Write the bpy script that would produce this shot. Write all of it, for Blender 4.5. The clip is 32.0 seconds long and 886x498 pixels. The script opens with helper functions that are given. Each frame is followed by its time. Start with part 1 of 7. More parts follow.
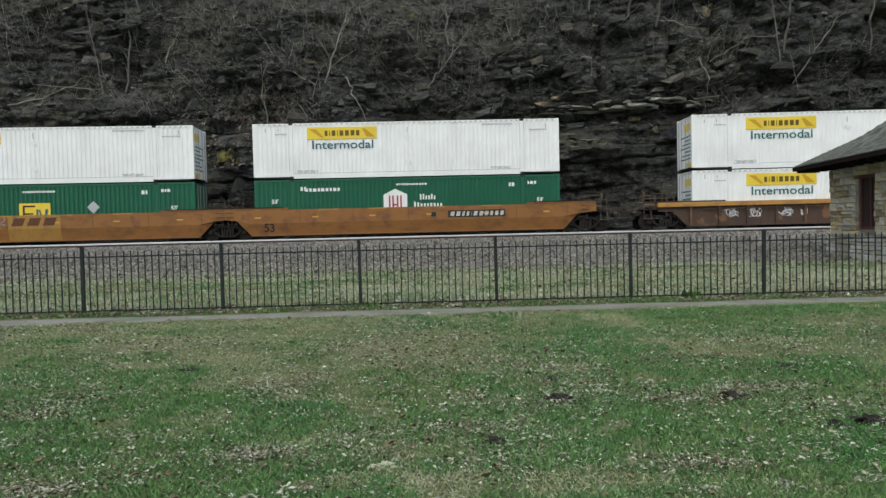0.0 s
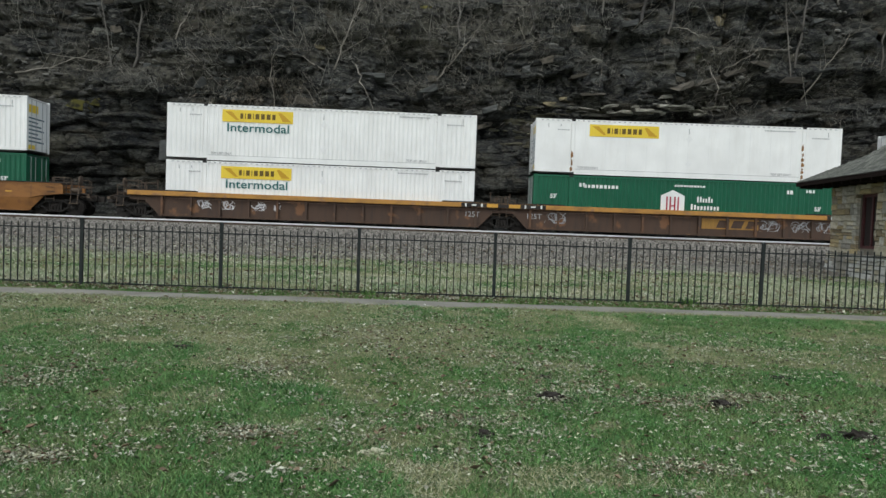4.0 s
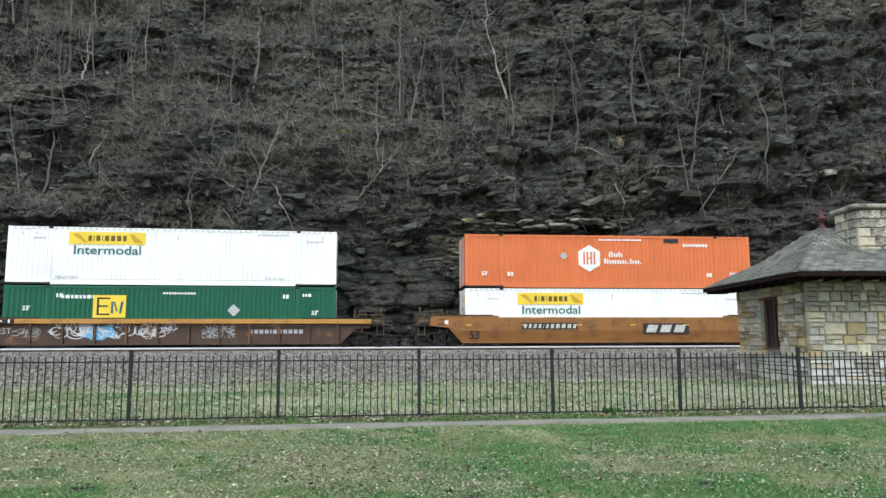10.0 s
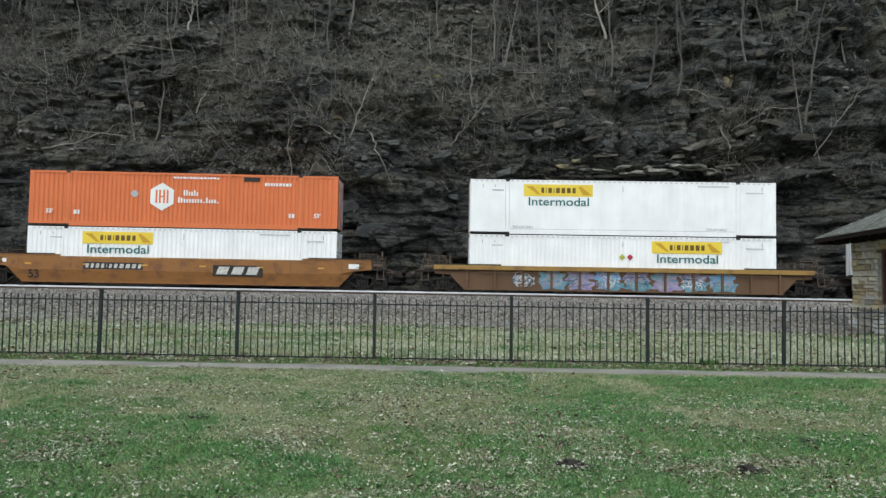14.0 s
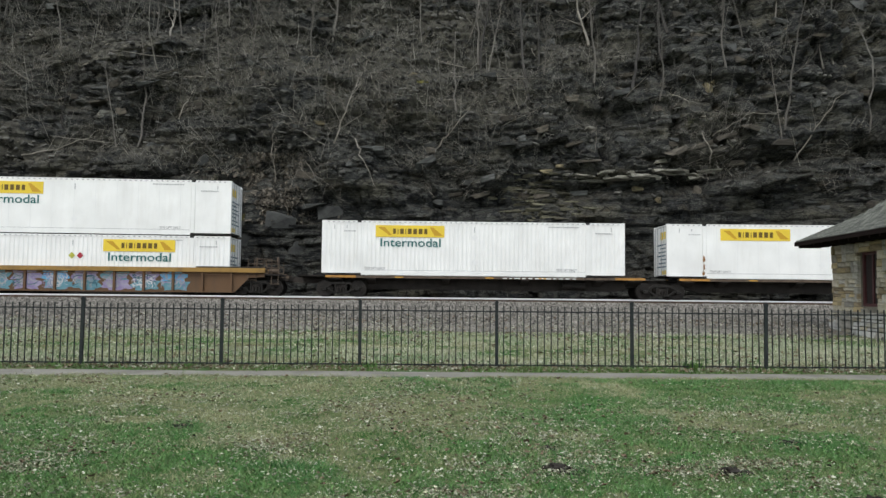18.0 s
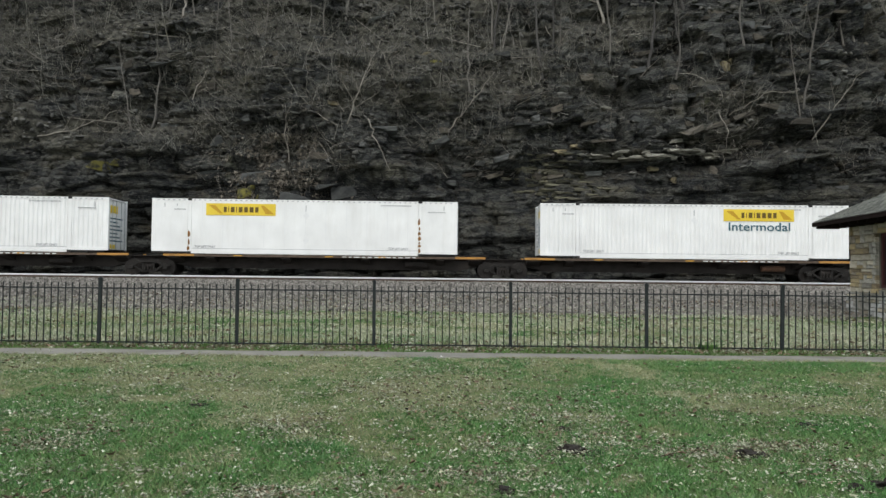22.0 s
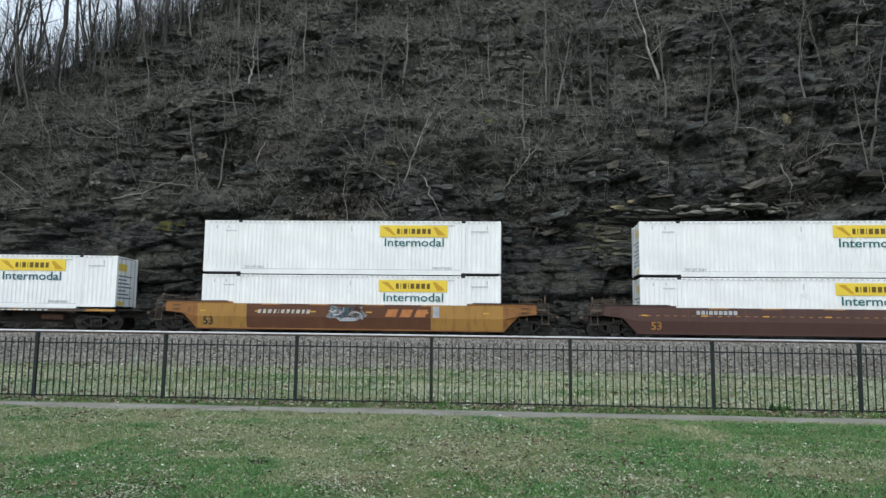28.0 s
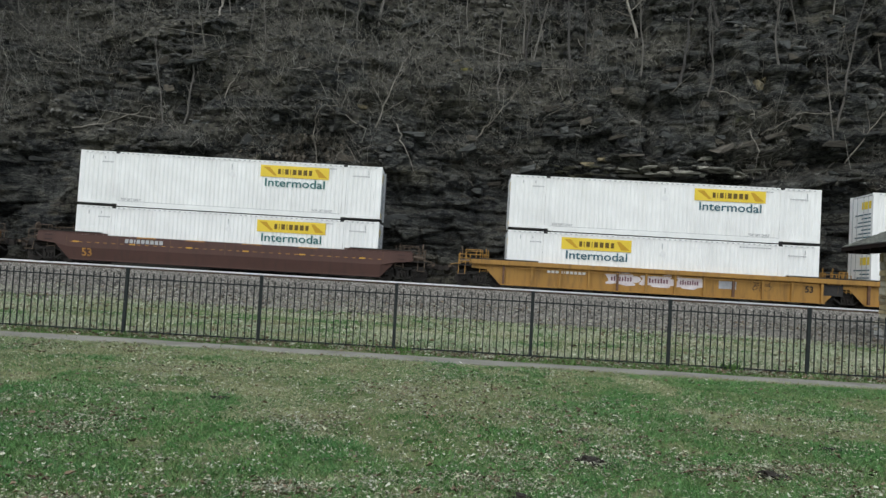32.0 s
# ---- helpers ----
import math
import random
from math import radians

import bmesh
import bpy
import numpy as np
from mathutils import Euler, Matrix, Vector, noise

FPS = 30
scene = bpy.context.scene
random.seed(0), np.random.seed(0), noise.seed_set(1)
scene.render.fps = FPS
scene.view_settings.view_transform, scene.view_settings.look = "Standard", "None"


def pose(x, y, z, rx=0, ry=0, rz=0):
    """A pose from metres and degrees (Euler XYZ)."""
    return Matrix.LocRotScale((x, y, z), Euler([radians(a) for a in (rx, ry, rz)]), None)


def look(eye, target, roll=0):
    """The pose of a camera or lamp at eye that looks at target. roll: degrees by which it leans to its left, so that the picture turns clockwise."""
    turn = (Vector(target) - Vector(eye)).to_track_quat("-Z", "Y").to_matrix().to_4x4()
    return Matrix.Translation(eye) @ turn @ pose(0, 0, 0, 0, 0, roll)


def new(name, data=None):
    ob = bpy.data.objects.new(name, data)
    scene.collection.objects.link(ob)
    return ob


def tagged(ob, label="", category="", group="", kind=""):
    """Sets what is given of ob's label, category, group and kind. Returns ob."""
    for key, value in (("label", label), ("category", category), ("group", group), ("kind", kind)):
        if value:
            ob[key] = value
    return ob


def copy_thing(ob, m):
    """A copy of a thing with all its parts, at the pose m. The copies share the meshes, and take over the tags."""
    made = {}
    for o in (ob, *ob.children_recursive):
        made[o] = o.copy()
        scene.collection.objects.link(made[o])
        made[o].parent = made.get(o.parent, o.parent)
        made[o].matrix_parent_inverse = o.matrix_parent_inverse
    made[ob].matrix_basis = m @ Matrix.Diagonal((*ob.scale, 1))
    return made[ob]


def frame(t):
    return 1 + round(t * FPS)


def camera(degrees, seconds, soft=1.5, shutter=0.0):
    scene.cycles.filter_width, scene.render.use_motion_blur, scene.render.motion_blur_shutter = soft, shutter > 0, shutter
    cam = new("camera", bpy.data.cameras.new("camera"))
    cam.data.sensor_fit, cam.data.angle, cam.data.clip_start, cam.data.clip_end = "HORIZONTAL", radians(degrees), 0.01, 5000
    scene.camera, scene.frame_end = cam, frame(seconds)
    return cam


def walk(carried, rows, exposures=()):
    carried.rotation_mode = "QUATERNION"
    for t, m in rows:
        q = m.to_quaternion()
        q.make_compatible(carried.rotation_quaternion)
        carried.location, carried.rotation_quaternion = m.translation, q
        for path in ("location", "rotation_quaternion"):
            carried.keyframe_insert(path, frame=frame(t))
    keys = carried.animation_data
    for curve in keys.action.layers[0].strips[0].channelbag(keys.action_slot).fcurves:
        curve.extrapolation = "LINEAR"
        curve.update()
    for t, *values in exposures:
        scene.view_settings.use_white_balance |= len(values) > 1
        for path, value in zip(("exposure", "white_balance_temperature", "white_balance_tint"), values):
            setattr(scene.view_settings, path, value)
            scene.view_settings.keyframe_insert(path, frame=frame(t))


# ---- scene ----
cam = camera(64.0, 32.0, soft=1.47)
# seconds, place in metres, then pitch, roll and yaw in degrees
PATH = [
    (0.0, 0.008, 0.014, 1.411, -1.82, 1.37, -0.58),
    (0.5, 0.002, 0.008, 1.401, -1.58, 0.46, -1.40),
    (1.0, 0.017, 0.002, 1.405, -1.88, -0.51, -1.56),
    (1.5, 0.000, 0.016, 1.415, -2.22, -3.25, -0.01),
    (2.0, -0.006, 0.028, 1.411, -2.39, -1.98, 0.42),
    (2.5, -0.007, 0.019, 1.420, -3.05, -1.20, -0.39),
    (3.0, -0.010, 0.011, 1.397, -3.01, -0.95, -0.62),
    (3.5, -0.017, 0.008, 1.393, -2.47, -1.37, -0.59),
    (5.5, -0.006, -0.008, 1.384, -2.16, -3.73, -0.63),
    (6.0, -0.005, -0.006, 1.379, -3.29, -3.25, -0.92),
    (6.5, -0.000, -0.001, 1.371, -3.27, -2.13, -1.24),
    (7.0, 0.009, 0.007, 1.372, -3.89, -2.04, -0.87),
    (7.5, 0.007, 0.015, 1.369, -4.34, -1.94, 0.61),
    (8.0, -0.006, 0.011, 1.362, -3.47, -2.34, 0.81),
    (8.5, -0.011, -0.002, 1.360, -2.24, -3.87, 0.56),
    (9.0, -0.033, -0.007, 1.381, 0.80, -2.22, -0.01),
    (9.5, -0.045, -0.011, 1.366, 6.93, -2.85, -3.12),
    (10.0, 0.016, -0.002, 1.403, 7.15, 0.16, -6.65),
    (10.5, 0.009, -0.005, 1.402, 6.82, -0.62, -6.67),
    (11.0, 0.014, -0.005, 1.404, 7.29, -0.15, -6.21),
    (11.5, -0.009, 0.004, 1.407, 6.38, 0.90, -6.25),
    (12.0, 0.072, -0.001, 1.420, 4.91, -3.31, -4.52),
    (12.5, 0.018, 0.007, 1.425, 3.85, -3.12, 0.46),
    (13.0, 0.007, 0.003, 1.419, 3.73, -1.51, 0.95),
    (13.5, 0.008, -0.009, 1.417, 3.88, -1.27, 0.84),
    (14.0, 0.011, -0.001, 1.414, 2.76, -0.99, 0.78),
    (14.5, 0.010, -0.002, 1.413, 2.74, -0.33, 0.43),
    (16.5, -0.006, -0.028, 1.410, 3.09, -0.77, -0.55),
    (17.0, 0.002, -0.034, 1.416, 3.78, -1.16, -0.93),
    (17.5, -0.004, -0.033, 1.408, 3.90, -1.07, -0.66),
    (18.0, 0.006, -0.021, 1.415, 3.21, -0.60, -0.43),
    (18.5, 0.004, -0.012, 1.414, 2.26, 0.04, -0.36),
    (19.0, 0.000, 0.000, 1.400, 1.20, 0.20, 0.00),
    (19.5, -0.001, 0.005, 1.410, 1.34, 0.01, 0.14),
    (20.0, -0.014, 0.011, 1.424, 1.75, -0.36, 0.28),
    (20.5, -0.011, 0.000, 1.417, 2.37, -0.34, -0.06),
    (21.0, -0.011, 0.004, 1.426, 2.71, -0.78, 0.12),
    (21.5, -0.007, -0.004, 1.422, 2.18, -0.42, 0.30),
    (22.0, -0.008, 0.003, 1.421, 1.63, -0.67, 0.63),
    (22.5, -0.014, 0.016, 1.418, 1.71, -0.83, 1.64),
    (23.0, -0.009, 0.023, 1.419, 1.48, -0.05, 1.85),
    (23.5, -0.015, 0.018, 1.421, 1.57, 0.08, 2.32),
    (24.0, -0.033, 0.005, 1.408, 7.92, 2.01, 2.95),
    (24.5, -0.044, 0.017, 1.406, 5.69, -1.63, 1.73),
    (25.0, -0.038, 0.019, 1.425, 5.49, -1.14, 1.89),
    (25.5, -0.062, 0.020, 1.413, 4.79, -0.06, 2.81),
    (27.5, 0.078, 0.007, 1.408, 6.69, -0.72, -0.12),
    (28.0, -0.036, 0.011, 1.407, 6.20, -0.73, 5.12),
    (28.5, -0.028, -0.016, 1.377, 2.12, -2.89, 3.91),
    (29.0, -0.019, -0.025, 1.366, 2.22, -4.29, 3.85),
    (29.5, -0.019, -0.027, 1.365, 3.41, -4.73, 3.95),
    (30.0, -0.031, -0.008, 1.372, 3.54, -3.15, 2.15),
    (30.5, -0.020, -0.020, 1.372, 3.24, -2.83, 2.33),
    (31.0, -0.009, -0.019, 1.382, 2.70, -3.09, 3.21),
    (31.5, -0.022, -0.019, 1.373, 2.47, -3.36, 2.94),
    (32.0, -0.048, -0.003, 1.388, 2.18, -3.36, 2.29),
]
walk(cam, [(t, pose(x, y, z, 90 + p, r, w)) for t, x, y, z, p, r, w in PATH],
     [(0, 0.28, 6400, 5), (3, 0.29, 6400, 5), (5.5, 0.18, 6400, 5), (7, 0.16, 6400, 5), (8, 0.3, 6400, 5), (9, 0.58, 6300, 5), (10, 0.92, 6150, 5), (11, 0.87, 6000, 5), (12, 0.72, 6000, 5), (13, 0.62, 6050, 5), (14.5, 0.53, 6250, 6), (17, 0.5, 6450, 7), (23.5, 0.47, 6500, 7), (24.2, 0.58, 6250, 5), (25.5, 0.55, 6200, 5), (28, 0.5, 6050, 5), (28.6, 0.29, 6200, 6), (30, 0.35, 6250, 6), (32, 0.35, 6300, 6)])

# ---------------------------------------------------------------- light: a bright overcast sky
world = bpy.data.worlds.new("overcast")
scene.world = world
world.use_nodes = True
wn, wl = world.node_tree.nodes, world.node_tree.links
sky = wn.new("ShaderNodeTexSky")
sky.sky_type = "NISHITA"
sky.sun_disc = False
sky.sun_elevation, sky.sun_rotation = radians(48), radians(200)
sky.dust_density, sky.ozone_density = 4.0, 1.0
cloud = wn.new("ShaderNodeMixRGB")
cloud.inputs["Fac"].default_value = 0.72
cloud.inputs["Color2"].default_value = (7.6, 8.0, 8.6, 1)
wl.new(sky.outputs[0], cloud.inputs["Color1"])
wl.new(cloud.outputs[0], wn["Background"].inputs[0])
wn["Background"].inputs[1].default_value = 0.115
sun = new("sun", bpy.data.lights.new("sun", "SUN"))
sun.data.energy, sun.data.angle, sun.data.color = 1.1, radians(40), (1.0, 0.97, 0.93)
sun.matrix_world = look((-14, -38, 44), (0, 0, 0))

# ---------------------------------------------------------------- materials


def mat(name, base, c2=None, scale=1.5, rough=0.8, metal=0.0, bump=0.25, grain=30.0, spec=0.3, stretch=(1, 1, 1), contrast=0.22, island=0.0, object_var=0.0):
    """Two colours blended by a coarse and a fine noise, with fine relief."""
    m = bpy.data.materials.new(name)
    m.use_nodes = True
    n, l = m.node_tree.nodes, m.node_tree.links
    b = n["Principled BSDF"]
    c2 = c2 or tuple(min(1, v * 0.7) for v in base)
    co = n.new("ShaderNodeTexCoord")
    mp = n.new("ShaderNodeMapping")
    mp.inputs["Scale"].default_value = stretch
    l.new(co.outputs["Object"], mp.inputs["Vector"])
    a = n.new("ShaderNodeTexNoise")
    a.inputs["Scale"].default_value, a.inputs["Detail"].default_value = scale, 6
    f = n.new("ShaderNodeTexNoise")
    f.inputs["Scale"].default_value, f.inputs["Detail"].default_value = grain, 4
    l.new(mp.outputs[0], a.inputs["Vector"])
    l.new(mp.outputs[0], f.inputs["Vector"])
    add = n.new("ShaderNodeMath")
    add.operation = "MULTIPLY_ADD"
    add.inputs[1].default_value = 0.35
    l.new(f.outputs[0], add.inputs[0])
    l.new(a.outputs[0], add.inputs[2])
    r = n.new("ShaderNodeMapRange")
    r.inputs["From Min"].default_value, r.inputs["From Max"].default_value = 0.675 - contrast, 0.675 + contrast
    l.new(add.outputs[0], r.inputs["Value"])
    mix = n.new("ShaderNodeMixRGB")
    mix.inputs["Color1"].default_value, mix.inputs["Color2"].default_value = (*base, 1), (*c2, 1)
    l.new(r.outputs[0], mix.inputs["Fac"])
    out = mix.outputs[0]
    if island or object_var:
        hsv = n.new("ShaderNodeHueSaturation")
        src = n.new("ShaderNodeNewGeometry").outputs["Random Per Island"] if island else n.new("ShaderNodeObjectInfo").outputs["Random"]
        vr = n.new("ShaderNodeMapRange")
        v = island or object_var
        vr.inputs["To Min"].default_value, vr.inputs["To Max"].default_value = 1 - v, 1 + v
        l.new(src, vr.inputs["Value"])
        l.new(vr.outputs[0], hsv.inputs["Value"])
        l.new(out, hsv.inputs["Color"])
        out = hsv.outputs[0]
    l.new(out, b.inputs["Base Color"])
    b.inputs["Roughness"].default_value, b.inputs["Metallic"].default_value = rough, metal
    b.inputs["Specular IOR Level"].default_value = spec
    if bump:
        bp = n.new("ShaderNodeBump")
        bp.inputs["Strength"].default_value, bp.inputs["Distance"].default_value = bump, 0.02
        l.new(f.outputs[0], bp.inputs["Height"])
        l.new(bp.outputs[0], b.inputs["Normal"])
    return m


def streaked(name, base, dirt, amount=0.5, rough=0.5, run=(1.6, 1.6, 0.25), grain=9.0, rust=None):
    """Paint with streaks of dirt that run down it, and spots of rust."""
    m = mat(name, base, tuple(v * 0.86 for v in base), scale=0.7, rough=rough, bump=0.06, grain=60)
    n, l = m.node_tree.nodes, m.node_tree.links
    b = n["Principled BSDF"]
    under = b.inputs["Base Color"].links[0].from_socket
    co, mp, t = n.new("ShaderNodeTexCoord"), n.new("ShaderNodeMapping"), n.new("ShaderNodeTexNoise")
    mp.inputs["Scale"].default_value = run
    t.inputs["Scale"].default_value, t.inputs["Detail"].default_value, t.inputs["Roughness"].default_value = 2.2, 8, 0.65
    l.new(co.outputs["Object"], mp.inputs["Vector"])
    l.new(mp.outputs[0], t.inputs["Vector"])
    r = n.new("ShaderNodeMapRange")
    r.inputs["From Min"].default_value, r.inputs["From Max"].default_value, r.inputs["To Max"].default_value = 0.48, 0.8, amount
    l.new(t.outputs[0], r.inputs["Value"])
    mix = n.new("ShaderNodeMixRGB")
    mix.inputs["Color2"].default_value = (*dirt, 1)
    l.new(r.outputs[0], mix.inputs["Fac"])
    l.new(under, mix.inputs["Color1"])
    out = mix.outputs[0]
    if rust:
        t2, r2, m2 = n.new("ShaderNodeTexNoise"), n.new("ShaderNodeMapRange"), n.new("ShaderNodeMixRGB")
        t2.inputs["Scale"].default_value, t2.inputs["Detail"].default_value = 1.3, 9
        r2.inputs["From Min"].default_value, r2.inputs["From Max"].default_value, r2.inputs["To Max"].default_value = 0.6, 0.68, 0.8
        l.new(co.outputs["Object"], t2.inputs["Vector"])
        l.new(t2.outputs[0], r2.inputs["Value"])
        l.new(r2.outputs[0], m2.inputs["Fac"])
        l.new(out, m2.inputs["Color1"])
        m2.inputs["Color2"].default_value = (*rust, 1)
        out = m2.outputs[0]
    l.new(out, b.inputs["Base Color"])
    return m


def rock_material():
    m = bpy.data.materials.new("layered dark rock")
    m.use_nodes = True
    n, l = m.node_tree.nodes, m.node_tree.links
    b = n["Principled BSDF"]
    co = n.new("ShaderNodeTexCoord")
    geo = n.new("ShaderNodeNewGeometry")

    def noise(scale, detail=6, squash=1.0, rough=0.6):
        mp = n.new("ShaderNodeMapping")
        mp.inputs["Scale"].default_value = (1, 1, squash)
        t = n.new("ShaderNodeTexNoise")
        t.inputs["Scale"].default_value, t.inputs["Detail"].default_value, t.inputs["Roughness"].default_value = scale, detail, rough
        l.new(co.outputs["Object"], mp.inputs["Vector"])
        l.new(mp.outputs[0], t.inputs["Vector"])
        return t.outputs[0]

    def blend(fac, lo, hi, under, colour, top=1.0):
        r = n.new("ShaderNodeMapRange")
        r.inputs["From Min"].default_value, r.inputs["From Max"].default_value, r.inputs["To Max"].default_value = lo, hi, top
        l.new(fac, r.inputs["Value"])
        x = n.new("ShaderNodeMixRGB")
        l.new(r.outputs[0], x.inputs["Fac"])
        if isinstance(under, tuple):
            x.inputs["Color1"].default_value = (*under, 1)
        else:
            l.new(under, x.inputs["Color1"])
        x.inputs["Color2"].default_value = (*colour, 1)
        return x.outputs[0]

    def cells(scale, squash, feature, warp=0.25):
        mp, w, t = n.new("ShaderNodeMapping"), n.new("ShaderNodeVectorMath"), n.new("ShaderNodeTexVoronoi")
        mp.inputs["Scale"].default_value = (1, 1, squash)
        w.operation = "MULTIPLY_ADD"
        w.inputs[1].default_value = (warp,) * 3
        nz = n.new("ShaderNodeTexNoise")
        nz.inputs["Scale"].default_value, nz.inputs["Detail"].default_value = scale * 1.2, 4
        l.new(co.outputs["Object"], nz.inputs["Vector"])
        l.new(nz.outputs["Color"], w.inputs[0])
        l.new(co.outputs["Object"], w.inputs[2])
        l.new(w.outputs[0], mp.inputs["Vector"])
        l.new(mp.outputs[0], t.inputs["Vector"])
        t.inputs["Scale"].default_value = scale
        t.feature = feature
        return t

    def grey(sock):
        k = n.new("ShaderNodeSeparateXYZ")
        l.new(sock, k.inputs[0])
        return k.outputs["X"]

    slabs = grey(cells(0.55, 2.6, "F1", 0.6).outputs["Color"])
    chips = grey(cells(1.9, 2.2, "F1").outputs["Color"])
    c = blend(noise(0.3, 8), 0.4, 0.6, (0.016, 0.019, 0.0215), (0.038, 0.041, 0.039))
    c = blend(slabs, 0.55, 1.0, c, (0.085, 0.088, 0.08), 0.75)
    c = blend(slabs, 0.35, 0.0, c, (0.013, 0.0155, 0.019), 0.8)
    c = blend(chips, 0.6, 1.0, c, (0.145, 0.147, 0.13), 0.65)
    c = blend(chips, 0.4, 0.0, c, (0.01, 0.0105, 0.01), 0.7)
    c = blend(noise(0.22, 6, 1.8), 0.53, 0.66, c, (0.13, 0.122, 0.085), 0.6)
    c = blend(noise(4.0, 9, 2.6, 0.8), 0.54, 0.64, c, (0.19, 0.19, 0.172), 0.75)
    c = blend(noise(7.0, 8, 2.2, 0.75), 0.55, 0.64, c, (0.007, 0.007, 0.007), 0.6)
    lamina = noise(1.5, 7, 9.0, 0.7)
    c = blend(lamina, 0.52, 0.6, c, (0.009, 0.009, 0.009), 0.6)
    c = blend(lamina, 0.47, 0.4, c, (0.125, 0.122, 0.105), 0.5)
    c = blend(noise(0.5, 6, 2.5), 0.58, 0.68, c, (0.12, 0.098, 0.065), 0.4)
    # cell edges go near-black: shade of the crevices, put into the colour
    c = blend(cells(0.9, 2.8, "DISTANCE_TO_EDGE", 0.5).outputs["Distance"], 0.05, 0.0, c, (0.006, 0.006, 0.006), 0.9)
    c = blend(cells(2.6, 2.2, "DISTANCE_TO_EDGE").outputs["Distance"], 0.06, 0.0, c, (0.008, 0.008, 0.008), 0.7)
    c = blend(noise(0.13, 5), 0.65, 0.72, c, (0.11, 0.115, 0.04), 0.45)
    up = n.new("ShaderNodeSeparateXYZ")
    l.new(geo.outputs["Normal"], up.inputs[0])
    litter = blend(noise(6.0, 9, 1.0, 0.75), 0.44, 0.6, (0.016, 0.0155, 0.0138), (0.078, 0.073, 0.058))
    f = n.new("ShaderNodeMapRange")
    f.inputs["From Min"].default_value, f.inputs["From Max"].default_value = 0.66, 0.9
    l.new(up.outputs["Z"], f.inputs["Value"])
    x = n.new("ShaderNodeMixRGB")
    l.new(f.outputs[0], x.inputs["Fac"])
    l.new(c, x.inputs["Color1"])
    l.new(litter, x.inputs["Color2"])
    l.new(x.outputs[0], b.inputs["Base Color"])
    b.inputs["Roughness"].default_value, b.inputs["Specular IOR Level"].default_value = 0.85, 0.25
    h = n.new("ShaderNodeMath")
    h.operation = "MULTIPLY_ADD"
    h.inputs[1].default_value = 0.5
    l.new(noise(9, 8, 2.0, 0.75), h.inputs[0])
    l.new(chips, h.inputs[2])
    h2 = n.new("ShaderNodeMath")
    h2.operation = "MULTIPLY_ADD"
    h2.inputs[1].default_value = -1.6
    l.new(lamina, h2.inputs[0])
    l.new(h.outputs[0], h2.inputs[2])
    bp = n.new("ShaderNodeBump")
    bp.inputs["Strength"].default_value, bp.inputs["Distance"].default_value = 0.9, 0.16
    l.new(h2.outputs[0], bp.inputs["Height"])
    l.new(bp.outputs[0], b.inputs["Normal"])
    return m


def lawn_material():
    m = bpy.data.materials.new("worn lawn soil")
    m.use_nodes = True
    n, l = m.node_tree.nodes, m.node_tree.links
    b = n["Principled BSDF"]
    co = n.new("ShaderNodeTexCoord")

    def noise(scale, detail=6, rough=0.6):
        t = n.new("ShaderNodeTexNoise")
        t.inputs["Scale"].default_value, t.inputs["Detail"].default_value, t.inputs["Roughness"].default_value = scale, detail, rough
        l.new(co.outputs["Object"], t.inputs["Vector"])
        return t.outputs[0]

    def blend(fac, lo, hi, under, colour, top=1.0):
        r = n.new("ShaderNodeMapRange")
        r.inputs["From Min"].default_value, r.inputs["From Max"].default_value, r.inputs["To Max"].default_value = lo, hi, top
        l.new(fac, r.inputs["Value"])
        x = n.new("ShaderNodeMixRGB")
        l.new(r.outputs[0], x.inputs["Fac"])
        if isinstance(under, tuple):
            x.inputs["Color1"].default_value = (*under, 1)
        else:
            l.new(under, x.inputs["Color1"])
        x.inputs["Color2"].default_value = (*colour, 1)
        return x.outputs[0]

    c = blend(noise(0.8, 7), 0.42, 0.58, (0.038, 0.115, 0.02), (0.175, 0.19, 0.088))
    c = blend(noise(5, 6), 0.45, 0.7, c, (0.27, 0.26, 0.18), 0.55)
    c = blend(noise(28, 5), 0.48, 0.66, c, (0.03, 0.055, 0.018), 0.85)
    c = blend(noise(45, 3), 0.66, 0.73, c, (0.42, 0.39, 0.32), 0.6)
    l.new(c, b.inputs["Base Color"])
    b.inputs["Roughness"].default_value, b.inputs["Specular IOR Level"].default_value = 0.95, 0.15
    bp = n.new("ShaderNodeBump")
    bp.inputs["Strength"].default_value, bp.inputs["Distance"].default_value = 0.8, 0.05
    l.new(noise(40, 6, 0.7), bp.inputs["Height"])
    l.new(bp.outputs[0], b.inputs["Normal"])
    return m


ROCK, LAWN = rock_material(), lawn_material()
SOIL = mat("leaf-strewn slope soil", (0.016, 0.0152, 0.013), (0.08, 0.077, 0.063), scale=2.2, rough=0.95, bump=1.0, grain=16, contrast=0.16)
BLOCK_ROCK = mat("charcoal grey rock", (0.075, 0.079, 0.075), (0.026, 0.027, 0.026), scale=2.0, rough=0.85, bump=0.9, grain=12, stretch=(1, 1, 2.2), object_var=0.55, contrast=0.17)
BROWN_ROCK = mat("brown weathered rock", (0.088, 0.078, 0.062), (0.03, 0.027, 0.023), scale=2.0, rough=0.9, bump=0.9, grain=12, stretch=(1, 1, 2.2), object_var=0.45, contrast=0.17)
PALE_ROCK = mat("pale fresh-broken rock", (0.34, 0.33, 0.28), (0.05, 0.046, 0.038), scale=2.4, rough=0.9, bump=0.8, grain=10, stretch=(1, 1, 2.5), object_var=0.3, contrast=0.15)
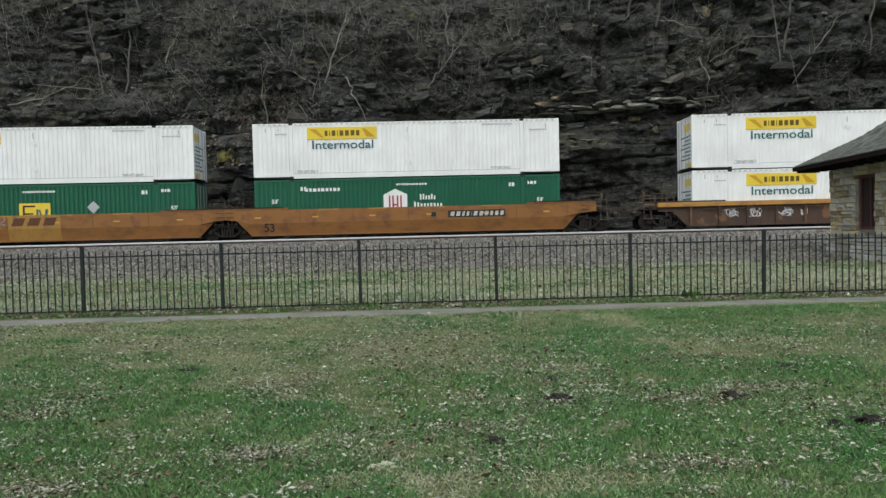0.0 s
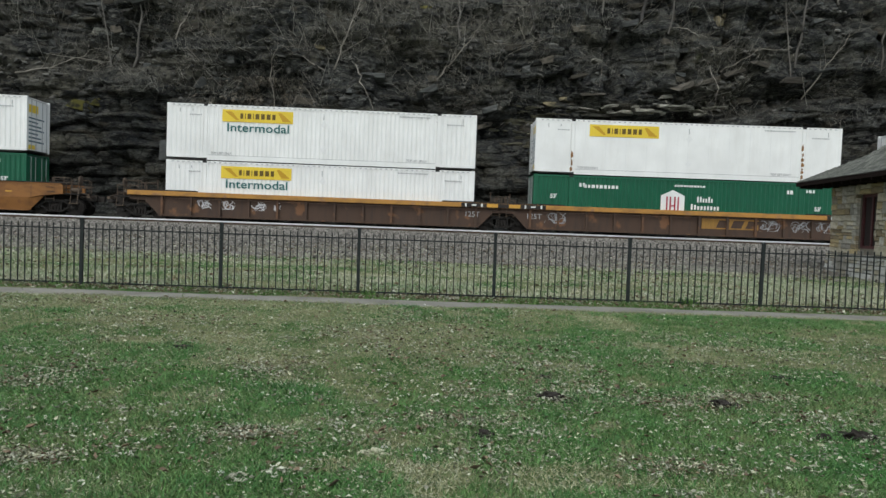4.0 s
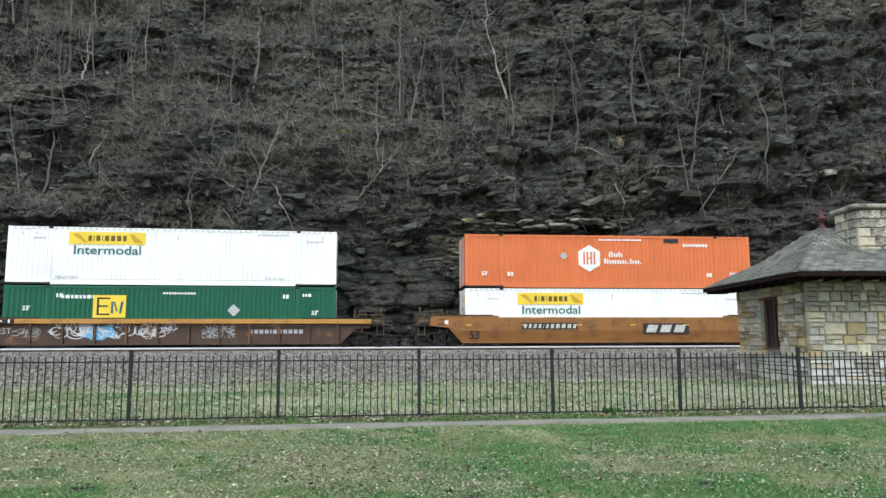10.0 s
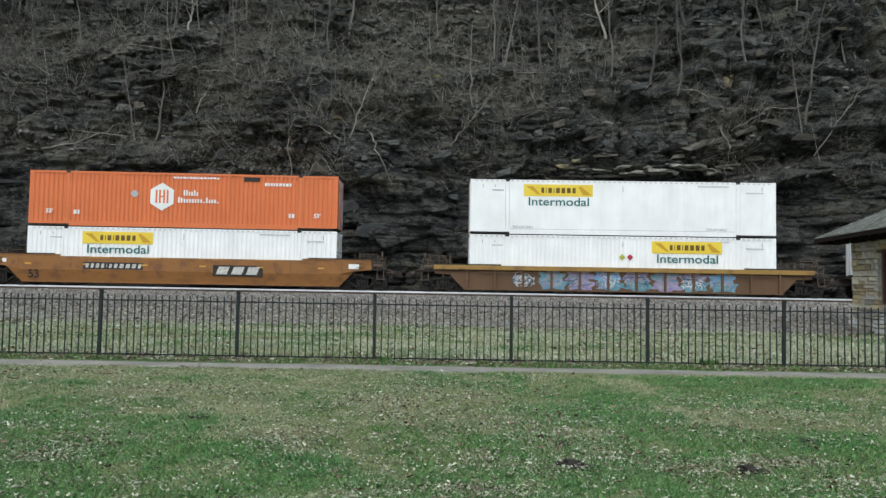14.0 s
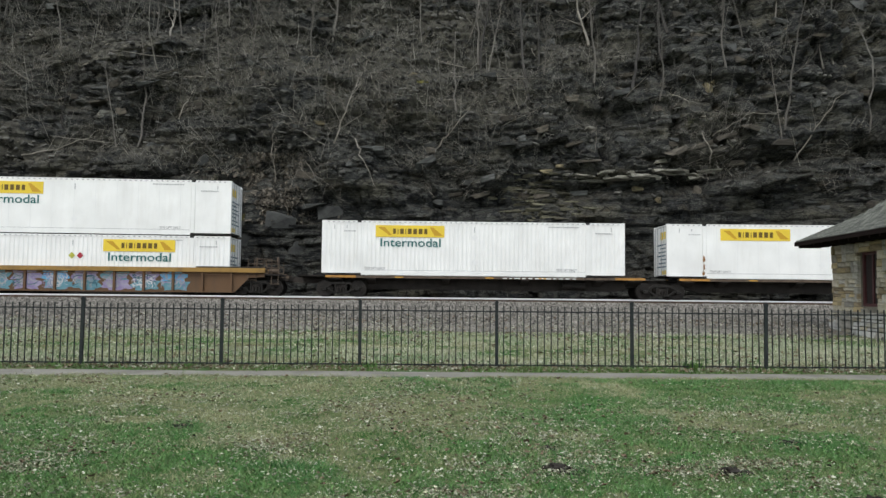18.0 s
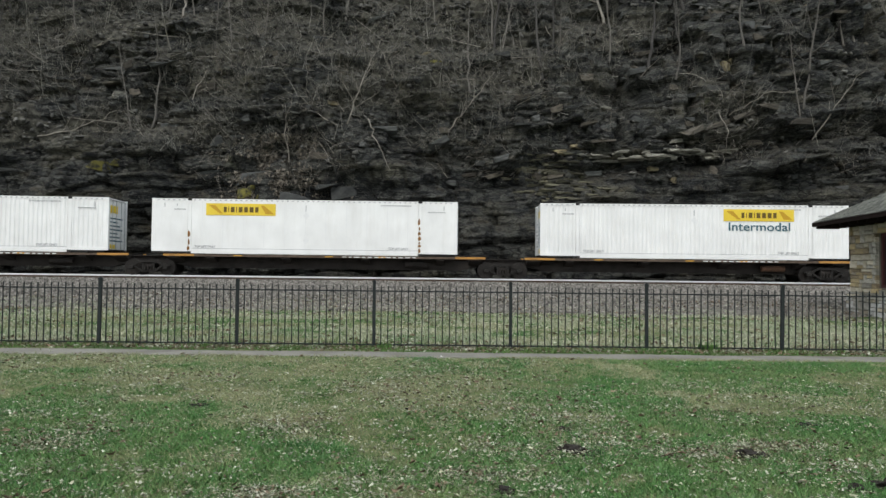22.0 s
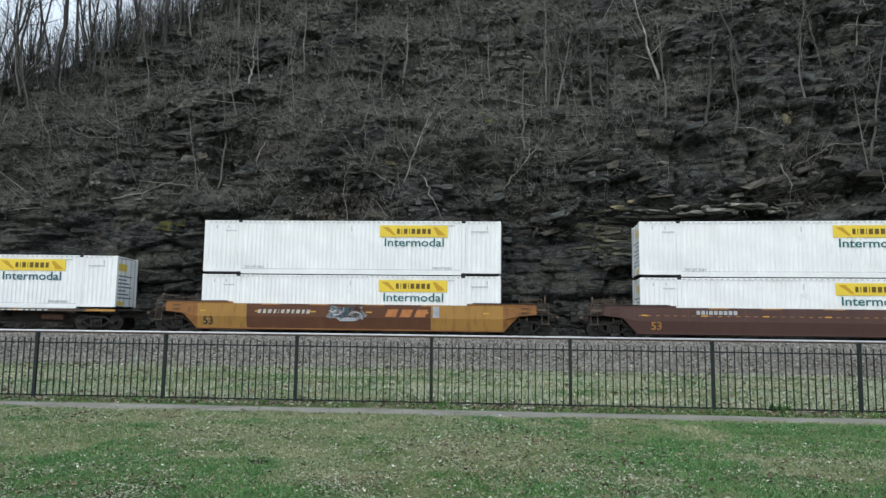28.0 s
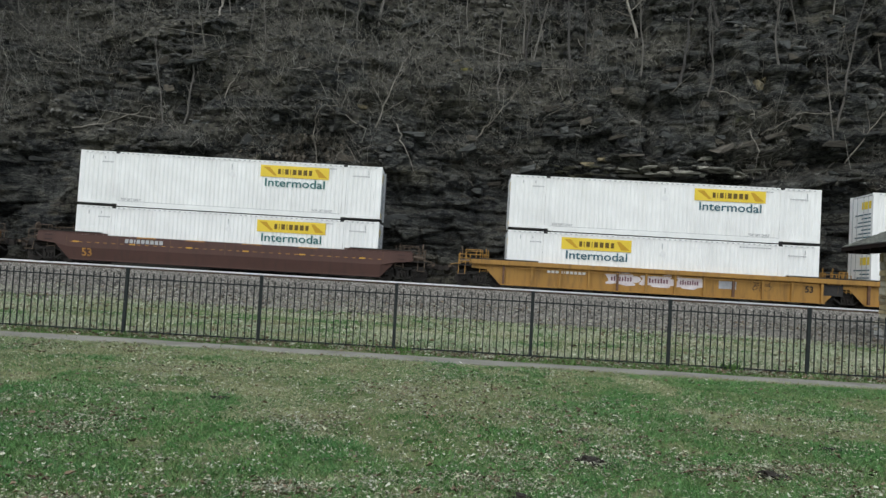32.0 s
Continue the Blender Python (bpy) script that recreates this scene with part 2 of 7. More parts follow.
TAN_ROCK = mat("tan stained rock", (0.2, 0.17, 0.1), (0.055, 0.046, 0.033), scale=2.4, rough=0.9, bump=0.8, grain=10, object_var=0.3, contrast=0.15)
TAN_BED = mat("tan-green weathered beds", (0.135, 0.128, 0.088), (0.03, 0.029, 0.022), scale=1.6, rough=0.95, bump=0.9, grain=11, stretch=(1, 1, 3.5), object_var=0.5, contrast=0.13)
MOSS_ROCK = mat("mossy rock", (0.12, 0.11, 0.026), (0.022, 0.022, 0.018), scale=3.5, rough=0.95, bump=0.9, grain=9, stretch=(1, 1, 0.5), object_var=0.25, contrast=0.1)
FLAT_ROCK = mat("grey rock face", (0.085, 0.088, 0.084), (0.032, 0.034, 0.034), scale=1.2, rough=0.75, bump=0.6, grain=9, object_var=0.3, contrast=0.2)
RUBBLE = mat("broken slope stone", (0.1, 0.098, 0.089), (0.026, 0.025, 0.024), scale=1.0, rough=0.9, bump=0, island=0.8)
SCREE = mat("pale broken stone", (0.22, 0.195, 0.16), (0.09, 0.08, 0.066), scale=1.0, rough=0.95, bump=0, island=0.6)
LITTER = mat("dead leaves on the slope", (0.155, 0.146, 0.119), (0.03, 0.028, 0.024), scale=0.8, rough=0.95, bump=0, island=0.7)
BALLAST = mat("ballast stone", (0.2, 0.188, 0.165), (0.07, 0.062, 0.052), scale=1.6, rough=0.95, bump=1.0, grain=11, contrast=0.2)
STONE_CHIP = mat("ballast chip", (0.235, 0.222, 0.2), (0.11, 0.102, 0.09), scale=3, rough=0.9, island=0.7)
CONCRETE = mat("path concrete", (0.235, 0.226, 0.2), (0.14, 0.135, 0.115), scale=1.6, rough=0.9, bump=0.3, grain=60)
RAIL_TOP = mat("polished rail head", (0.72, 0.72, 0.72), (0.6, 0.6, 0.6), rough=0.38, metal=0.55, bump=0.02)
RAIL_WEB = mat("rusty rail web", (0.055, 0.042, 0.035), (0.09, 0.06, 0.042), scale=3, rough=0.9)
TIE = mat("creosoted sleeper", (0.075, 0.062, 0.052), (0.045, 0.038, 0.033), scale=4, rough=0.95, stretch=(1, 0.2, 1))
FENCE_PAINT = mat("dark green-grey fence enamel", (0.015, 0.019, 0.02), (0.027, 0.031, 0.031), scale=6, rough=0.7, bump=0.05, grain=80, spec=0.15)
FAR_GRASS = mat("rough grass blade", (0.26, 0.315, 0.2), (0.42, 0.42, 0.32), scale=0.6, rough=0.75, bump=0, island=0.4, contrast=0.14)
PALE_STRAW = mat("bleached straw", (0.46, 0.465, 0.33), (0.34, 0.345, 0.22), scale=2, rough=0.85, bump=0, island=0.3)
DULL_STRAW = mat("dull dry grass", (0.56, 0.535, 0.42), (0.36, 0.35, 0.25), scale=0.7, rough=0.9, bump=0, island=0.45)
DEEP_GRASS = mat("deep green grass blade", (0.046, 0.15, 0.042), (0.1, 0.195, 0.06), scale=1.2, rough=0.6, bump=0, island=0.5)
STRAW_BIT = mat("bit of dry leaf", (0.42, 0.425, 0.31), (0.16, 0.165, 0.1), scale=3, rough=0.9, bump=0, island=0.6)
GRASS = mat("grass blade", (0.064, 0.18, 0.046), (0.15, 0.21, 0.08), scale=0.75, rough=0.7, bump=0, island=0.6, contrast=0.16)
STRAW = mat("dry grass blade", (0.285, 0.295, 0.16), (0.185, 0.205, 0.1), scale=1.0, rough=0.85, bump=0, island=0.35)
WEED = mat("weed leaf", (0.07, 0.15, 0.035), (0.10, 0.17, 0.05), scale=3, rough=0.7, bump=0, island=0.3)
LEAF = mat("dead leaf", (0.5, 0.51, 0.42), (0.27, 0.275, 0.2), scale=4, rough=0.9, bump=0, island=0.35)
DEAD = mat("brown leaf litter", (0.2, 0.15, 0.1), (0.11, 0.08, 0.055), scale=4, rough=0.9, bump=0, island=0.4)
MUD = mat("dark turned soil", (0.016, 0.014, 0.012), (0.034, 0.029, 0.024), scale=9, rough=0.95, bump=0.6)
PALE_BARK = mat("pale grey bark", (0.16, 0.15, 0.135), (0.07, 0.065, 0.058), scale=2.5, rough=0.95, stretch=(1, 1, 0.3), bump=0.4, object_var=0.3)
BARK = mat("grey bark", (0.07, 0.066, 0.062), (0.03, 0.028, 0.026), scale=2.2, rough=0.95, stretch=(1, 1, 0.3), bump=0.4, object_var=0.3)
TWIG = mat("bare twig", (0.235, 0.228, 0.2), (0.035, 0.034, 0.031), scale=1.0, rough=0.95, bump=0, island=0.7)
PALE_TWIG = mat("pale dead branch", (0.27, 0.25, 0.215), (0.14, 0.128, 0.11), scale=1.5, rough=0.95, bump=0, island=0.3)

# ---------------------------------------------------------------- tools


def obj(name, bm, material, parent=None, label="", smooth=False):
    me = bpy.data.meshes.new(name)
    bm.normal_update()
    bm.to_mesh(me)
    bm.free()
    for mt in material if isinstance(material, (list, tuple)) else [material]:
        me.materials.append(mt)
    if smooth:
        me.polygons.foreach_set("use_smooth", [True] * len(me.polygons))
    ob = new(name, me)
    if parent:
        ob.parent = parent
    if label:
        ob["label"] = label
    return ob


def part(name, bm, material, parent, label="", smooth=False):
    return obj(name, bm, material, parent, label, smooth)


def piece(name, me, parent, m):
    """One more object on a mesh that is there already."""
    ob = new(name, me)
    ob.parent = parent
    ob.matrix_basis = m
    return ob


def soup(name, verts, faces, material, smooth=False):
    """One mesh from arrays: verts (n, 3), faces (m, 3 or 4)."""
    me = bpy.data.meshes.new(name)
    verts, faces = np.asarray(verts, np.float32), np.asarray(faces, np.int32)
    k = faces.shape[1]
    me.vertices.add(len(verts))
    me.vertices.foreach_set("co", verts.ravel())
    me.loops.add(faces.size)
    me.loops.foreach_set("vertex_index", faces.ravel())
    me.polygons.add(len(faces))
    me.polygons.foreach_set("loop_start", np.arange(0, faces.size, k, dtype=np.int32))
    if smooth:
        me.polygons.foreach_set("use_smooth", np.ones(len(faces), bool))
    me.update(calc_edges=True)
    me.validate()
    for mt in material if isinstance(material, (list, tuple)) else [material]:
        me.materials.append(mt)
    return new(name, me)


def box(bm, x0, x1, y0, y1, z0, z1, bevel=0.0):
    v = [bm.verts.new((x, y, z)) for x in (x0, x1) for y in (y0, y1) for z in (z0, z1)]
    fs = [bm.faces.new([v[i] for i in q]) for q in ((0, 1, 3, 2), (4, 6, 7, 5), (0, 4, 5, 1), (2, 3, 7, 6), (0, 2, 6, 4), (1, 5, 7, 3))]
    if bevel:
        es = list({e for f in fs for e in f.edges})
        bmesh.ops.bevel(bm, geom=es, offset=bevel, segments=1, affect="EDGES")
    return bm


def boxes(*rows, bevel=0.0):
    bm = bmesh.new()
    for r in rows:
        box(bm, *r, bevel=bevel)
    return bm


def slab(bm, pts, a0, a1, axis="y"):
    """A flat outline, thickened. axis y: pts are (x, z); axis x: (y, z); axis z: (x, y)."""
    put = {"y": lambda p, a: (p[0], a, p[1]), "x": lambda p, a: (a, p[0], p[1]), "z": lambda p, a: (p[0], p[1], a)}[axis]
    lo, hi = [bm.verts.new(put(p, a0)) for p in pts], [bm.verts.new(put(p, a1)) for p in pts]
    n = len(pts)
    fs = [bm.faces.new(lo), bm.faces.new(hi[::-1])] + [bm.faces.new((lo[i], hi[i], hi[(i + 1) % n], lo[(i + 1) % n])) for i in range(n)]
    bmesh.ops.recalc_face_normals(bm, faces=fs)
    return bm


def rod(bm, a, b, r0, r1=None, sides=6, caps=True):
    a, b = Vector(a), Vector(b)
    r1 = r0 if r1 is None else r1
    q = (b - a).to_track_quat("Z", "Y")
    rings = []
    for p, r in ((a, r0), (b, r1)):
        rings.append([bm.verts.new(p + q @ Vector((r * math.cos(2 * math.pi * i / sides), r * math.sin(2 * math.pi * i / sides), 0))) for i in range(sides)])
    for i in range(sides):
        j = (i + 1) % sides
        bm.faces.new((rings[0][i], rings[0][j], rings[1][j], rings[1][i]))
    if caps:
        bm.faces.new(rings[0][::-1])
        bm.faces.new(rings[1])
    return bm


def words(name, text, size, material, parent, at, label="", fat=0.0, width=None, depth=0.006, lean=0.0):
    """Lettering that faces -y, centred at the place given, as a mesh part."""
    cu = bpy.data.curves.new(name, "FONT")
    cu.body, cu.size, cu.align_x, cu.align_y, cu.extrude, cu.offset, cu.resolution_u = text, size, "CENTER", "CENTER", depth / 2, fat, 3
    tmp = bpy.data.objects.new(name, cu)
    scene.collection.objects.link(tmp)
    me = bpy.data.meshes.new_from_object(tmp.evaluated_get(bpy.context.evaluated_depsgraph_get()))
    bpy.data.objects.remove(tmp)
    me.materials.clear()
    me.materials.append(material)
    co = np.empty(len(me.vertices) * 3, np.float32)
    me.vertices.foreach_get("co", co)
    co = co.reshape(-1, 3)
    if width:
        co[:, 0] *= width / (co[:, 0].max() - co[:, 0].min())
    co = np.stack([co[:, 0] + at[0], at[1] - co[:, 2] - lean * co[:, 1], co[:, 1] + at[2]], 1)
    me.vertices.foreach_set("co", co.ravel())
    me.update()
    ob = new(name, me)
    ob.parent = parent
    if label:
        ob["label"] = label
    return ob


def bars(name, material, parent, x0, x1, z0, z1, y, widths, gap=0.35, label="", slant=0.0):
    """Plain bars in place of a line of letters."""
    bm = bmesh.new()
    total = sum(widths) + gap * (len(widths) - 1)
    k, x = (x1 - x0) / total, x0
    for w in widths:
        slab(bm, [(x, z0), (x + w * k, z0), (x + w * k + slant, z1), (x + slant, z1)], y, y + 0.012)
        x += (w + gap) * k
    ob = part(name, bm, material, parent, label)
    if len(widths) > 1:
        ob["kind"] = "stuff"
    return ob


def stems(name, material, parent, x0, x1, z0, y, heights):
    """A line of print as plain upright strokes of uneven height."""
    bm = bmesh.new()
    p = (x1 - x0) / len(heights)
    for k, h in enumerate(heights):
        box(bm, x0 + k * p, x0 + (k + 0.58) * p, y, y + 0.012, z0, z0 + h)
    part(name, bm, material, parent)["kind"] = "stuff"


def each(name, material, parent, *rows, label=""):
    """One part for each box given."""
    for r in rows:
        part(name, boxes(r), material, parent, label)


def hash01(i, j, seed):
    h = (i.astype(np.int64) * 374761393 + j.astype(np.int64) * 668265263 + seed * 1274126177) & 0x7FFFFFFF
    h = ((h ^ (h >> 13)) * 1103515245) & 0x7FFFFFFF
    h = ((h ^ (h >> 15)) * 12345677) & 0x7FFFFFFF
    return (h & 0xFFFFF) / 0xFFFFF


def vnoise(x, y, seed=0):
    """Value noise, 0 to 1."""
    x, y = np.broadcast_arrays(np.asarray(x, float), np.asarray(y, float))
    i, j = np.floor(x).astype(int), np.floor(y).astype(int)
    u, v = x - i, y - j
    u, v = u * u * (3 - 2 * u), v * v * (3 - 2 * v)
    a, b = hash01(i, j, seed), hash01(i + 1, j, seed)
    c, d = hash01(i, j + 1, seed), hash01(i + 1, j + 1, seed)
    return (a * (1 - u) + b * u) * (1 - v) + (c * (1 - u) + d * u) * v


def fbm(x, y, seed=0, octaves=5):
    t, k = 0.0, 0.5
    for o in range(octaves):
        t = t + k * vnoise(x * 2**o, y * 2**o, seed + o)
        k *= 0.5
    return t / (1 - 0.5**octaves)


def smooth(a, b, x):
    u = np.clip((x - a) / (b - a), 0, 1)
    return u * u * (3 - 2 * u)


# the curve on which the tracks lie: its middle, the radius of the train's track
CX, RAD = 5.0, 400.0
CY = 39.07 - RAD
RAIL_Z, NEAR_Z = 0.93, 0.965


def on_curve(s, off, z=0.0):
    """Place at s metres along the curve, off metres outside the train's track."""
    a = s / RAD
    return Vector((CX + (RAD + off) * math.sin(a), CY + (RAD + off) * math.cos(a), z))


def curve_xy(s, off):
    a = np.asarray(s) / RAD
    return CX + (RAD + off) * np.sin(a), CY + (RAD + off) * np.cos(a)


def curve_pose(s, off, z):
    p = on_curve(s, off, z)
    return pose(p.x, p.y, p.z, 0, 0, -math.degrees(s / RAD))


def sweep(name, ss, profile, material, closed=True, parent=None, label=""):
    """A cross-section (off, z), swept along the curve."""
    bm = bmesh.new()
    rings = [[bm.verts.new(on_curve(s, o, z)) for o, z in profile] for s in ss]
    n = len(profile)
    for a, b in zip(rings, rings[1:]):
        for i in range(n if closed else n - 1):
            bm.faces.new((a[i], a[(i + 1) % n], b[(i + 1) % n], b[i]))
    bmesh.ops.recalc_face_normals(bm, faces=bm.faces[:])
    return obj(name, bm, material, parent, label)


def bank_z(x, y):
    """Height of the ground beyond the fence, the foot of the ballast bank included."""
    off = np.hypot(np.asarray(x, float) - CX, np.asarray(y, float) - CY) - RAD
    return np.maximum(ground_z(x, y), np.interp(off, [-18.2, -16.9, -13.5, -10, -7.4], [-0.3, 0.14, 0.33, 0.52, 0.68]))


def ground_z(x, y):
    """Height of the lawn and of the grass beyond the fence."""
    x, y = np.asarray(x, float), np.asarray(y, float)
    z = -0.12 + 0.12 * smooth(4.5, 11.2, y) + 0.1 * smooth(13, 21, y)
    return z + 0.03 * (fbm(x * 0.6, y * 0.6, 3, 3) - 0.5) * (1 - smooth(10.3, 11.2, y) * (1 - smooth(13, 14, y)))

# ---------------------------------------------------------------- ground, path, tracks
FENCE_YAW = math.radians(1.3)


def fence_at(u, v=0.0):
    """Place u metres along the fence and v metres beyond it."""
    c, s = math.cos(FENCE_YAW), math.sin(FENCE_YAW)
    return 1.065 + u * c - v * s, 12.624 + u * s + v * c


def build_ground():
    near = np.arange(-26, 26.01, 0.4)
    far = np.array([30, 36, 45, 60, 90, 150, 260, 500, 1000, 2000.0])
    xs = np.concatenate([-far[::-1], near, far])
    ny = np.concatenate([-far[::-1] , np.arange(-26, 24.01, 0.4), far])
    X, Y = np.meshgrid(xs, ny)
    Z = ground_z(X, Y)
    v = np.stack([X, Y, Z], -1).reshape(-1, 3)
    nx = len(xs)
    i, j = np.meshgrid(np.arange(nx - 1), np.arange(len(ny) - 1))
    q = (j * nx + i).ravel()
    ob = soup("ground", v, np.stack([q, q + 1, q + nx + 1, q + nx], 1), LAWN, True)
    tagged(ob, "worn green and brown park lawn", "lawn", kind="structure")


def build_path():
    bm = bmesh.new()
    last = None
    for k in range(401):
        u = -30 + k * 0.15
        w0 = -1.2 + 0.2 * (float(fbm(u * 0.8, 0.5, 91, 4)) - 0.5)
        w1 = -0.54 + 0.16 * (float(fbm(u * 0.9, 2.5, 92, 4)) - 0.5)
        ring = [bm.verts.new((*fence_at(u, w), z)) for w, z in ((w0, -0.05), (w0 + 0.01, 0.004), (w0 + 0.05, 0.014), (w1 - 0.05, 0.016), (w1, 0.006), (w1, -0.05))]
        if last:
            for a in range(5):
                bm.faces.new((last[a], ring[a], ring[a + 1], last[a + 1]))
        last = ring
    bmesh.ops.recalc_face_normals(bm, faces=bm.faces[:])
    tagged(obj("path", bm, CONCRETE), "narrow weathered grey concrete footpath", "path", kind="structure")


def build_tracks():
    ss = np.concatenate([np.arange(-300, -60, 12.0), np.arange(-60, 60.1, 1.5), np.arange(72, 301, 12.0)])
    # ballast bed, uneven
    prof = [(-17.6, 0.02), (-16.7, 0.15), (-13.5, 0.33), (-10, 0.52), (-7.4, 0.68), (-6.4, 0.775), (-4.2, 0.785), (-2.4, 0.775), (-1.8, 0.72), (0, 0.71), (2.0, 0.68), (5.5, 0.5), (8.0, 0.4), (8.0, -0.3), (-17.6, -0.3)]
    bm = bmesh.new()
    rings = []
    for s in ss:
        r = []
        for k, (o, z) in enumerate(prof):
            wob = 0.0 if k > 12 else (float(fbm(s * 0.25, o * 0.5, 11, 3)) - 0.5)
            r.append(bm.verts.new(on_curve(s, o + (wob * 1.6 if k < 3 else 0), z + wob * (0.05 if 2 < k < 12 else 0.02))))
        rings.append(r)
    n = len(prof)
    for a, b in zip(rings, rings[1:]):
        for i in range(n):
            bm.faces.new((a[i], a[(i + 1) % n], b[(i + 1) % n], b[i]))
    bmesh.ops.recalc_face_normals(bm, faces=bm.faces[:])
    tagged(obj("ballast_bed", bm, BALLAST), "grey-brown crushed stone ballast under the tracks", "ballast", kind="structure")
    for name, off, z, label in (("track_near", -4.2, NEAR_Z, "empty railway track with shiny worn rails on wooden sleepers"), ("track_far", 0.0, RAIL_Z, "curved railway track under the passing freight train")):
        e = tagged(new(name), label, "railway track", kind="structure")
        for side in (-0.7525, 0.7525):
            o = off + side
            sweep("rail", ss, [(o - 0.065, z - 0.17), (o + 0.065, z - 0.17), (o + 0.065, z - 0.158), (o + 0.01, z - 0.14), (o + 0.01, z - 0.05), (o + 0.034, z - 0.045), (o - 0.034, z - 0.045), (o - 0.01, z - 0.05), (o - 0.01, z - 0.14), (o - 0.065, z - 0.158)], RAIL_WEB, parent=e)
            sweep("rail_head", ss, [(o - 0.037, z - 0.044), (o + 0.037, z - 0.044), (o + 0.037, z - 0.01), (o + 0.028, z), (o - 0.028, z), (o - 0.037, z - 0.01)], RAIL_TOP, parent=e, label="bright worn running surface")
        bm = boxes((-0.11, 0.11, -1.3, 1.3, -0.335, -0.176), bevel=0.012)
        me = bpy.data.meshes.new("sleeper")
        bm.to_mesh(me)
        bm.free()
        me.materials.append(TIE)
        for k in range(136):
            s = -36 + k * 0.535
            piece("sleeper", me, e, curve_pose(s, off, z) @ pose(0, 0, random.uniform(-0.008, 0.004), 0, 0, random.uniform(-1, 1)))


def scatter_chips():
    """Loose ballast stones on the side that the park sees."""
    rng = np.random.default_rng(5)
    n = 62000
    s, off = rng.uniform(-40, 42, n), -20.5 + 15.5 * rng.beta(2.4, 1.0, n)
    x, y = curve_xy(s, off)
    z = np.interp(off, [-20.5, -18.2, -16.5, -13.5, -10, -7.4, -6.4, -4.2], [0.09, 0.1, 0.16, 0.33, 0.52, 0.68, 0.775, 0.785])
    r = rng.uniform(0.025, 0.075, n)
    base = np.array([[1, 0, 0], [-0.5, 0.87, 0], [-0.5, -0.87, 0], [0.1, 0.1, 0.9], [0.0, -0.1, -0.8]])
    ang = rng.uniform(0, 6.28, n)
    ca, sa = np.cos(ang), np.sin(ang)
    b = base[None] * rng.uniform(0.6, 1.25, (n, 5, 1)) * r[:, None, None]
    v = np.stack([b[..., 0] * ca[:, None] - b[..., 1] * sa[:, None] + x[:, None], b[..., 0] * sa[:, None] + b[..., 1] * ca[:, None] + y[:, None], b[..., 2] + z[:, None] + 0.012], -1)
    f = np.array([[0, 1, 3], [1, 2, 3], [2, 0, 3], [1, 0, 4], [2, 1, 4], [0, 2, 4]])
    faces = (np.arange(n)[:, None, None] * 5 + f[None]).reshape(-1, 3)
    tagged(soup("ballast_stones", v.reshape(-1, 3), faces, STONE_CHIP), "loose grey and reddish ballast stones", "ballast", kind="stuff")


def blades(name, n, place, material, h, w, seed, label, lean=0.7):
    rng = np.random.default_rng(seed)
    x, y = place(rng, n)
    n = len(x)
    z = bank_z(x, y)
    a, t = rng.uniform(0, 6.28, n), rng.uniform(0, 6.28, n)
    hh, ww = rng.uniform(*h, n), rng.uniform(*w, n)
    le = hh * rng.uniform(0.2, lean, n) * 1.6
    p0 = np.stack([x - np.cos(a) * ww / 2, y - np.sin(a) * ww / 2, z - 0.005], 1)
    p1 = np.stack([x + np.cos(a) * ww / 2, y + np.sin(a) * ww / 2, z - 0.005], 1)
    p2 = np.stack([x + np.cos(t) * le, y + np.sin(t) * le, z + hh], 1)
    v = np.stack([p0, p1, p2], 1).reshape(-1, 3)
    ob = soup(name, v, np.arange(3 * n).reshape(-1, 3), material)
    return tagged(ob, label, "grass", kind="stuff")


def lawn_spot(rng, n, y0=3.2, y1=11.35, crowd=1.15):
    y = y0 + (y1 - y0) * rng.random(n) ** crowd
    x = rng.uniform(-1, 1, n) * (y * 0.72 + 1.0) + 0.4
    return x, y


# thin, trodden spots in the lawn: place, half-length and half-width
WORN = [(0.65, 5.95, 0.6, 0.3), (2.1, 6.0, 0.55, 0.22), (-1.46, 6.7, 0.4, 0.32), (0.2, 5.3, 0.45, 0.2), (-1.22, 4.78, 0.3, 0.14), (2.9, 6.25, 0.45, 0.18), (-2.4, 4.2, 0.22, 0.12), (1.6, 4.35, 0.4, 0.16), (-3.4, 6.0, 0.4, 0.25)]


def worn(x, y):
    return np.max([np.exp(-(((x - a) / b) ** 2) - ((y - c) / d) ** 2) for a, c, b, d in WORN], axis=0)


def greenness(x, y):
    u = 0.55 * fbm(x * 0.5 + 3, y * 0.5, 21, 5) + 0.45 * fbm(x * 1.5 + 7, y * 1.9, 25, 3)
    u = u + 0.025 * smooth(0.5, -2.5, x) - 0.02 * smooth(1.5, 4.0, x)
    return u + 0.05 * smooth(7.5, 9.5, y) * smooth(3.0, -0.5, x) - 0.05 * smooth(8.0, 9.5, y) * smooth(0.5, 3.0, x) + 0.08 * smooth(7.8, 10.4, y) * smooth(1.5, -2.5, x) - 0.06 * smooth(8.0, 6.0, y) - 0.03 * smooth(0.5, -1.0, x) * smooth(8.0, 6.5, y) - 0.09 * worn(x, y)


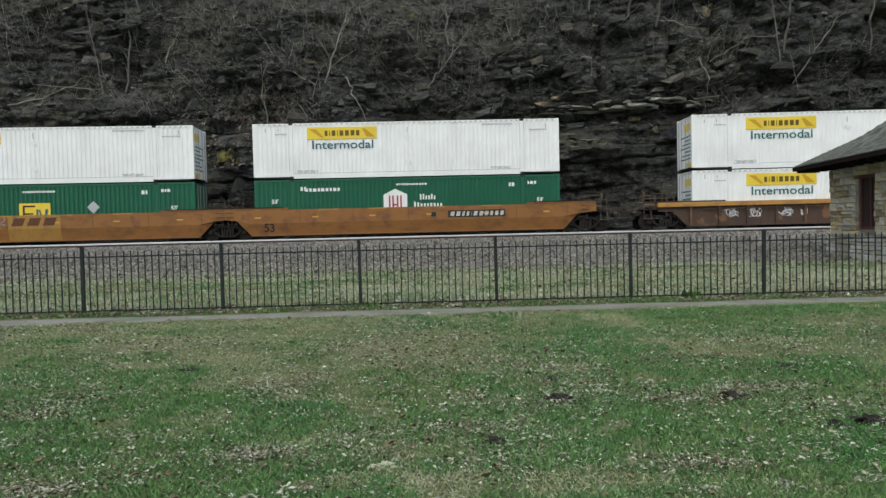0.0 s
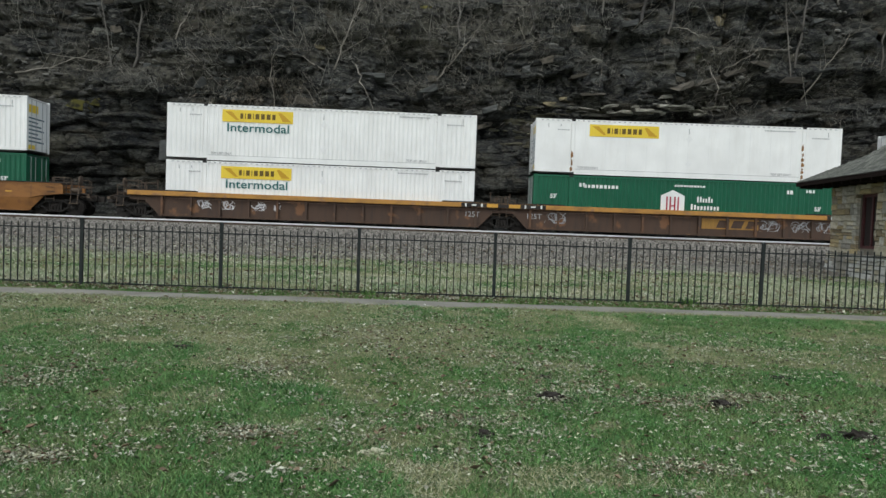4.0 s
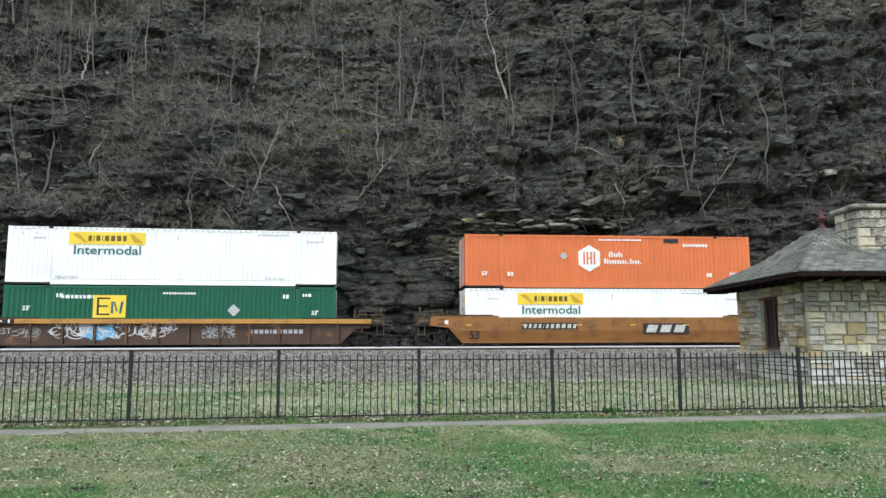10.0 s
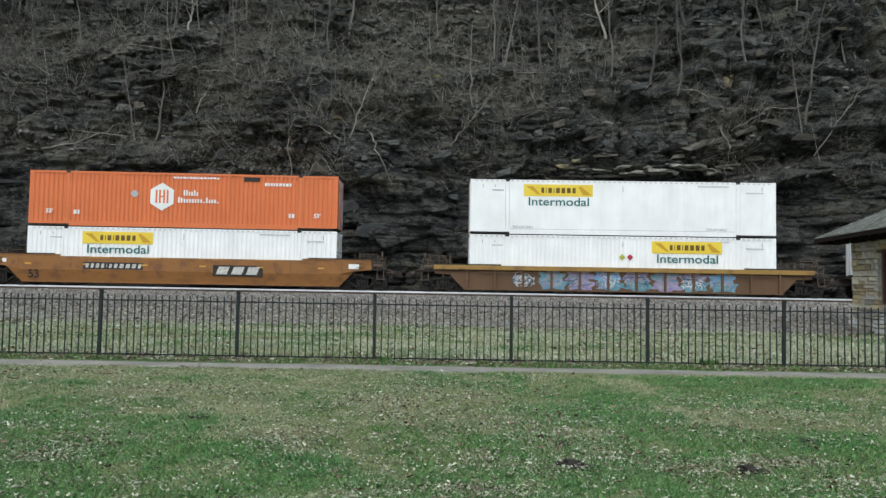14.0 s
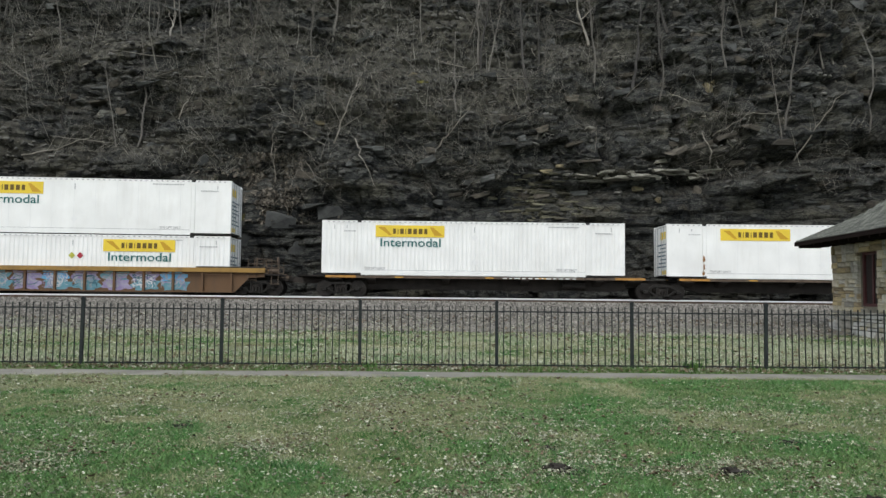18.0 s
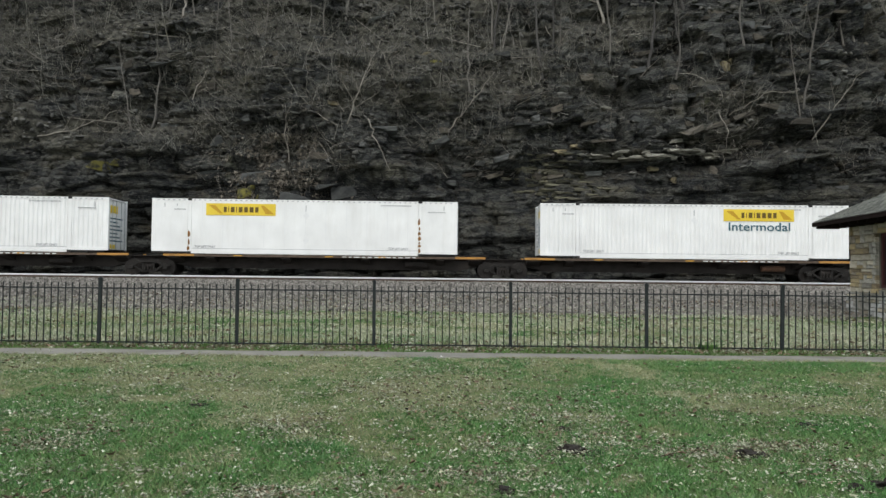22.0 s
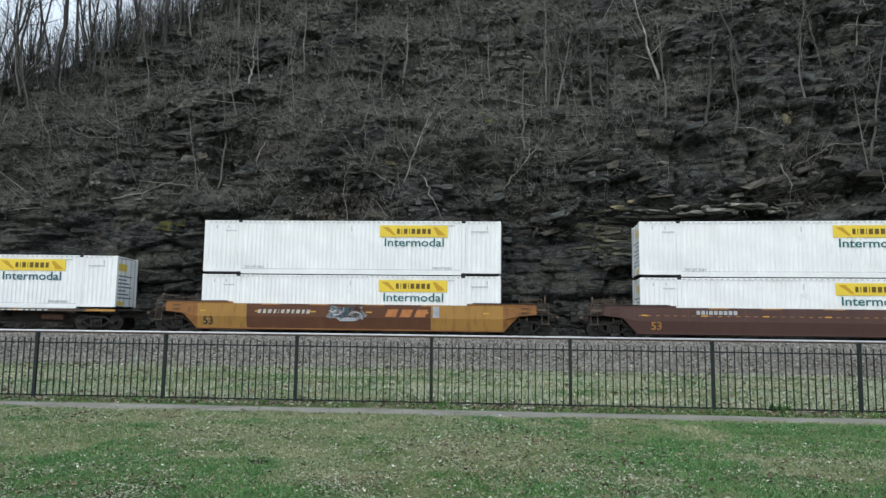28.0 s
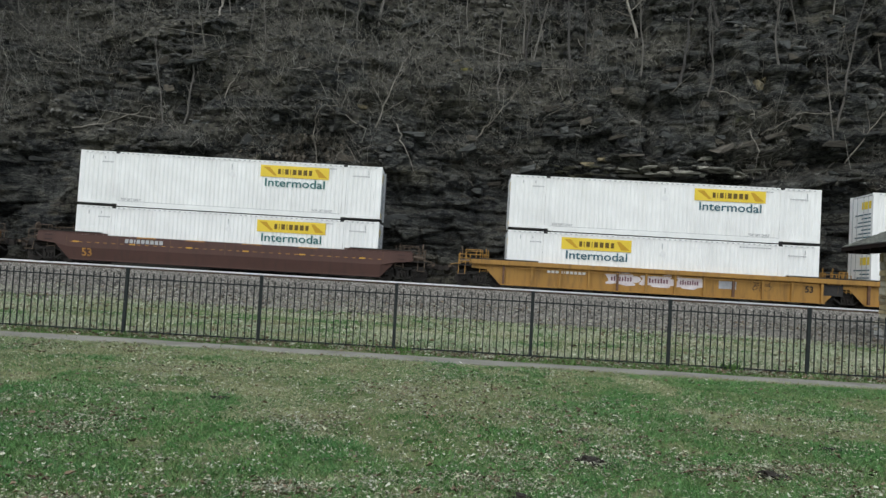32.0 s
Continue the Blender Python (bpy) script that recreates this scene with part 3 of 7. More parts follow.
def grow_grass():
    def green(rng, n):
        x, y = lawn_spot(rng, n)
        k = rng.random(len(x)) < smooth(0.53, 0.455, greenness(x, y)) * 0.95 + 0.06
        return x[k], y[k]

    def dry(rng, n):
        x, y = lawn_spot(rng, n)
        k = rng.random(len(x)) < smooth(0.45, 0.54, greenness(x, y)) * 0.95 + 0.04
        return x[k], y[k]

    def beyond(rng, n, lo=0.25, thin=1.9, seed=31):
        u, v = rng.uniform(-17, 17, n), 0.1 + 13.0 * rng.beta(1.0, thin, n)
        c, s = math.cos(FENCE_YAW), math.sin(FENCE_YAW)
        x, y = 1.065 + u * c - v * s, 12.624 + u * s + v * c
        k = rng.random(n) < lo + (1 - lo) * smooth(0.56, 0.42, fbm(x * 0.35, y * 0.9, seed, 4) + 0.012 * v)
        return x[k], y[k]

    def beyond_green(rng, n):
        return beyond(rng, n, 0.04, 1.6, 37)

    def path_edge(rng, n):
        u, v = rng.uniform(-13, 13, n), -1.24 + np.abs(rng.normal(0, 0.09, n))
        c, s = math.cos(FENCE_YAW), math.sin(FENCE_YAW)
        x, y = 1.065 + u * c - v * s, 12.624 + u * s + v * c
        k = rng.random(n) < smooth(0.42, 0.6, fbm(x * 1.1, y * 3, 43, 3)) + 0.1
        return x[k], y[k]

    def tufts(rng, n):
        cx, cy = lawn_spot(rng, n // 26, 3.3, 11.3, 0.95)
        k = rng.random(len(cx)) < smooth(0.52, 0.455, greenness(cx, cy))
        cx, cy = np.repeat(cx[k], 26), np.repeat(cy[k], 26)
        return cx + rng.normal(0, 0.045, len(cx)), cy + rng.normal(0, 0.045, len(cx))

    def verge(rng, n):
        u, v = rng.uniform(-13, 13, n), rng.normal(-0.2, 0.17, n)
        c, s = math.cos(FENCE_YAW), math.sin(FENCE_YAW)
        x, y = 1.065 + u * c - v * s, 12.624 + u * s + v * c
        k = rng.random(n) < smooth(0.45, 0.6, fbm(x * 1.3, y * 2, 41, 3)) + 0.15
        return x[k], y[k]

    blades("lawn_grass", 300000, green, GRASS, (0.012, 0.04), (0.006, 0.013), 1, "short patchy green lawn grass", 1.5)
    def lying(rng, n):
        x, y = lawn_spot(rng, n)
        k = rng.random(len(x)) < smooth(0.44, 0.6, fbm(x * 0.8 + 30, y * 0.8, 61, 5)) + 0.65 * smooth(7.4, 9.8, y) * smooth(2.5, -2.0, x) + 0.03
        return x[k], y[k]

    blades("bleached_straw", 150000, lying, PALE_STRAW, (0.008, 0.022), (0.006, 0.013), 8, "bleached straw lying in the lawn", 3.2)
    blades("dry_grass", 170000, dry, STRAW, (0.012, 0.035), (0.006, 0.011), 2, "dry straw-coloured grass in the lawn", 1.2)
    blades("green_tufts", 150000, tufts, DEEP_GRASS, (0.025, 0.06), (0.005, 0.011), 9, "deep green tufts in the lawn", 1.0)
    blades("path_edge_grass", 9000, path_edge, STRAW, (0.015, 0.05), (0.008, 0.018), 10, "dry grass creeping over the edge of the footpath", 1.6)
    blades("far_grass", 80000, beyond_green, FAR_GRASS, (0.03, 0.09), (0.012, 0.026), 3, "rough green grass beyond the fence")
    blades("far_dry_grass", 110000, beyond, DULL_STRAW, (0.012, 0.045), (0.012, 0.026), 4, "dry grass beyond the fence", 1.2)
    blades("verge_weeds", 8000, verge, WEED, (0.03, 0.12), (0.012, 0.03), 6, "green weeds along the foot of the fence")


def scatter_leaves(name, n, place, material, size, seed, label):
    rng = np.random.default_rng(seed)
    x, y = place(rng, n)
    n = len(x)
    z = bank_z(x, y) + rng.uniform(0.012, 0.04, n)
    a, r = rng.uniform(0, 6.28, n), rng.uniform(*size, n) * rng.uniform(0.5, 1.0, n)
    el = rng.uniform(0.12, 0.38, n)
    ca, sa = np.cos(a), np.sin(a)
    pts = []
    for u, v in ((-1, 0), (-0.2, -1), (0.5, -0.7), (1, 0.1), (0.3, 0.9), (-0.5, 0.7)):
        uu, vv = u * r * rng.uniform(0.7, 1.2, n), v * r * el * rng.uniform(0.7, 1.2, n)
        pts.append(np.stack([x + uu * ca - vv * sa, y + uu * sa + vv * ca, z + rng.uniform(-0.2, 0.75, n) * r], 1))
    pts.append(np.stack([x, y, z], 1))
    v = np.stack(pts, 1).reshape(-1, 3)
    f = np.array([[6, k, (k + 1) % 6] for k in range(6)])
    faces = (np.arange(n)[:, None, None] * 7 + f[None]).reshape(-1, 3)
    tagged(soup(name, v, faces, material), label, "leaves", kind="stuff")


def strew():
    def lawn(rng, n):
        x, y = lawn_spot(rng, n, 3.4, 11.3, 0.8)
        k = rng.random(len(x)) < (0.14 + 0.86 * smooth(0.47, 0.6, 0.5 * fbm(x * 0.9 + 9, y * 0.9, 51, 4) + 0.5 * fbm(x * 2.6, y * 3.2, 55, 3))) * (1 - 0.75 * smooth(8.0, 9.5, y) * smooth(0.0, 2.5, x))
        return x[k], y[k]

    def foot(rng, n):
        u, v = rng.uniform(-13, 13, n), np.abs(rng.normal(0.05, 0.3, n)) * rng.choice([-0.9, 1, 1], n)
        v = np.maximum(v, -0.45)
        c, s = math.cos(FENCE_YAW), math.sin(FENCE_YAW)
        return 1.065 + u * c - v * s, 12.624 + u * s + v * c

    def wide(rng, n):
        u, v = rng.uniform(-16, 16, n), rng.uniform(0.2, 14, n)
        k = fbm(u * 0.5, v * 1.1, 58, 3) > 0.45
        return 1.065 + u[k], 12.624 + v[k]

    scatter_leaves("straw_flecks", 64000, lawn, STRAW_BIT, (0.006, 0.022), 7, "bleached bits of straw and leaf in the lawn")
    scatter_leaves("pale_leaves", 17000, lawn, LEAF, (0.007, 0.03), 1, "pale dead leaves and crumbs scattered on the lawn")
    def middle(rng, n):
        x, y = lawn(rng, n)
        k = y > 5.8 + rng.normal(0, 0.6, len(y))
        return x[k], y[k]

    scatter_leaves("curled_leaves", 2600, middle, LEAF, (0.012, 0.034), 12, "pale curled leaves scattered over the lawn")
    scatter_leaves("dark_crumbs", 2600, middle, MUD, (0.012, 0.032), 13, "dark crumbs of soil between the grass")
    def drifts(rng, n):
        cx, cy = lawn_spot(rng, n // 9, 3.4, 9.5, 0.9)
        k = fbm(cx * 0.8 + 5, cy * 0.8, 57, 3) > 0.47
        cx, cy = np.repeat(cx[k], 9), np.repeat(cy[k], 9)
        return cx + rng.normal(0, 0.075, len(cx)), cy + rng.normal(0, 0.05, len(cx))

    scatter_leaves("leaf_drifts", 9000, drifts, LEAF, (0.008, 0.032), 14, "small drifts of pale bleached leaves on the lawn")
    scatter_leaves("dull_drifts", 7000, drifts, STRAW_BIT, (0.01, 0.036), 15, "small drifts of dull dry leaves on the lawn")
    def trodden(rng, n):
        k = rng.integers(0, len(WORN), n)
        w = np.array(WORN)[k]
        return w[:, 0] + rng.normal(0, 0.6, n) * w[:, 2], w[:, 1] + rng.normal(0, 0.6, n) * w[:, 3]

    def crumbled(rng, n):
        spots = np.array([(-0.66, 5.05), (-1.62, 6.62), (-1.28, 4.87), (1.45, 3.92), (2.48, 4.05), (-0.85, 4.05), (-1.07, 3.92), (1.44, 6.25), (1.1, 6.0), (-2.42, 4.12), (-2.28, 4.22), (1.95, 3.95), (0.75, 5.0), (2.55, 6.25), (3.3, 5.2), (-1.25, 4.7)])
        k = np.repeat(np.arange(len(spots)), n // len(spots))
        return spots[k, 0] + rng.normal(0, 0.055, len(k)), spots[k, 1] + rng.normal(0, 0.035, len(k))

    scatter_leaves("trodden_litter", 5200, trodden, STRAW_BIT, (0.008, 0.024), 17, "dry crumbs of leaf on trodden spots of the lawn")
    scatter_leaves("trodden_leaves", 1500, trodden, LEAF, (0.008, 0.028), 18, "pale leaf scraps on trodden spots of the lawn")
    scatter_leaves("trodden_soil", 1500, trodden, DEAD, (0.01, 0.03), 19, "brown crumbs on trodden spots of the lawn")
    scatter_leaves("whitish_crumbs", 650, crumbled, LEAF, (0.012, 0.034), 20, "whitish crumbled leaves in small heaps on the lawn")
    scatter_leaves("brown_leaves", 9000, lawn, DEAD, (0.014, 0.045), 2, "brown dead leaves lying in the grass")
    scatter_leaves("fence_litter", 6500, foot, DEAD, (0.025, 0.06), 3, "brown leaf litter along the fence")
    scatter_leaves("fence_pale_litter", 5600, foot, LEAF, (0.02, 0.05), 4, "pale dead leaves along the fence")
    scatter_leaves("far_brown_leaves", 9000, wide, DEAD, (0.03, 0.075), 16, "brown leaf litter on the bank beyond the fence")
    scatter_leaves("far_leaves", 8000, wide, LEAF, (0.03, 0.065), 5, "dead leaves in the grass beyond the fence")


def clod(name, x, y, rx, ry, h, seed, material, label, category):
    bm = bmesh.new()
    bmesh.ops.create_icosphere(bm, subdivisions=3, radius=1)
    rng = random.Random(seed)
    for v in bm.verts:
        k = 1 + 0.8 * (noise.noise(v.co * 2.6 + Vector((seed * 3.1, 0, 0))) + 0.5 * noise.noise(v.co * 5 + Vector((0, seed, 0))))
        v.co = Vector((v.co.x * rx * k, v.co.y * ry * k, max(v.co.z, -0.3) * h * k))
    ob = obj(name, bm, material)
    ob.location = (x, y, float(ground_z(x, y)) + 0.2 * h)
    for _ in range(24 if material is MUD else 0):
        a, d, r = rng.uniform(0, 6.28), rng.uniform(0.6, 2.2), rng.uniform(0.12, 0.45) * ry
        bm = bmesh.new()
        bmesh.ops.create_icosphere(bm, subdivisions=1, radius=r)
        for v in bm.verts:
            v.co *= rng.uniform(0.7, 1.25)
            v.co.z *= 0.6
        part("crumb", bm, MUD, ob).location = (d * rx * math.cos(a), d * ry * math.sin(a), -0.1 * h)
    return tagged(ob, label, category)


build_ground()
build_path()
build_tracks()
scatter_chips()
grow_grass()
strew()
PAPER = mat("white litter", (0.72, 0.72, 0.7), (0.6, 0.6, 0.57), scale=8, rough=0.8, bump=0.1)
for k, (x, y, rx, ry, h) in enumerate(((1.08, 6.14, 0.13, 0.08, 0.045), (1.09, 6.87, 0.07, 0.05, 0.03), (2.55, 6.1, 0.12, 0.07, 0.045), (0.39, 5.04, 0.075, 0.055, 0.035), (2.98, 5.28, 0.055, 0.045, 0.035), (3.26, 5.31, 0.14, 0.07, 0.05), (3.58, 7.19, 0.1, 0.05, 0.03), (2.21, 6.29, 0.06, 0.04, 0.02), (-2.72, 7.73, 0.11, 0.06, 0.025))):
    clod("earth_clod", x * 0.98, y * 0.98, rx * 0.92, ry * 0.85, h, k, MUD, "dark clump of turned earth on the lawn", "earth")
for k, (x, y, r) in enumerate(((-0.08, 4.59, 0.022), (-0.01, 4.43, 0.018), (1.42, 4.3, 0.017), (-1.2, 4.06, 0.02), (-0.3, 4.62, 0.02))):
    clod("paper_scrap", x, y, r, r * 0.7, r * 0.8, k + 20, PAPER, "small white scrap of litter in the grass", "litter")
for k, (x, y, r) in enumerate(((-0.35, 4.5, 0.055), (-0.42, 4.47, 0.04), (-2.32, 4.18, 0.06), (-0.28, 4.47, 0.035))):
    clod("mushroom_clump", x, y, r, r * 0.65, r * 0.5, k + 40, STRAW_BIT, "pale crumbled clump in the grass", "clump")
scrap = clod("paper_strip", -0.14, 11.5, 0.022, 0.09, 0.015, 60, PAPER, "white strip of litter lying on the footpath", "litter")
scrap.rotation_euler = (0, 0, 0.35)


def weed_tuft(x, y, n, size, seed):
    rng = random.Random(seed)
    bm = bmesh.new()
    for _ in range(n):
        a, h = rng.uniform(0, 6.28), size * rng.uniform(0.5, 1.0)
        ox, oy = rng.gauss(0, size * 0.5), rng.gauss(0, size * 0.35)
        w, le = h * 0.16, h * rng.uniform(0.3, 0.9)
        c, s = math.cos(a), math.sin(a)
        p = [bm.verts.new(v) for v in ((ox - s * w * 0.4, oy + c * w * 0.4, 0), (ox + s * w * 0.4, oy - c * w * 0.4, 0), (ox + c * le * 0.5 + s * w, oy + s * le * 0.5 - c * w, h * 0.65), (ox + c * le, oy + s * le, h), (ox + c * le * 0.5 - s * w, oy + s * le * 0.5 + c * w, h * 0.65))]
        bm.faces.new(p)
    ob = obj("weed_tuft", bm, WEED)
    ob.location = (x, y, float(ground_z(x, y)) - 0.01)
    tagged(ob, "green tuft of broad-leaved weeds at the foot of the fence", "weed", "weeds along the fence")


for k, (x, y, n, size) in enumerate(((-1.19, 12.5, 60, 0.13), (4.6, 12.75, 70, 0.17), (0.55, 12.45, 30, 0.09), (-4.3, 12.4, 40, 0.1), (-6.6, 12.4, 40, 0.1), (-2.9, 12.45, 26, 0.08), (2.4, 12.5, 26, 0.08), (6.9, 12.7, 30, 0.1), (3.4, 12.6, 22, 0.08))):
    weed_tuft(x, y, n, size, k)

# ---------------------------------------------------------------- the rock cut and the wooded slope above it


def crest(s):
    return np.clip(22.6 + (np.asarray(s, float) + 37) * 0.92, 14, 50)


def layers(seed, lo, hi, n):
    rng = np.random.default_rng(seed)
    t = rng.uniform(lo, hi, n)
    t[rng.random(n) < 0.2] *= 1.9
    return np.cumsum(t) - 6.0


SHEETS = layers(9, 0.14, 0.5, 300)
BEDS = layers(10, 0.35, 1.25, 120)


def facets(s, z, wide, high, seed, tilt):
    """Broken rock: uneven cells, each a flat face set forward or back and leaning its own way."""
    s = s + 0.5 * wide * (vnoise(s / (1.6 * wide), z / (1.6 * high), seed + 5) - 0.5)
    z = z + 0.5 * high * (vnoise(s / (1.4 * wide), z / (1.4 * high), seed + 6) - 0.5)
    u, v = s / wide, z / high
    i, j = np.floor(u).astype(int), np.floor(v).astype(int)
    best, out = np.full(u.shape, 9e9), np.zeros(u.shape)
    for di in (-1, 0, 1):
        for dj in (-1, 0, 1):
            a, b = i + di, j + dj
            du, dv = u - (a + hash01(a, b, seed)), v - (b + hash01(a, b, seed + 1))
            d = du * du + dv * dv
            h = hash01(a, b, seed + 2) - 0.5 + tilt * ((hash01(a, b, seed + 3) - 0.5) * du + (hash01(a, b, seed + 4) - 0.8) * dv)
            out = np.where(d < best, h, out)
            best = np.minimum(d, best)
    return out


def courses(s, z, edges, wide, seed):
    """Bedded rock: each bed is broken into blocks of uneven length, each set forward or back and turned a little."""
    b = np.searchsorted(edges, z)
    w = wide * (0.45 + 1.1 * hash01(b, b * 0, seed))
    u = s / w + 31 * hash01(b, b * 0 + 1, seed) + 0.16 * (vnoise(s / 0.8, z / 0.4, seed + 3) - 0.5)
    i = np.floor(u).astype(int)
    return hash01(i, b, seed + 1) - 0.5 + 0.45 * (hash01(i, b, seed + 2) - 0.5) * (u - i - 0.5)


def earthy(s, z):
    """Where the slope is soil and leaf litter rather than bare rock, 0 to 1."""
    m = fbm(s / 6.5, z / 3.6 - s / 30, 71, 4) + 0.03 * smooth(9, 22, z) - 0.035 * smooth(0, 10, s) - 0.04 * smooth(-3, 4, s) * smooth(11.5, 14, z)
    return smooth(0.582, 0.625, m) * smooth(8.6, 10.6, z + 2.2 * (vnoise(s / 4, 1.5, 73) - 0.5))


def cliff_off(s, z):
    """How far outside the track the slope lies, at s metres along the curve and height z."""
    s, z = np.broadcast_arrays(np.asarray(s, float), np.asarray(z, float))
    base = 4.9 + 0.2 * np.minimum(z, 9) + 0.40 * np.clip(z - 9, 0, 6) + (0.72 - 0.3 * smooth(2, 14, s)) * np.clip(z - 15, 0, 60)
    base = base + 3.0 * (fbm(s / 11, z / 9, 1, 4) - 0.5) * smooth(0, 6, z) + 2.7 * (fbm(s / 4, z / 3.0, 2, 3) - 0.5) * smooth(-1, 5, z)
    # hollow under the great ledge
    base = base + 1.7 * np.exp(-(((z - 7.4 - 0.15 * s) / 0.75) ** 2)) * smooth(-16, -2, s) * (0.15 + 1.3 * vnoise(s / 3.0, 0.0, 5))
    soil = earthy(s, z)
    bare = 1 - soil
    low = 1 - smooth(6.0, 8.5, z + 2 * (vnoise(s / 5, 0.5, 19) - 0.5))
    zw = z + 0.9 * (fbm(s / 9, z / 8, 3, 4) - 0.5) + 0.12 * (fbm(s / 1.5, z / 3, 4, 3) - 0.5) - 0.05 * s
    q = np.searchsorted(SHEETS, zw)
    bed = np.searchsorted(BEDS, zw)
    bedded = smooth(0.4, 0.56, fbm(s / 6 + 40, z / 4, 15, 3))
    rough = 0.45 + 0.55 * bare
    # smooth sheer faces between tall crooked clefts
    east = smooth(-6, 6, s)
    sheer = east * bare * smooth(0.47, 0.56, fbm(s / 5.0, z / 4.0, 91, 3))
    sheer = np.maximum(sheer, 0.85 * smooth(-7, -11, s) * (1 - smooth(7.5, 10, z)) * smooth(0.4, 0.5, fbm(s / 3.5, z / 3.0, 97, 3)))
    fine = 1 - 0.72 * sheer
    w = s + 1.3 * (fbm(s / 6, z / 3.5, 92, 3) - 0.5) + 0.35 * (vnoise(s / 2, z / 0.7, 93) - 0.5)
    u = w / 3.4
    i = np.round(u)
    lag = np.abs(u - i - 0.5 * (hash01(i.astype(int), i.astype(int) * 0, 94) - 0.5)) * 3.4
    cleft = (1 - smooth(0.08, 0.5, lag)) * smooth(0.38, 0.52, vnoise(i * 3.3, z / 3.5, 95))
    base = base + 1.15 * cleft * bare * (0.35 + 0.65 * east) * smooth(8.5, 10.5, z)
    base = base - 0.8 * sheer * (hash01(np.floor(u + 0.5).astype(int), np.floor(z / 4.2 + 0.2 * s).astype(int), 96) - 0.4)
    base = base - (1.25 - 0.55 * low) * rough * facets(s, zw, 3.2, 2.0, 30, 0.45)
    base = base - (0.75 - 0.15 * low) * rough * courses(s, zw, BEDS, 2.6, 130)
    base = base - 0.7 * rough * (vnoise(s / 5.0, bed * 5.3, 131) - 0.5)
    base = base - (0.12 + 0.3 * bedded) * fine * bare * courses(s, zw, SHEETS, 1.3, 140)
    base = base - (0.1 + 0.22 * bedded) * bare * (vnoise(s / 2.2, q * 7.7, 6) - 0.5)
    base = base - (0.3 - 0.18 * low) * fine * (0.3 + 0.7 * bare) * facets(s, zw, 0.95, 0.5, 40, 0.45)
    base = base - (0.12 - 0.05 * low) * fine * facets(s, zw, 0.45, 0.2, 50, 0.6)
    # open cracks: along the beds, and upright joints from bed to bed
    b = np.clip(np.searchsorted(BEDS, zw), 1, len(BEDS) - 1)
    gap = np.minimum(BEDS[b] - zw, zw - BEDS[b - 1])
    split = (1 - smooth(0.03, 0.12, gap)) * smooth(0.42, 0.55, vnoise(s / 2.4, b * 3.1, 81))
    u = s / 1.9 + hash01(b, b * 0, 83) * 7 + 0.15 * (zw - BEDS[b])
    side = np.abs(u - np.round(u)) * 1.9
    joint = (1 - smooth(0.04, 0.13, side)) * smooth(0.4, 0.55, vnoise(np.round(u) * 3.7, b * 1.3, 82))
    base = base + bare * (0.32 * split + 0.32 * joint)
    return base + (0.05 - 0.02 * low + 0.27 * soil) * (fbm(s / 0.55, z / 0.5, 7, 4) - 0.5)


def build_cliff():
    cols = np.concatenate([np.arange(-290, -75, 7.0), np.arange(-72, -34, 0.3), np.arange(-34, 36, 0.11), np.arange(36, 66, 0.3), np.arange(70, 291, 7.0)])
    low = np.arange(0.25, 13, 0.09)
    rel = np.concatenate([np.linspace(0, 1, 230)])
    S = cols[:, None]
    top = crest(cols)[:, None]
    zs = np.concatenate([np.broadcast_to(low, (len(cols), len(low))), 13 + (top - 13) * rel[None, 1:]], 1)
    off = cliff_off(np.broadcast_to(S, zs.shape), zs)
    # the back of the hill
    back_o = off[:, -1:] + np.array([[3, 12, 40, 110.0]])
    back_z = top + np.array([[0.5, 1.0, 2.0, -3.0]])
    zs, off = np.concatenate([zs, back_z], 1), np.concatenate([off, back_o], 1)
    SS = np.broadcast_to(S, zs.shape)
    x, y = curve_xy(SS, off)
    v = np.stack([x, y, zs], -1).reshape(-1, 3)
    nr = zs.shape[1]
    i, j = np.meshgrid(np.arange(len(cols) - 1), np.arange(nr - 1))
    q = (i * nr + j).ravel()
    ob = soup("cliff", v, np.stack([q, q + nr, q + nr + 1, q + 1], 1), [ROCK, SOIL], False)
    rng = np.random.default_rng(8)
    kind = (earthy(SS, zs).ravel()[q] + rng.normal(0, 0.22, len(q)) > 0.5).astype(np.int32)
    if len(ob.data.polygons) == len(kind):
        ob.data.polygons.foreach_set("material_index", kind)
    return tagged(ob, "dark layered rock face of a railway cutting with ledges and overhangs", "cliff", kind="structure")


def boulder_mesh(seed, mtl):
    """A broken block of rock, all flat faces, about one unit each way."""
    rng = random.Random(seed)
    bm = bmesh.new()
    for _ in range(15):
        bm.verts.new([math.copysign(rng.uniform(0.3, 0.5), rng.uniform(-1, 1)) * rng.choice((1, 1, 0.7)) for _ in range(3)])
    r = bmesh.ops.convex_hull(bm, input=bm.verts[:])
    bmesh.ops.delete(bm, geom=list({g for g in r["geom_interior"] + r["geom_unused"] if isinstance(g, bmesh.types.BMVert)}), context="VERTS")
    bm.normal_update()
    me = bpy.data.meshes.new("rock_slab")
    bm.to_mesh(me)
    bm.free()
    me.materials.append(mtl)
    return me


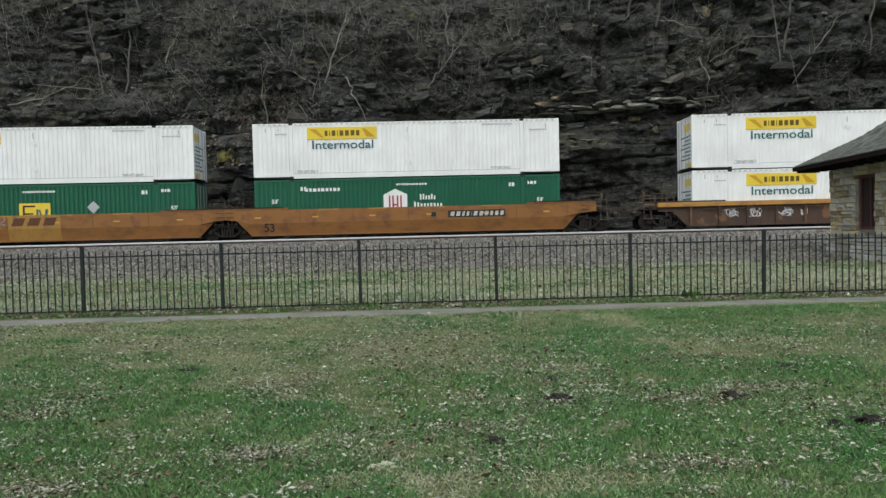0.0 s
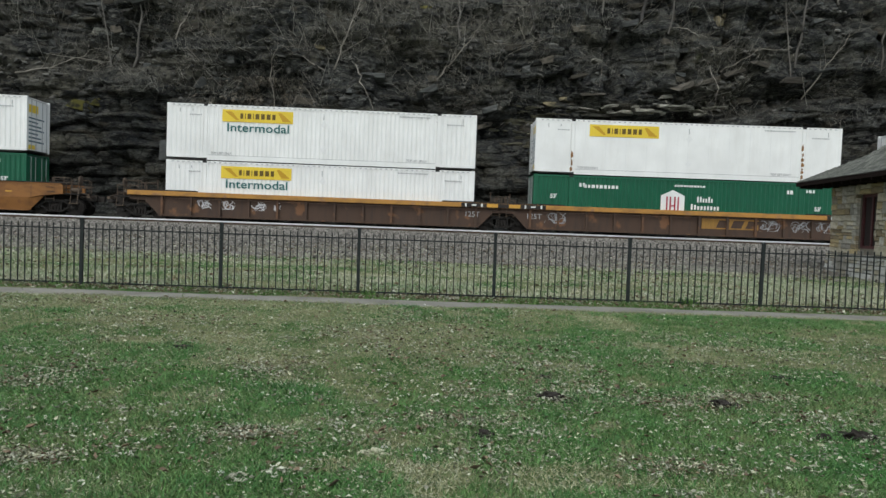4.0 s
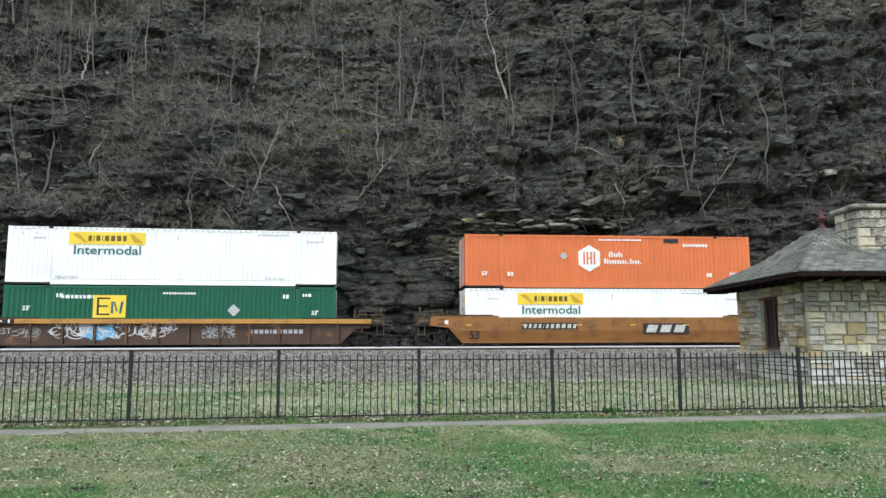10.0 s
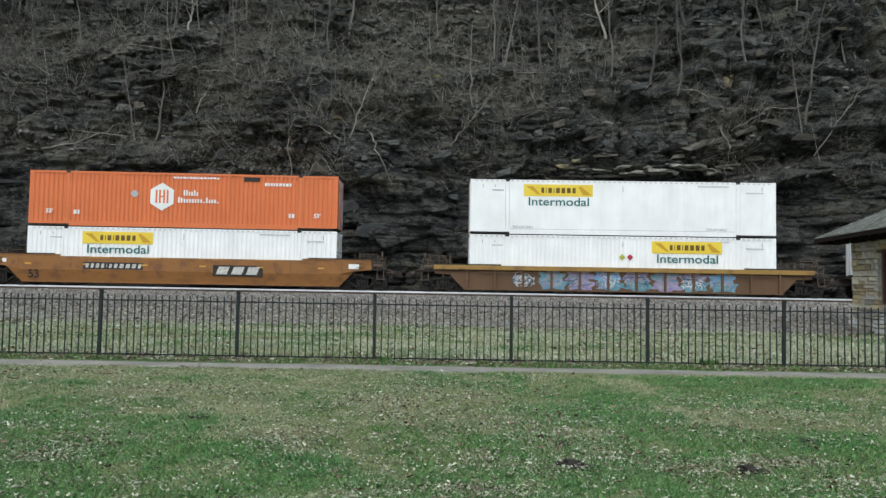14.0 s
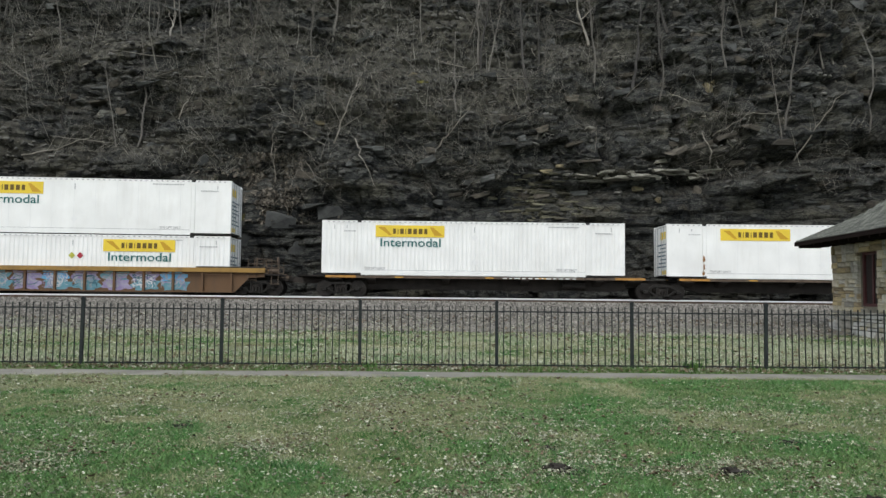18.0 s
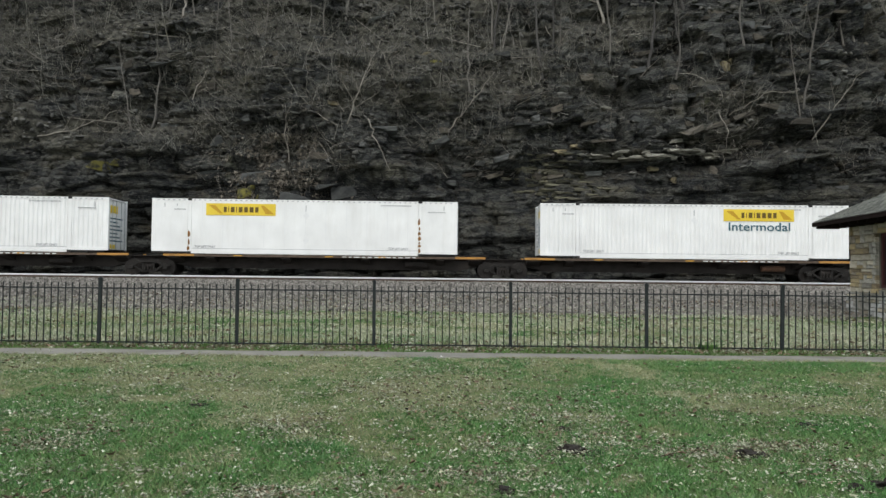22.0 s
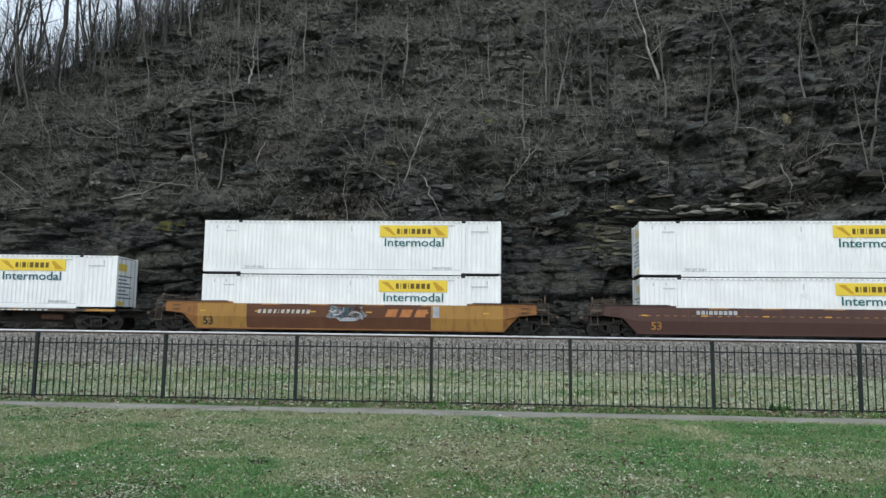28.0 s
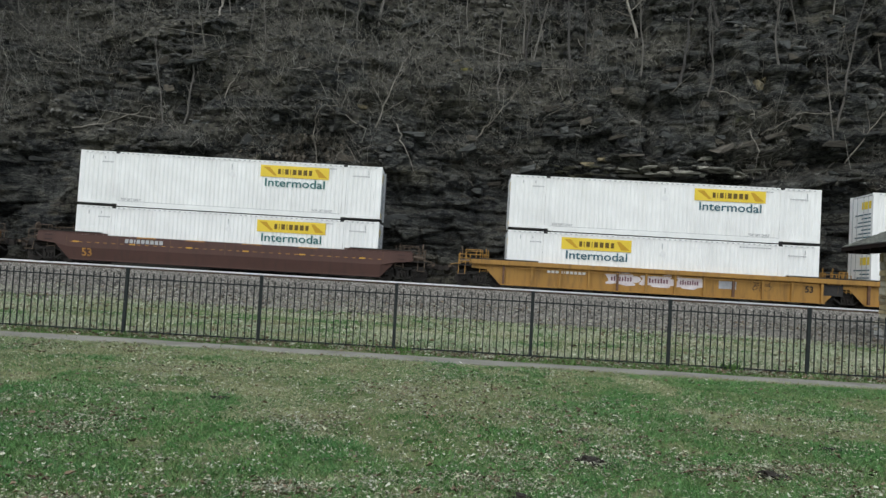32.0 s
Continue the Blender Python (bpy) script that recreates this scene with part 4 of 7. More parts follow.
def lay_slabs(cliff):
    rng = random.Random(21)
    plain = [boulder_mesh(k, (BLOCK_ROCK, BLOCK_ROCK, BROWN_ROCK)[k % 3]) for k in range(9)]

    def set_slab(me, s, z, w, d, h, tilt=0.0, proud=0.3):
        o = float(cliff_off(s, z)) if proud < 0.5 else float(np.min(cliff_off(s + np.linspace(-0.3, 0.3, 7) * w, z + 0.0 * np.linspace(0, 1, 7)))) + 0.1
        piece("rock_slab", me, cliff, curve_pose(s, o + d * (0.5 - proud), z) @ pose(0, 0, 0, rng.uniform(-8, 8), tilt + rng.uniform(-4, 4), rng.uniform(-14, 14)) @ Matrix.Diagonal((w, d, h, 1)))

    # single stones that stand out by their colour: along the curve, height, width, thickness, tilt
    def stones(mtl, proud, rows):
        kinds = [boulder_mesh(40 + k, mtl) for k in range(3)]
        for k, (s, z, w, h, tilt) in enumerate(rows):
            set_slab(kinds[k % 3], s, z, w, 1.1, h, tilt, proud)

    # the pale broken edge of the great ledge
    pale = [(-26.4, 12.6, 0.9, 0.7, 0), (5.2, 12.4, 0.9, 0.22, 0), (27.0, 12.8, 1.0, 0.5, 0), (9.6, 10.0, 1.3, 0.3, -20)]
    for k in range(24):
        s = 4.0 + k * 0.4 + rng.uniform(-0.25, 0.25)
        pale.append((s, 8.95 + 0.03 * (s - 4) + rng.uniform(-0.28, 0.3), rng.uniform(0.8, 2.3), rng.uniform(0.12, 0.28), rng.gauss(-1, 2)))
    stones(PALE_ROCK, 0.5, pale)
    # thin tan beds weathering out below the ledge
    beds = [boulder_mesh(60 + k, TAN_BED) for k in range(4)]
    for _ in range(70):
        s, z = rng.gauss(1.6, 1.7), rng.uniform(5.9, 9.1)
        set_slab(rng.choice(beds), s, z, rng.uniform(0.6, 2.0), 0.8, rng.uniform(0.1, 0.3), rng.gauss(-2, 3), rng.uniform(0.1, 0.24))
    stones(TAN_ROCK, 0.36, [(2.4, 9.25, 1.5, 0.4, 0), (3.2, 9.6, 0.9, 0.3, 0), (12.9, 15.2, 0.7, 0.8, 0), (13.6, 15.7, 0.6, 0.4, 15), (-6.5, 16.3, 1.0, 0.35, 0), (-12.8, 12.3, 1.3, 0.4, 0), (19.5, 20.2, 1.0, 0.4, 0), (15.0, 19.6, 0.9, 0.35, -8), (8.2, 8.2, 0.9, 0.4, 0), (9.4, 7.4, 0.8, 0.5, 0)])
    stones(MOSS_ROCK, 0.2, [(-26.4, 7.6, 2.0, 0.8, 8), (-25.3, 7.8, 1.2, 0.6, 0), (-17.8, 6.0, 1.2, 0.8, 0), (-17.2, 6.3, 1.3, 0.7, 12), (-16.7, 5.8, 0.8, 0.6, 0), (-6.0, 15.6, 1.2, 0.4, 0)])
    stones(FLAT_ROCK, 0.2, [(25.9, 24.8, 2.6, 1.5, 4), (28.2, 25.0, 2.4, 1.4, -3), (30.5, 25.2, 2.2, 1.3, 0), (25.0, 22.0, 2.1, 1.0, 5), (27.0, 22.1, 2.0, 1.1, 0), (-14.2, 17.5, 1.5, 0.7, -12), (14.6, 18.4, 1.7, 0.6, -4), (-2.2, 19.4, 2.4, 0.5, 0), (0.2, 20.4, 1.8, 0.4, 8), (-22.5, 10.2, 2.6, 1.2, 0), (-19.3, 9.6, 2.2, 1.0, 0), (-21.0, 5.0, 2.4, 1.4, 0), (-16.5, 4.4, 2.0, 1.3, 0), (-17.4, 7.1, 2.4, 1.1, -8), (-14.8, 5.6, 2.2, 1.2, 6), (-13.2, 4.0, 2.4, 1.2, 0), (-18.8, 3.4, 2.6, 1.4, 0), (-11.6, 6.2, 2.0, 1.0, -6), (-9.8, 4.6, 2.2, 1.1, 4)])
    stones(BROWN_ROCK, 0.62, [(10.4, 10.5, 1.9, 0.34, -17), (12.0, 11.0, 2.0, 0.36, -17), (13.6, 11.6, 1.8, 0.34, -15), (15.5, 12.2, 1.7, 0.4, 5), (17.2, 11.2, 1.6, 0.5, 0)])
    n = 0
    while n < 255:
        s, z = rng.uniform(-33, 34), rng.uniform(6.5, 30)
        if z > float(crest(s)) - 1 or float(earthy(s, z)) > 0.6:
            continue
        w = rng.uniform(0.5, 1.9)
        set_slab(rng.choice(plain), s, z, w, rng.uniform(0.6, 1.1), rng.uniform(0.16, 0.62), rng.gauss(-4, 9), rng.uniform(0.2, 0.42))
        n += 1


def strew_rubble():
    """Broken stones lying in the soil and on the ledges, each a small angular wedge."""
    rng = np.random.default_rng(14)
    n = 26000
    s, z = rng.uniform(-40, 40, n), rng.uniform(7.5, 40, n)
    k = (z < crest(s)) & (rng.random(n) < 0.35 + 0.65 * earthy(s, z))
    s, z = s[k], z[k]
    n = len(s)
    x, y = curve_xy(s, cliff_off(s, z) - 0.02)
    r = 0.05 + 0.2 * rng.random(n) ** 2.5
    base = np.array([[-1, -1, -1], [1, -1, -1], [1, 1, -1], [-1, 1, -1], [-0.8, -0.9, 1], [0.9, -0.7, 1], [0.8, 0.9, 1], [-0.7, 0.8, 1.0]])
    v = base[None] * rng.uniform(0.45, 1.1, (n, 8, 3)) * (r[:, None] * np.stack([rng.uniform(0.8, 1.6, n), rng.uniform(0.6, 1.0, n), rng.uniform(0.2, 0.6, n)], 1))[:, None, :]
    a, b = rng.uniform(0, 6.28, n), rng.normal(0, 0.35, n)
    ca, sa, cb, sb = np.cos(a)[:, None], np.sin(a)[:, None], np.cos(b)[:, None], np.sin(b)[:, None]
    X, Y, Z = v[..., 0] * ca - v[..., 1] * sa, v[..., 0] * sa + v[..., 1] * ca, v[..., 2]
    X, Z = X * cb - Z * sb, X * sb + Z * cb
    v = np.stack([X + x[:, None], Y + y[:, None], Z + z[:, None]], -1).reshape(-1, 3)
    f = np.array([[0, 3, 2, 1], [4, 5, 6, 7], [0, 1, 5, 4], [1, 2, 6, 5], [2, 3, 7, 6], [3, 0, 4, 7]])
    tagged(soup("rubble", v, (np.arange(n)[:, None, None] * 8 + f[None]).reshape(-1, 4), RUBBLE), "broken grey and brown stones on the slope", "rubble", kind="stuff")
    # a fan of small pale stones below the slope
    n = 6500
    s, z = rng.normal(-16.0, 1.5, n), 5.4 + 4.8 * rng.random(n)
    k = rng.random(n) < smooth(0.42, 0.58, fbm(s / 1.3, z / 1.0, 75, 3))
    s, z = s[k], z[k]
    n = len(s)
    x, y = curve_xy(s, cliff_off(s, z) - 0.05)
    c = np.stack([x, y, z], 1)
    r = rng.uniform(0.03, 0.11, n)[:, None]
    d1, d2, d3 = rng.normal(0, 1, (n, 3)), rng.normal(0, 1, (n, 3)), rng.normal(0, 0.6, (n, 3))
    v = np.stack([c - d1 * r, c + d2 * r * 0.7, c + d1 * r, c + d3 * r], 1).reshape(-1, 3)
    f = np.array([[0, 1, 2], [0, 1, 3], [1, 2, 3], [2, 0, 3]])
    tagged(soup("scree", v, (np.arange(n)[:, None, None] * 4 + f[None]).reshape(-1, 3), SCREE), "fan of small pale broken stones on the rock face", "rubble", kind="stuff")
    # dead leaves and bark on the soil
    n = 60000
    s, z = rng.uniform(-42, 40, n), rng.uniform(8.5, 42, n)
    k = (z < crest(s)) & (rng.random(n) < 0.08 + 0.92 * earthy(s, z))
    s, z = s[k], z[k]
    n = len(s)
    x, y = curve_xy(s, cliff_off(s, z) - 0.04)
    c = np.stack([x, y, z], 1)
    d1, d2 = rng.normal(0, 1, (n, 3)), rng.normal(0, 1, (n, 3))
    r = rng.uniform(0.04, 0.13, n)[:, None]
    v = np.stack([c - d1 * r, c + d2 * r * 0.5, c + d1 * r], 1).reshape(-1, 3)
    tagged(soup("slope_litter", v, np.arange(3 * n).reshape(-1, 3), LITTER), "brown dead leaves on the soil of the slope", "leaves", kind="stuff")


def dead_branch(points, r, bark, label, seed, twigs=6, name="dead_branch"):
    """A crooked bare branch through places (along the curve, height, metres in front of the rock)."""
    rng = random.Random(seed)
    pts = [on_curve(s, float(cliff_off(s, z)) - out, z) for s, z, out in points]
    bm = bmesh.new()
    path = []
    for a, b in zip(pts, pts[1:]):
        for k in range(5):
            path.append(a.lerp(b, k / 5) + (Vector((rng.gauss(0, 0.06), rng.gauss(0, 0.06), rng.gauss(0, 0.05))) if path else Vector()))
    path.append(pts[-1])
    n = len(path) - 1
    for k in range(n):
        r0, r1 = r * (1 - 0.75 * k / n), r * (1 - 0.75 * (k + 1) / n)
        rod(bm, path[k], path[k + 1], r0, r1, 6, False)
        if k > 1 and rng.random() < twigs / n:
            side = Vector((rng.gauss(0, 1), rng.gauss(-0.3, 0.4), rng.uniform(0.0, 1.0))).normalized()
            limb(bm, path[k + 1], ((path[k + 1] - path[k]).normalized() * 0.6 + side * 0.7).normalized(), (path[-1] - path[0]).length * rng.uniform(0.12, 0.28), r1 * 0.5, 1, rng, 4)
    tagged(obj(name, bm, bark, smooth=True), label, "branch" if name == "dead_branch" else "tree")


def lay_branches():
    lean = "crooked leafless tree leaning out from the rock face"
    fallen = "pale dead branch lying over the ledges"
    dead_branch(((5.7, 19.3, 0.2), (5.5, 22, 0.6), (4.7, 26, 1.8), (5.0, 29.8, 2.4)), 0.112, PALE_TWIG, lean, 0, 8, "tree")
    dead_branch(((19.4, 30.5, 0.5), (23, 30.6, 0.7), (26.7, 30.0, 0.4)), 0.104, PALE_TWIG, fallen, 1, 4)
    dead_branch(((-24, 10.3, 0.1), (-23.9, 14, 0.9), (-24.1, 18.4, 2.3)), 0.080, PALE_BARK, lean, 2, 8, "tree")
    dead_branch(((-12.5, 19.4, 0.1), (-12.3, 23, 1.4), (-12.5, 26.5, 2.6)), 0.088, PALE_BARK, lean, 3, 8, "tree")
    dead_branch(((-2.2, 17.4, 0.1), (-2.3, 21.5, 1.6), (-2.1, 26, 3.2)), 0.088, PALE_BARK, lean, 4, 8, "tree")
    dead_branch(((-3.8, 13.2, 0.1), (-3.9, 16.4, 1.0), (-3.8, 19.8, 2.0)), 0.072, PALE_BARK, lean, 5, 8, "tree")
    dead_branch(((-11.6, 10.7, 0.2), (-10.8, 13.2, 0.9), (-9.7, 16.7, 1.8)), 0.056, PALE_TWIG, lean, 6, 8, "tree")
    dead_branch(((-11.2, 12.0, 0.3), (-9.7, 12.9, 0.7)), 0.036, PALE_TWIG, fallen, 7, 4)
    dead_branch(((-15.4, 8.3, 0.3), (-15.7, 10.4, 0.5), (-15.1, 12.2, 0.7)), 0.048, PALE_TWIG, lean, 8, 8, "tree")
    dead_branch(((17.7, 12.2, 0.2), (18.6, 17, 1.4), (19.8, 23, 3.2)), 0.088, PALE_BARK, lean, 9, 8, "tree")
    dead_branch(((18.3, 10.2, 0.3), (19.6, 12.6, 0.9), (21.2, 14.9, 1.4)), 0.048, PALE_TWIG, lean, 10, 8, "tree")
    dead_branch(((-23.1, 18.6, 0.3), (-24.2, 21.5, 0.9), (-24.5, 25.3, 1.6)), 0.080, PALE_TWIG, lean, 11, 8, "tree")
    dead_branch(((-8.6, 13.6, 0.2), (-9.5, 16, 0.8)), 0.048, PALE_TWIG, fallen, 12, 4)
    dead_branch(((12.2, 12.0, 0.4), (12.5, 10.4, 0.9), (12.2, 8.3, 1.0)), 0.036, PALE_TWIG, "pale dead vine hanging over the ledge", 13, 4)
    dead_branch(((-7, 22, 0.2), (-8, 26.5, 1.6)), 0.072, BARK, lean, 14, 8, "tree")
    dead_branch(((-10.3, 11.1, 0.3), (-9.6, 9.4, 0.6), (-8.7, 7.45, 0.7)), 0.044, PALE_TWIG, fallen, 15, 4)
    dead_branch(((8.0, 15.0, 0.1), (8.9, 19, 1.3), (9.3, 24, 3.0)), 0.120, BARK, "dark crooked tree trunk rising from the rock", 16, 4)
    dead_branch(((13.0, 11.8, 0.4), (15.0, 13.0, 0.8), (17.5, 13.5, 0.6)), 0.040, PALE_TWIG, fallen, 17, 4)
    dead_branch(((-31, 9.6, 0.3), (-28.5, 10.2, 0.5), (-26.3, 11.4, 0.6)), 0.056, PALE_TWIG, fallen, 18, 4)
    dead_branch(((-21.5, 12.2, 0.2), (-20.9, 14.4, 0.7)), 0.048, PALE_TWIG, lean, 19, 8, "tree")
    dead_branch(((23, 12, 0.2), (23.4, 17, 1.5), (23.2, 21, 2.4)), 0.072, PALE_BARK, lean, 20, 8, "tree")
    dead_branch(((-5.2, 10.6, 0.2), (-3.8, 12.2, 0.5), (-2.2, 14.6, 0.9)), 0.048, PALE_TWIG, lean, 21, 8, "tree")
    dead_branch(((2.0, 17, 0.1), (2.2, 21, 1.4), (1.8, 25, 2.6)), 0.072, BARK, lean, 22, 8, "tree")
    dead_branch(((10.6, 16.6, 0.2), (10.2, 20.3, 1.2), (10.6, 24, 2.6)), 0.064, BARK, lean, 23, 8, "tree")


def slope_spot(s, z):
    o = float(cliff_off(s, z))
    return on_curve(s, o, z)


def limb(bm, p, d, length, r, depth, rng, sides):
    """A crooked tapering limb that forks."""
    steps = 4 if depth > 1 else 3
    for k in range(steps):
        d = (d + Vector((rng.gauss(0, 0.12), rng.gauss(0, 0.12), rng.gauss(0.03, 0.08)))).normalized()
        q = p + d * (length / steps)
        r2 = r * (0.86 if k < steps - 1 else 0.7)
        rod(bm, p, q, r, r2, sides, False)
        if depth > 0 and (k > 0 or depth < 3):
            for _ in range(rng.choice((1, 1, 2))):
                side = Vector((rng.gauss(0, 1), rng.gauss(0, 1), rng.uniform(0.1, 0.9))).normalized()
                limb(bm, q, (d * 0.55 + side * 0.75).normalized(), length * rng.uniform(0.35, 0.6), r2 * 0.5, depth - 1, rng, 4 if depth > 1 else 3)
        p, r = q, r2
    return p, d, r


def tree_kind(seed, height, girth, lean, bark):
    rng = random.Random(seed)
    e = new("tree")
    bm, cr = bmesh.new(), bmesh.new()
    p, d, r = Vector((0, 0, -0.4)), Vector((lean, -0.05, 1)).normalized(), girth
    n = 9
    for k in range(n):
        d = (d + Vector((rng.gauss(0, 0.12), rng.gauss(0, 0.12), 0.17))).normalized()
        q = p + d * ((height + 0.4) / n)
        r2 = r * (0.9 if k < n - 1 else 0.5)
        rod(bm, p, q, r * (1.35 if k == 0 else 1), r2, 7, False)
        if k > 2:
            for _ in range(1 if k < 5 else 2):
                side = Vector((rng.gauss(0, 1), rng.gauss(0, 1), rng.uniform(0.2, 1.0))).normalized()
                limb(cr, q, (d * 0.4 + side * 0.8).normalized(), height * rng.uniform(0.16, 0.34) * (1.15 - k / n * 0.5), r2 * 0.42, 2, rng, 4)
        p, r = q, r2
    part("trunk", bm, bark, e, smooth=True)
    part("crown", cr, bark, e, "bare leafless branches")
    return tagged(e, "slender leafless grey-barked tree on the rocky slope", "tree", "trees on the slope")


def plant_trees():
    rng = random.Random(4)
    kinds = [tree_kind(1, 7.5, 0.075, 0.05, PALE_BARK), tree_kind(2, 9.5, 0.105, -0.08, BARK), tree_kind(3, 6.0, 0.055, 0.12, PALE_BARK), tree_kind(4, 12.0, 0.17, 0.02, BARK), tree_kind(5, 5.0, 0.045, -0.15, BARK), tree_kind(6, 14.0, 0.2, -0.03, BARK)]
    used = set()

    def put(k, s, z, scale, back=0.0):
        p = slope_spot(s, z)
        if back:
            p = on_curve(s, float(cliff_off(s, z)) + back, z + 0.4)
        m = Matrix.Translation(p) @ pose(0, 0, 0, rng.uniform(-4, 4), rng.uniform(-4, 4), rng.uniform(0, 360))
        if k in used:
            t = copy_thing(kinds[k], m)
        else:
            t = kinds[k]
            t.matrix_basis = m
            used.add(k)
        t.scale = (scale,) * 3

    # the trees that stand out from the face: along the curve, height of the foot
    for k, s, z, sc in ((2, -25.3, 10.4, 0.95), (0, -13.6, 17.5, 0.9), (0, 5.8, 16.2, 1.0), (1, -2.1, 16.8, 0.9), (2, -0.6, 17.5, 1.0), (4, -16.4, 14.0, 1.0), (2, -19.5, 15.5, 1.0), (0, 9.6, 14.5, 0.8), (4, 13.2, 15.2, 1.0), (2, 17.5, 12.0, 1.0), (4, -9.0, 12.8, 0.9), (0, 21.5, 17.5, 0.9), (4, 2.2, 12.2, 0.8), (2, 25.0, 16.0, 1.0), (4, -29.0, 12.0, 1.0)):
        put(k, s, z, sc)
    n = 0
    while n < 85:
        s = rng.uniform(-46, 44)
        top = float(crest(s))
        z = rng.uniform(14.5, top)
        put(rng.choice((0, 0, 1, 2, 2, 4)), s, z, rng.uniform(0.6, 1.15))
        n += 1
    # tall trees along the crest and behind it, against the sky
    for i in range(130):
        s = -66 + i * 0.4 + rng.uniform(-0.4, 0.4)
        put(rng.choice((1, 3, 0, 5, 1)), s, float(crest(s)) - rng.uniform(0.1, 3.5), rng.uniform(0.6, 1.1))
    for i in range(46):
        s = -72 + i * 1.1 + rng.uniform(-0.5, 0.5)
        put(rng.choice((1, 3, 5)), s, float(crest(s)), rng.uniform(0.7, 1.05), rng.uniform(2.5, 11))


def ribbons(name, starts, dirs, lengths, radii, material, seed, label, category, droop=0.35):
    """Thin crooked twigs, three-sided, four joints each, in one mesh."""
    rng = np.random.default_rng(seed)
    n = len(starts)
    p, d = starts.copy(), dirs / np.linalg.norm(dirs, axis=1, keepdims=True)
    rings = []
    for k in range(4):
        r = radii * (1, 0.8, 0.55, 0.15)[k]
        t = np.cross(d, np.array([0.3, 0.1, 1.0]))
        t /= np.linalg.norm(t, axis=1, keepdims=True) + 1e-9
        w = np.cross(d, t)
        ring = [p + r[:, None] * (np.cos(a) * t + np.sin(a) * w) for a in (0, 2.09, 4.19)]
        rings.append(np.stack(ring, 1))
        d = d + rng.normal(0, droop, (n, 3))
        d /= np.linalg.norm(d, axis=1, keepdims=True)
        p = p + d * (lengths / 3)[:, None]
    v = np.stack(rings, 1).reshape(-1, 3)
    f = []
    for k in range(3):
        for a in range(3):
            b = (a + 1) % 3
            f.append([k * 3 + a, k * 3 + b, k * 3 + 3 + b, k * 3 + 3 + a])
    faces = (np.arange(n)[:, None, None] * 12 + np.array(f)[None]).reshape(-1, 4)
    tagged(soup(name, v, faces, material), label, category, kind="stuff")


def grow_brush():
    rng = np.random.default_rng(3)

    def spots(n, z0, z1, lo):
        s = rng.uniform(-46, 44, n * 3)
        z = z0 + (np.minimum(crest(s), z1) - z0) * rng.random(n * 3) ** 1.1
        k = (vnoise(s / 4.5, z / 3.5, 17) > lo) & (z > z0) & (rng.random(n * 3) > 0.6 * smooth(-4, 8, s) * (1 - earthy(s, z)))
        s, z = s[k][:n], z[k][:n]
        x, y = curve_xy(s, cliff_off(s, z))
        return np.stack([x, y, z], 1)

    def clump(c, per, spread):
        c = np.repeat(c, per, 0)
        return c + rng.normal(0, spread, c.shape) * np.array([1, 0.3, 0.4])

    c = clump(spots(1750, 8.5, 45, 0.42), 12, 0.38)
    d = rng.normal(0, 0.55, c.shape) + np.array([0, -0.45, 0.75])
    ribbons("brush", c, d, rng.uniform(0.4, 1.9, len(c)), rng.uniform(0.007, 0.019, len(c)), TWIG, 1, "leafless tangled brush on the slope", "brush")
    c = clump(spots(680, 7.5, 40, 0.45), 8, 0.4)
    d = rng.normal(0, 0.6, c.shape) + np.array([0, -0.5, 0.1])
    ribbons("vines", c, d, rng.uniform(0.8, 2.6, len(c)), rng.uniform(0.007, 0.016, len(c)), PALE_TWIG, 2, "pale dead vines hanging over the ledges", "vines", 0.45)
    c = spots(600, 9.5, 45, 0.3)
    d = rng.normal(0, 0.22, c.shape) + np.array([0, -0.12, 1.0])
    ribbons("saplings", c, d, rng.uniform(1.5, 5.0, len(c)), rng.uniform(0.012, 0.035, len(c)), TWIG, 4, "thin leafless saplings", "saplings", 0.12)
    s = rng.uniform(-62, -12, 3300)
    z = crest(s) - np.abs(rng.normal(0, 1.3, len(s)))
    x, y = curve_xy(s, cliff_off(s, z) + rng.uniform(0, 1.5, len(s)))
    c = np.stack([x, y, z], 1)
    d = rng.normal(0, 0.2, c.shape) + np.array([0, -0.05, 1.0])
    ribbons("crest_saplings", c, d, rng.uniform(1.5, 6.5, len(c)), rng.uniform(0.012, 0.04, len(c)), BARK, 7, "thin leafless saplings along the crest", "saplings", 0.1)
    c = np.repeat(c, 8, 0) + rng.normal(0, 0.6, (len(c) * 8, 3)) * np.array([1, 1, 1.7]) + np.array([0, 0.4, 1.3])
    d = rng.normal(0, 0.6, c.shape) + np.array([0, 0, 0.9])
    ribbons("crest_brush", c, d, rng.uniform(0.6, 2.8, len(c)), rng.uniform(0.006, 0.014, len(c)), TWIG, 8, "leafless brush along the crest", "brush", 0.3)
    c = spots(120, 8.5, 34, 0.4)
    d = rng.normal(0, 1.0, c.shape) * np.array([1, 0.3, 0.5]) + np.array([0, -0.2, 0.0])
    ribbons("fallen_branches", c, d, rng.uniform(1.5, 4.5, len(c)), rng.uniform(0.02, 0.045, len(c)), PALE_TWIG, 5, "pale fallen branches lying on the ledges", "branches", 0.12)


lay_slabs(build_cliff())
strew_rubble()
lay_branches()
plant_trees()
grow_brush()

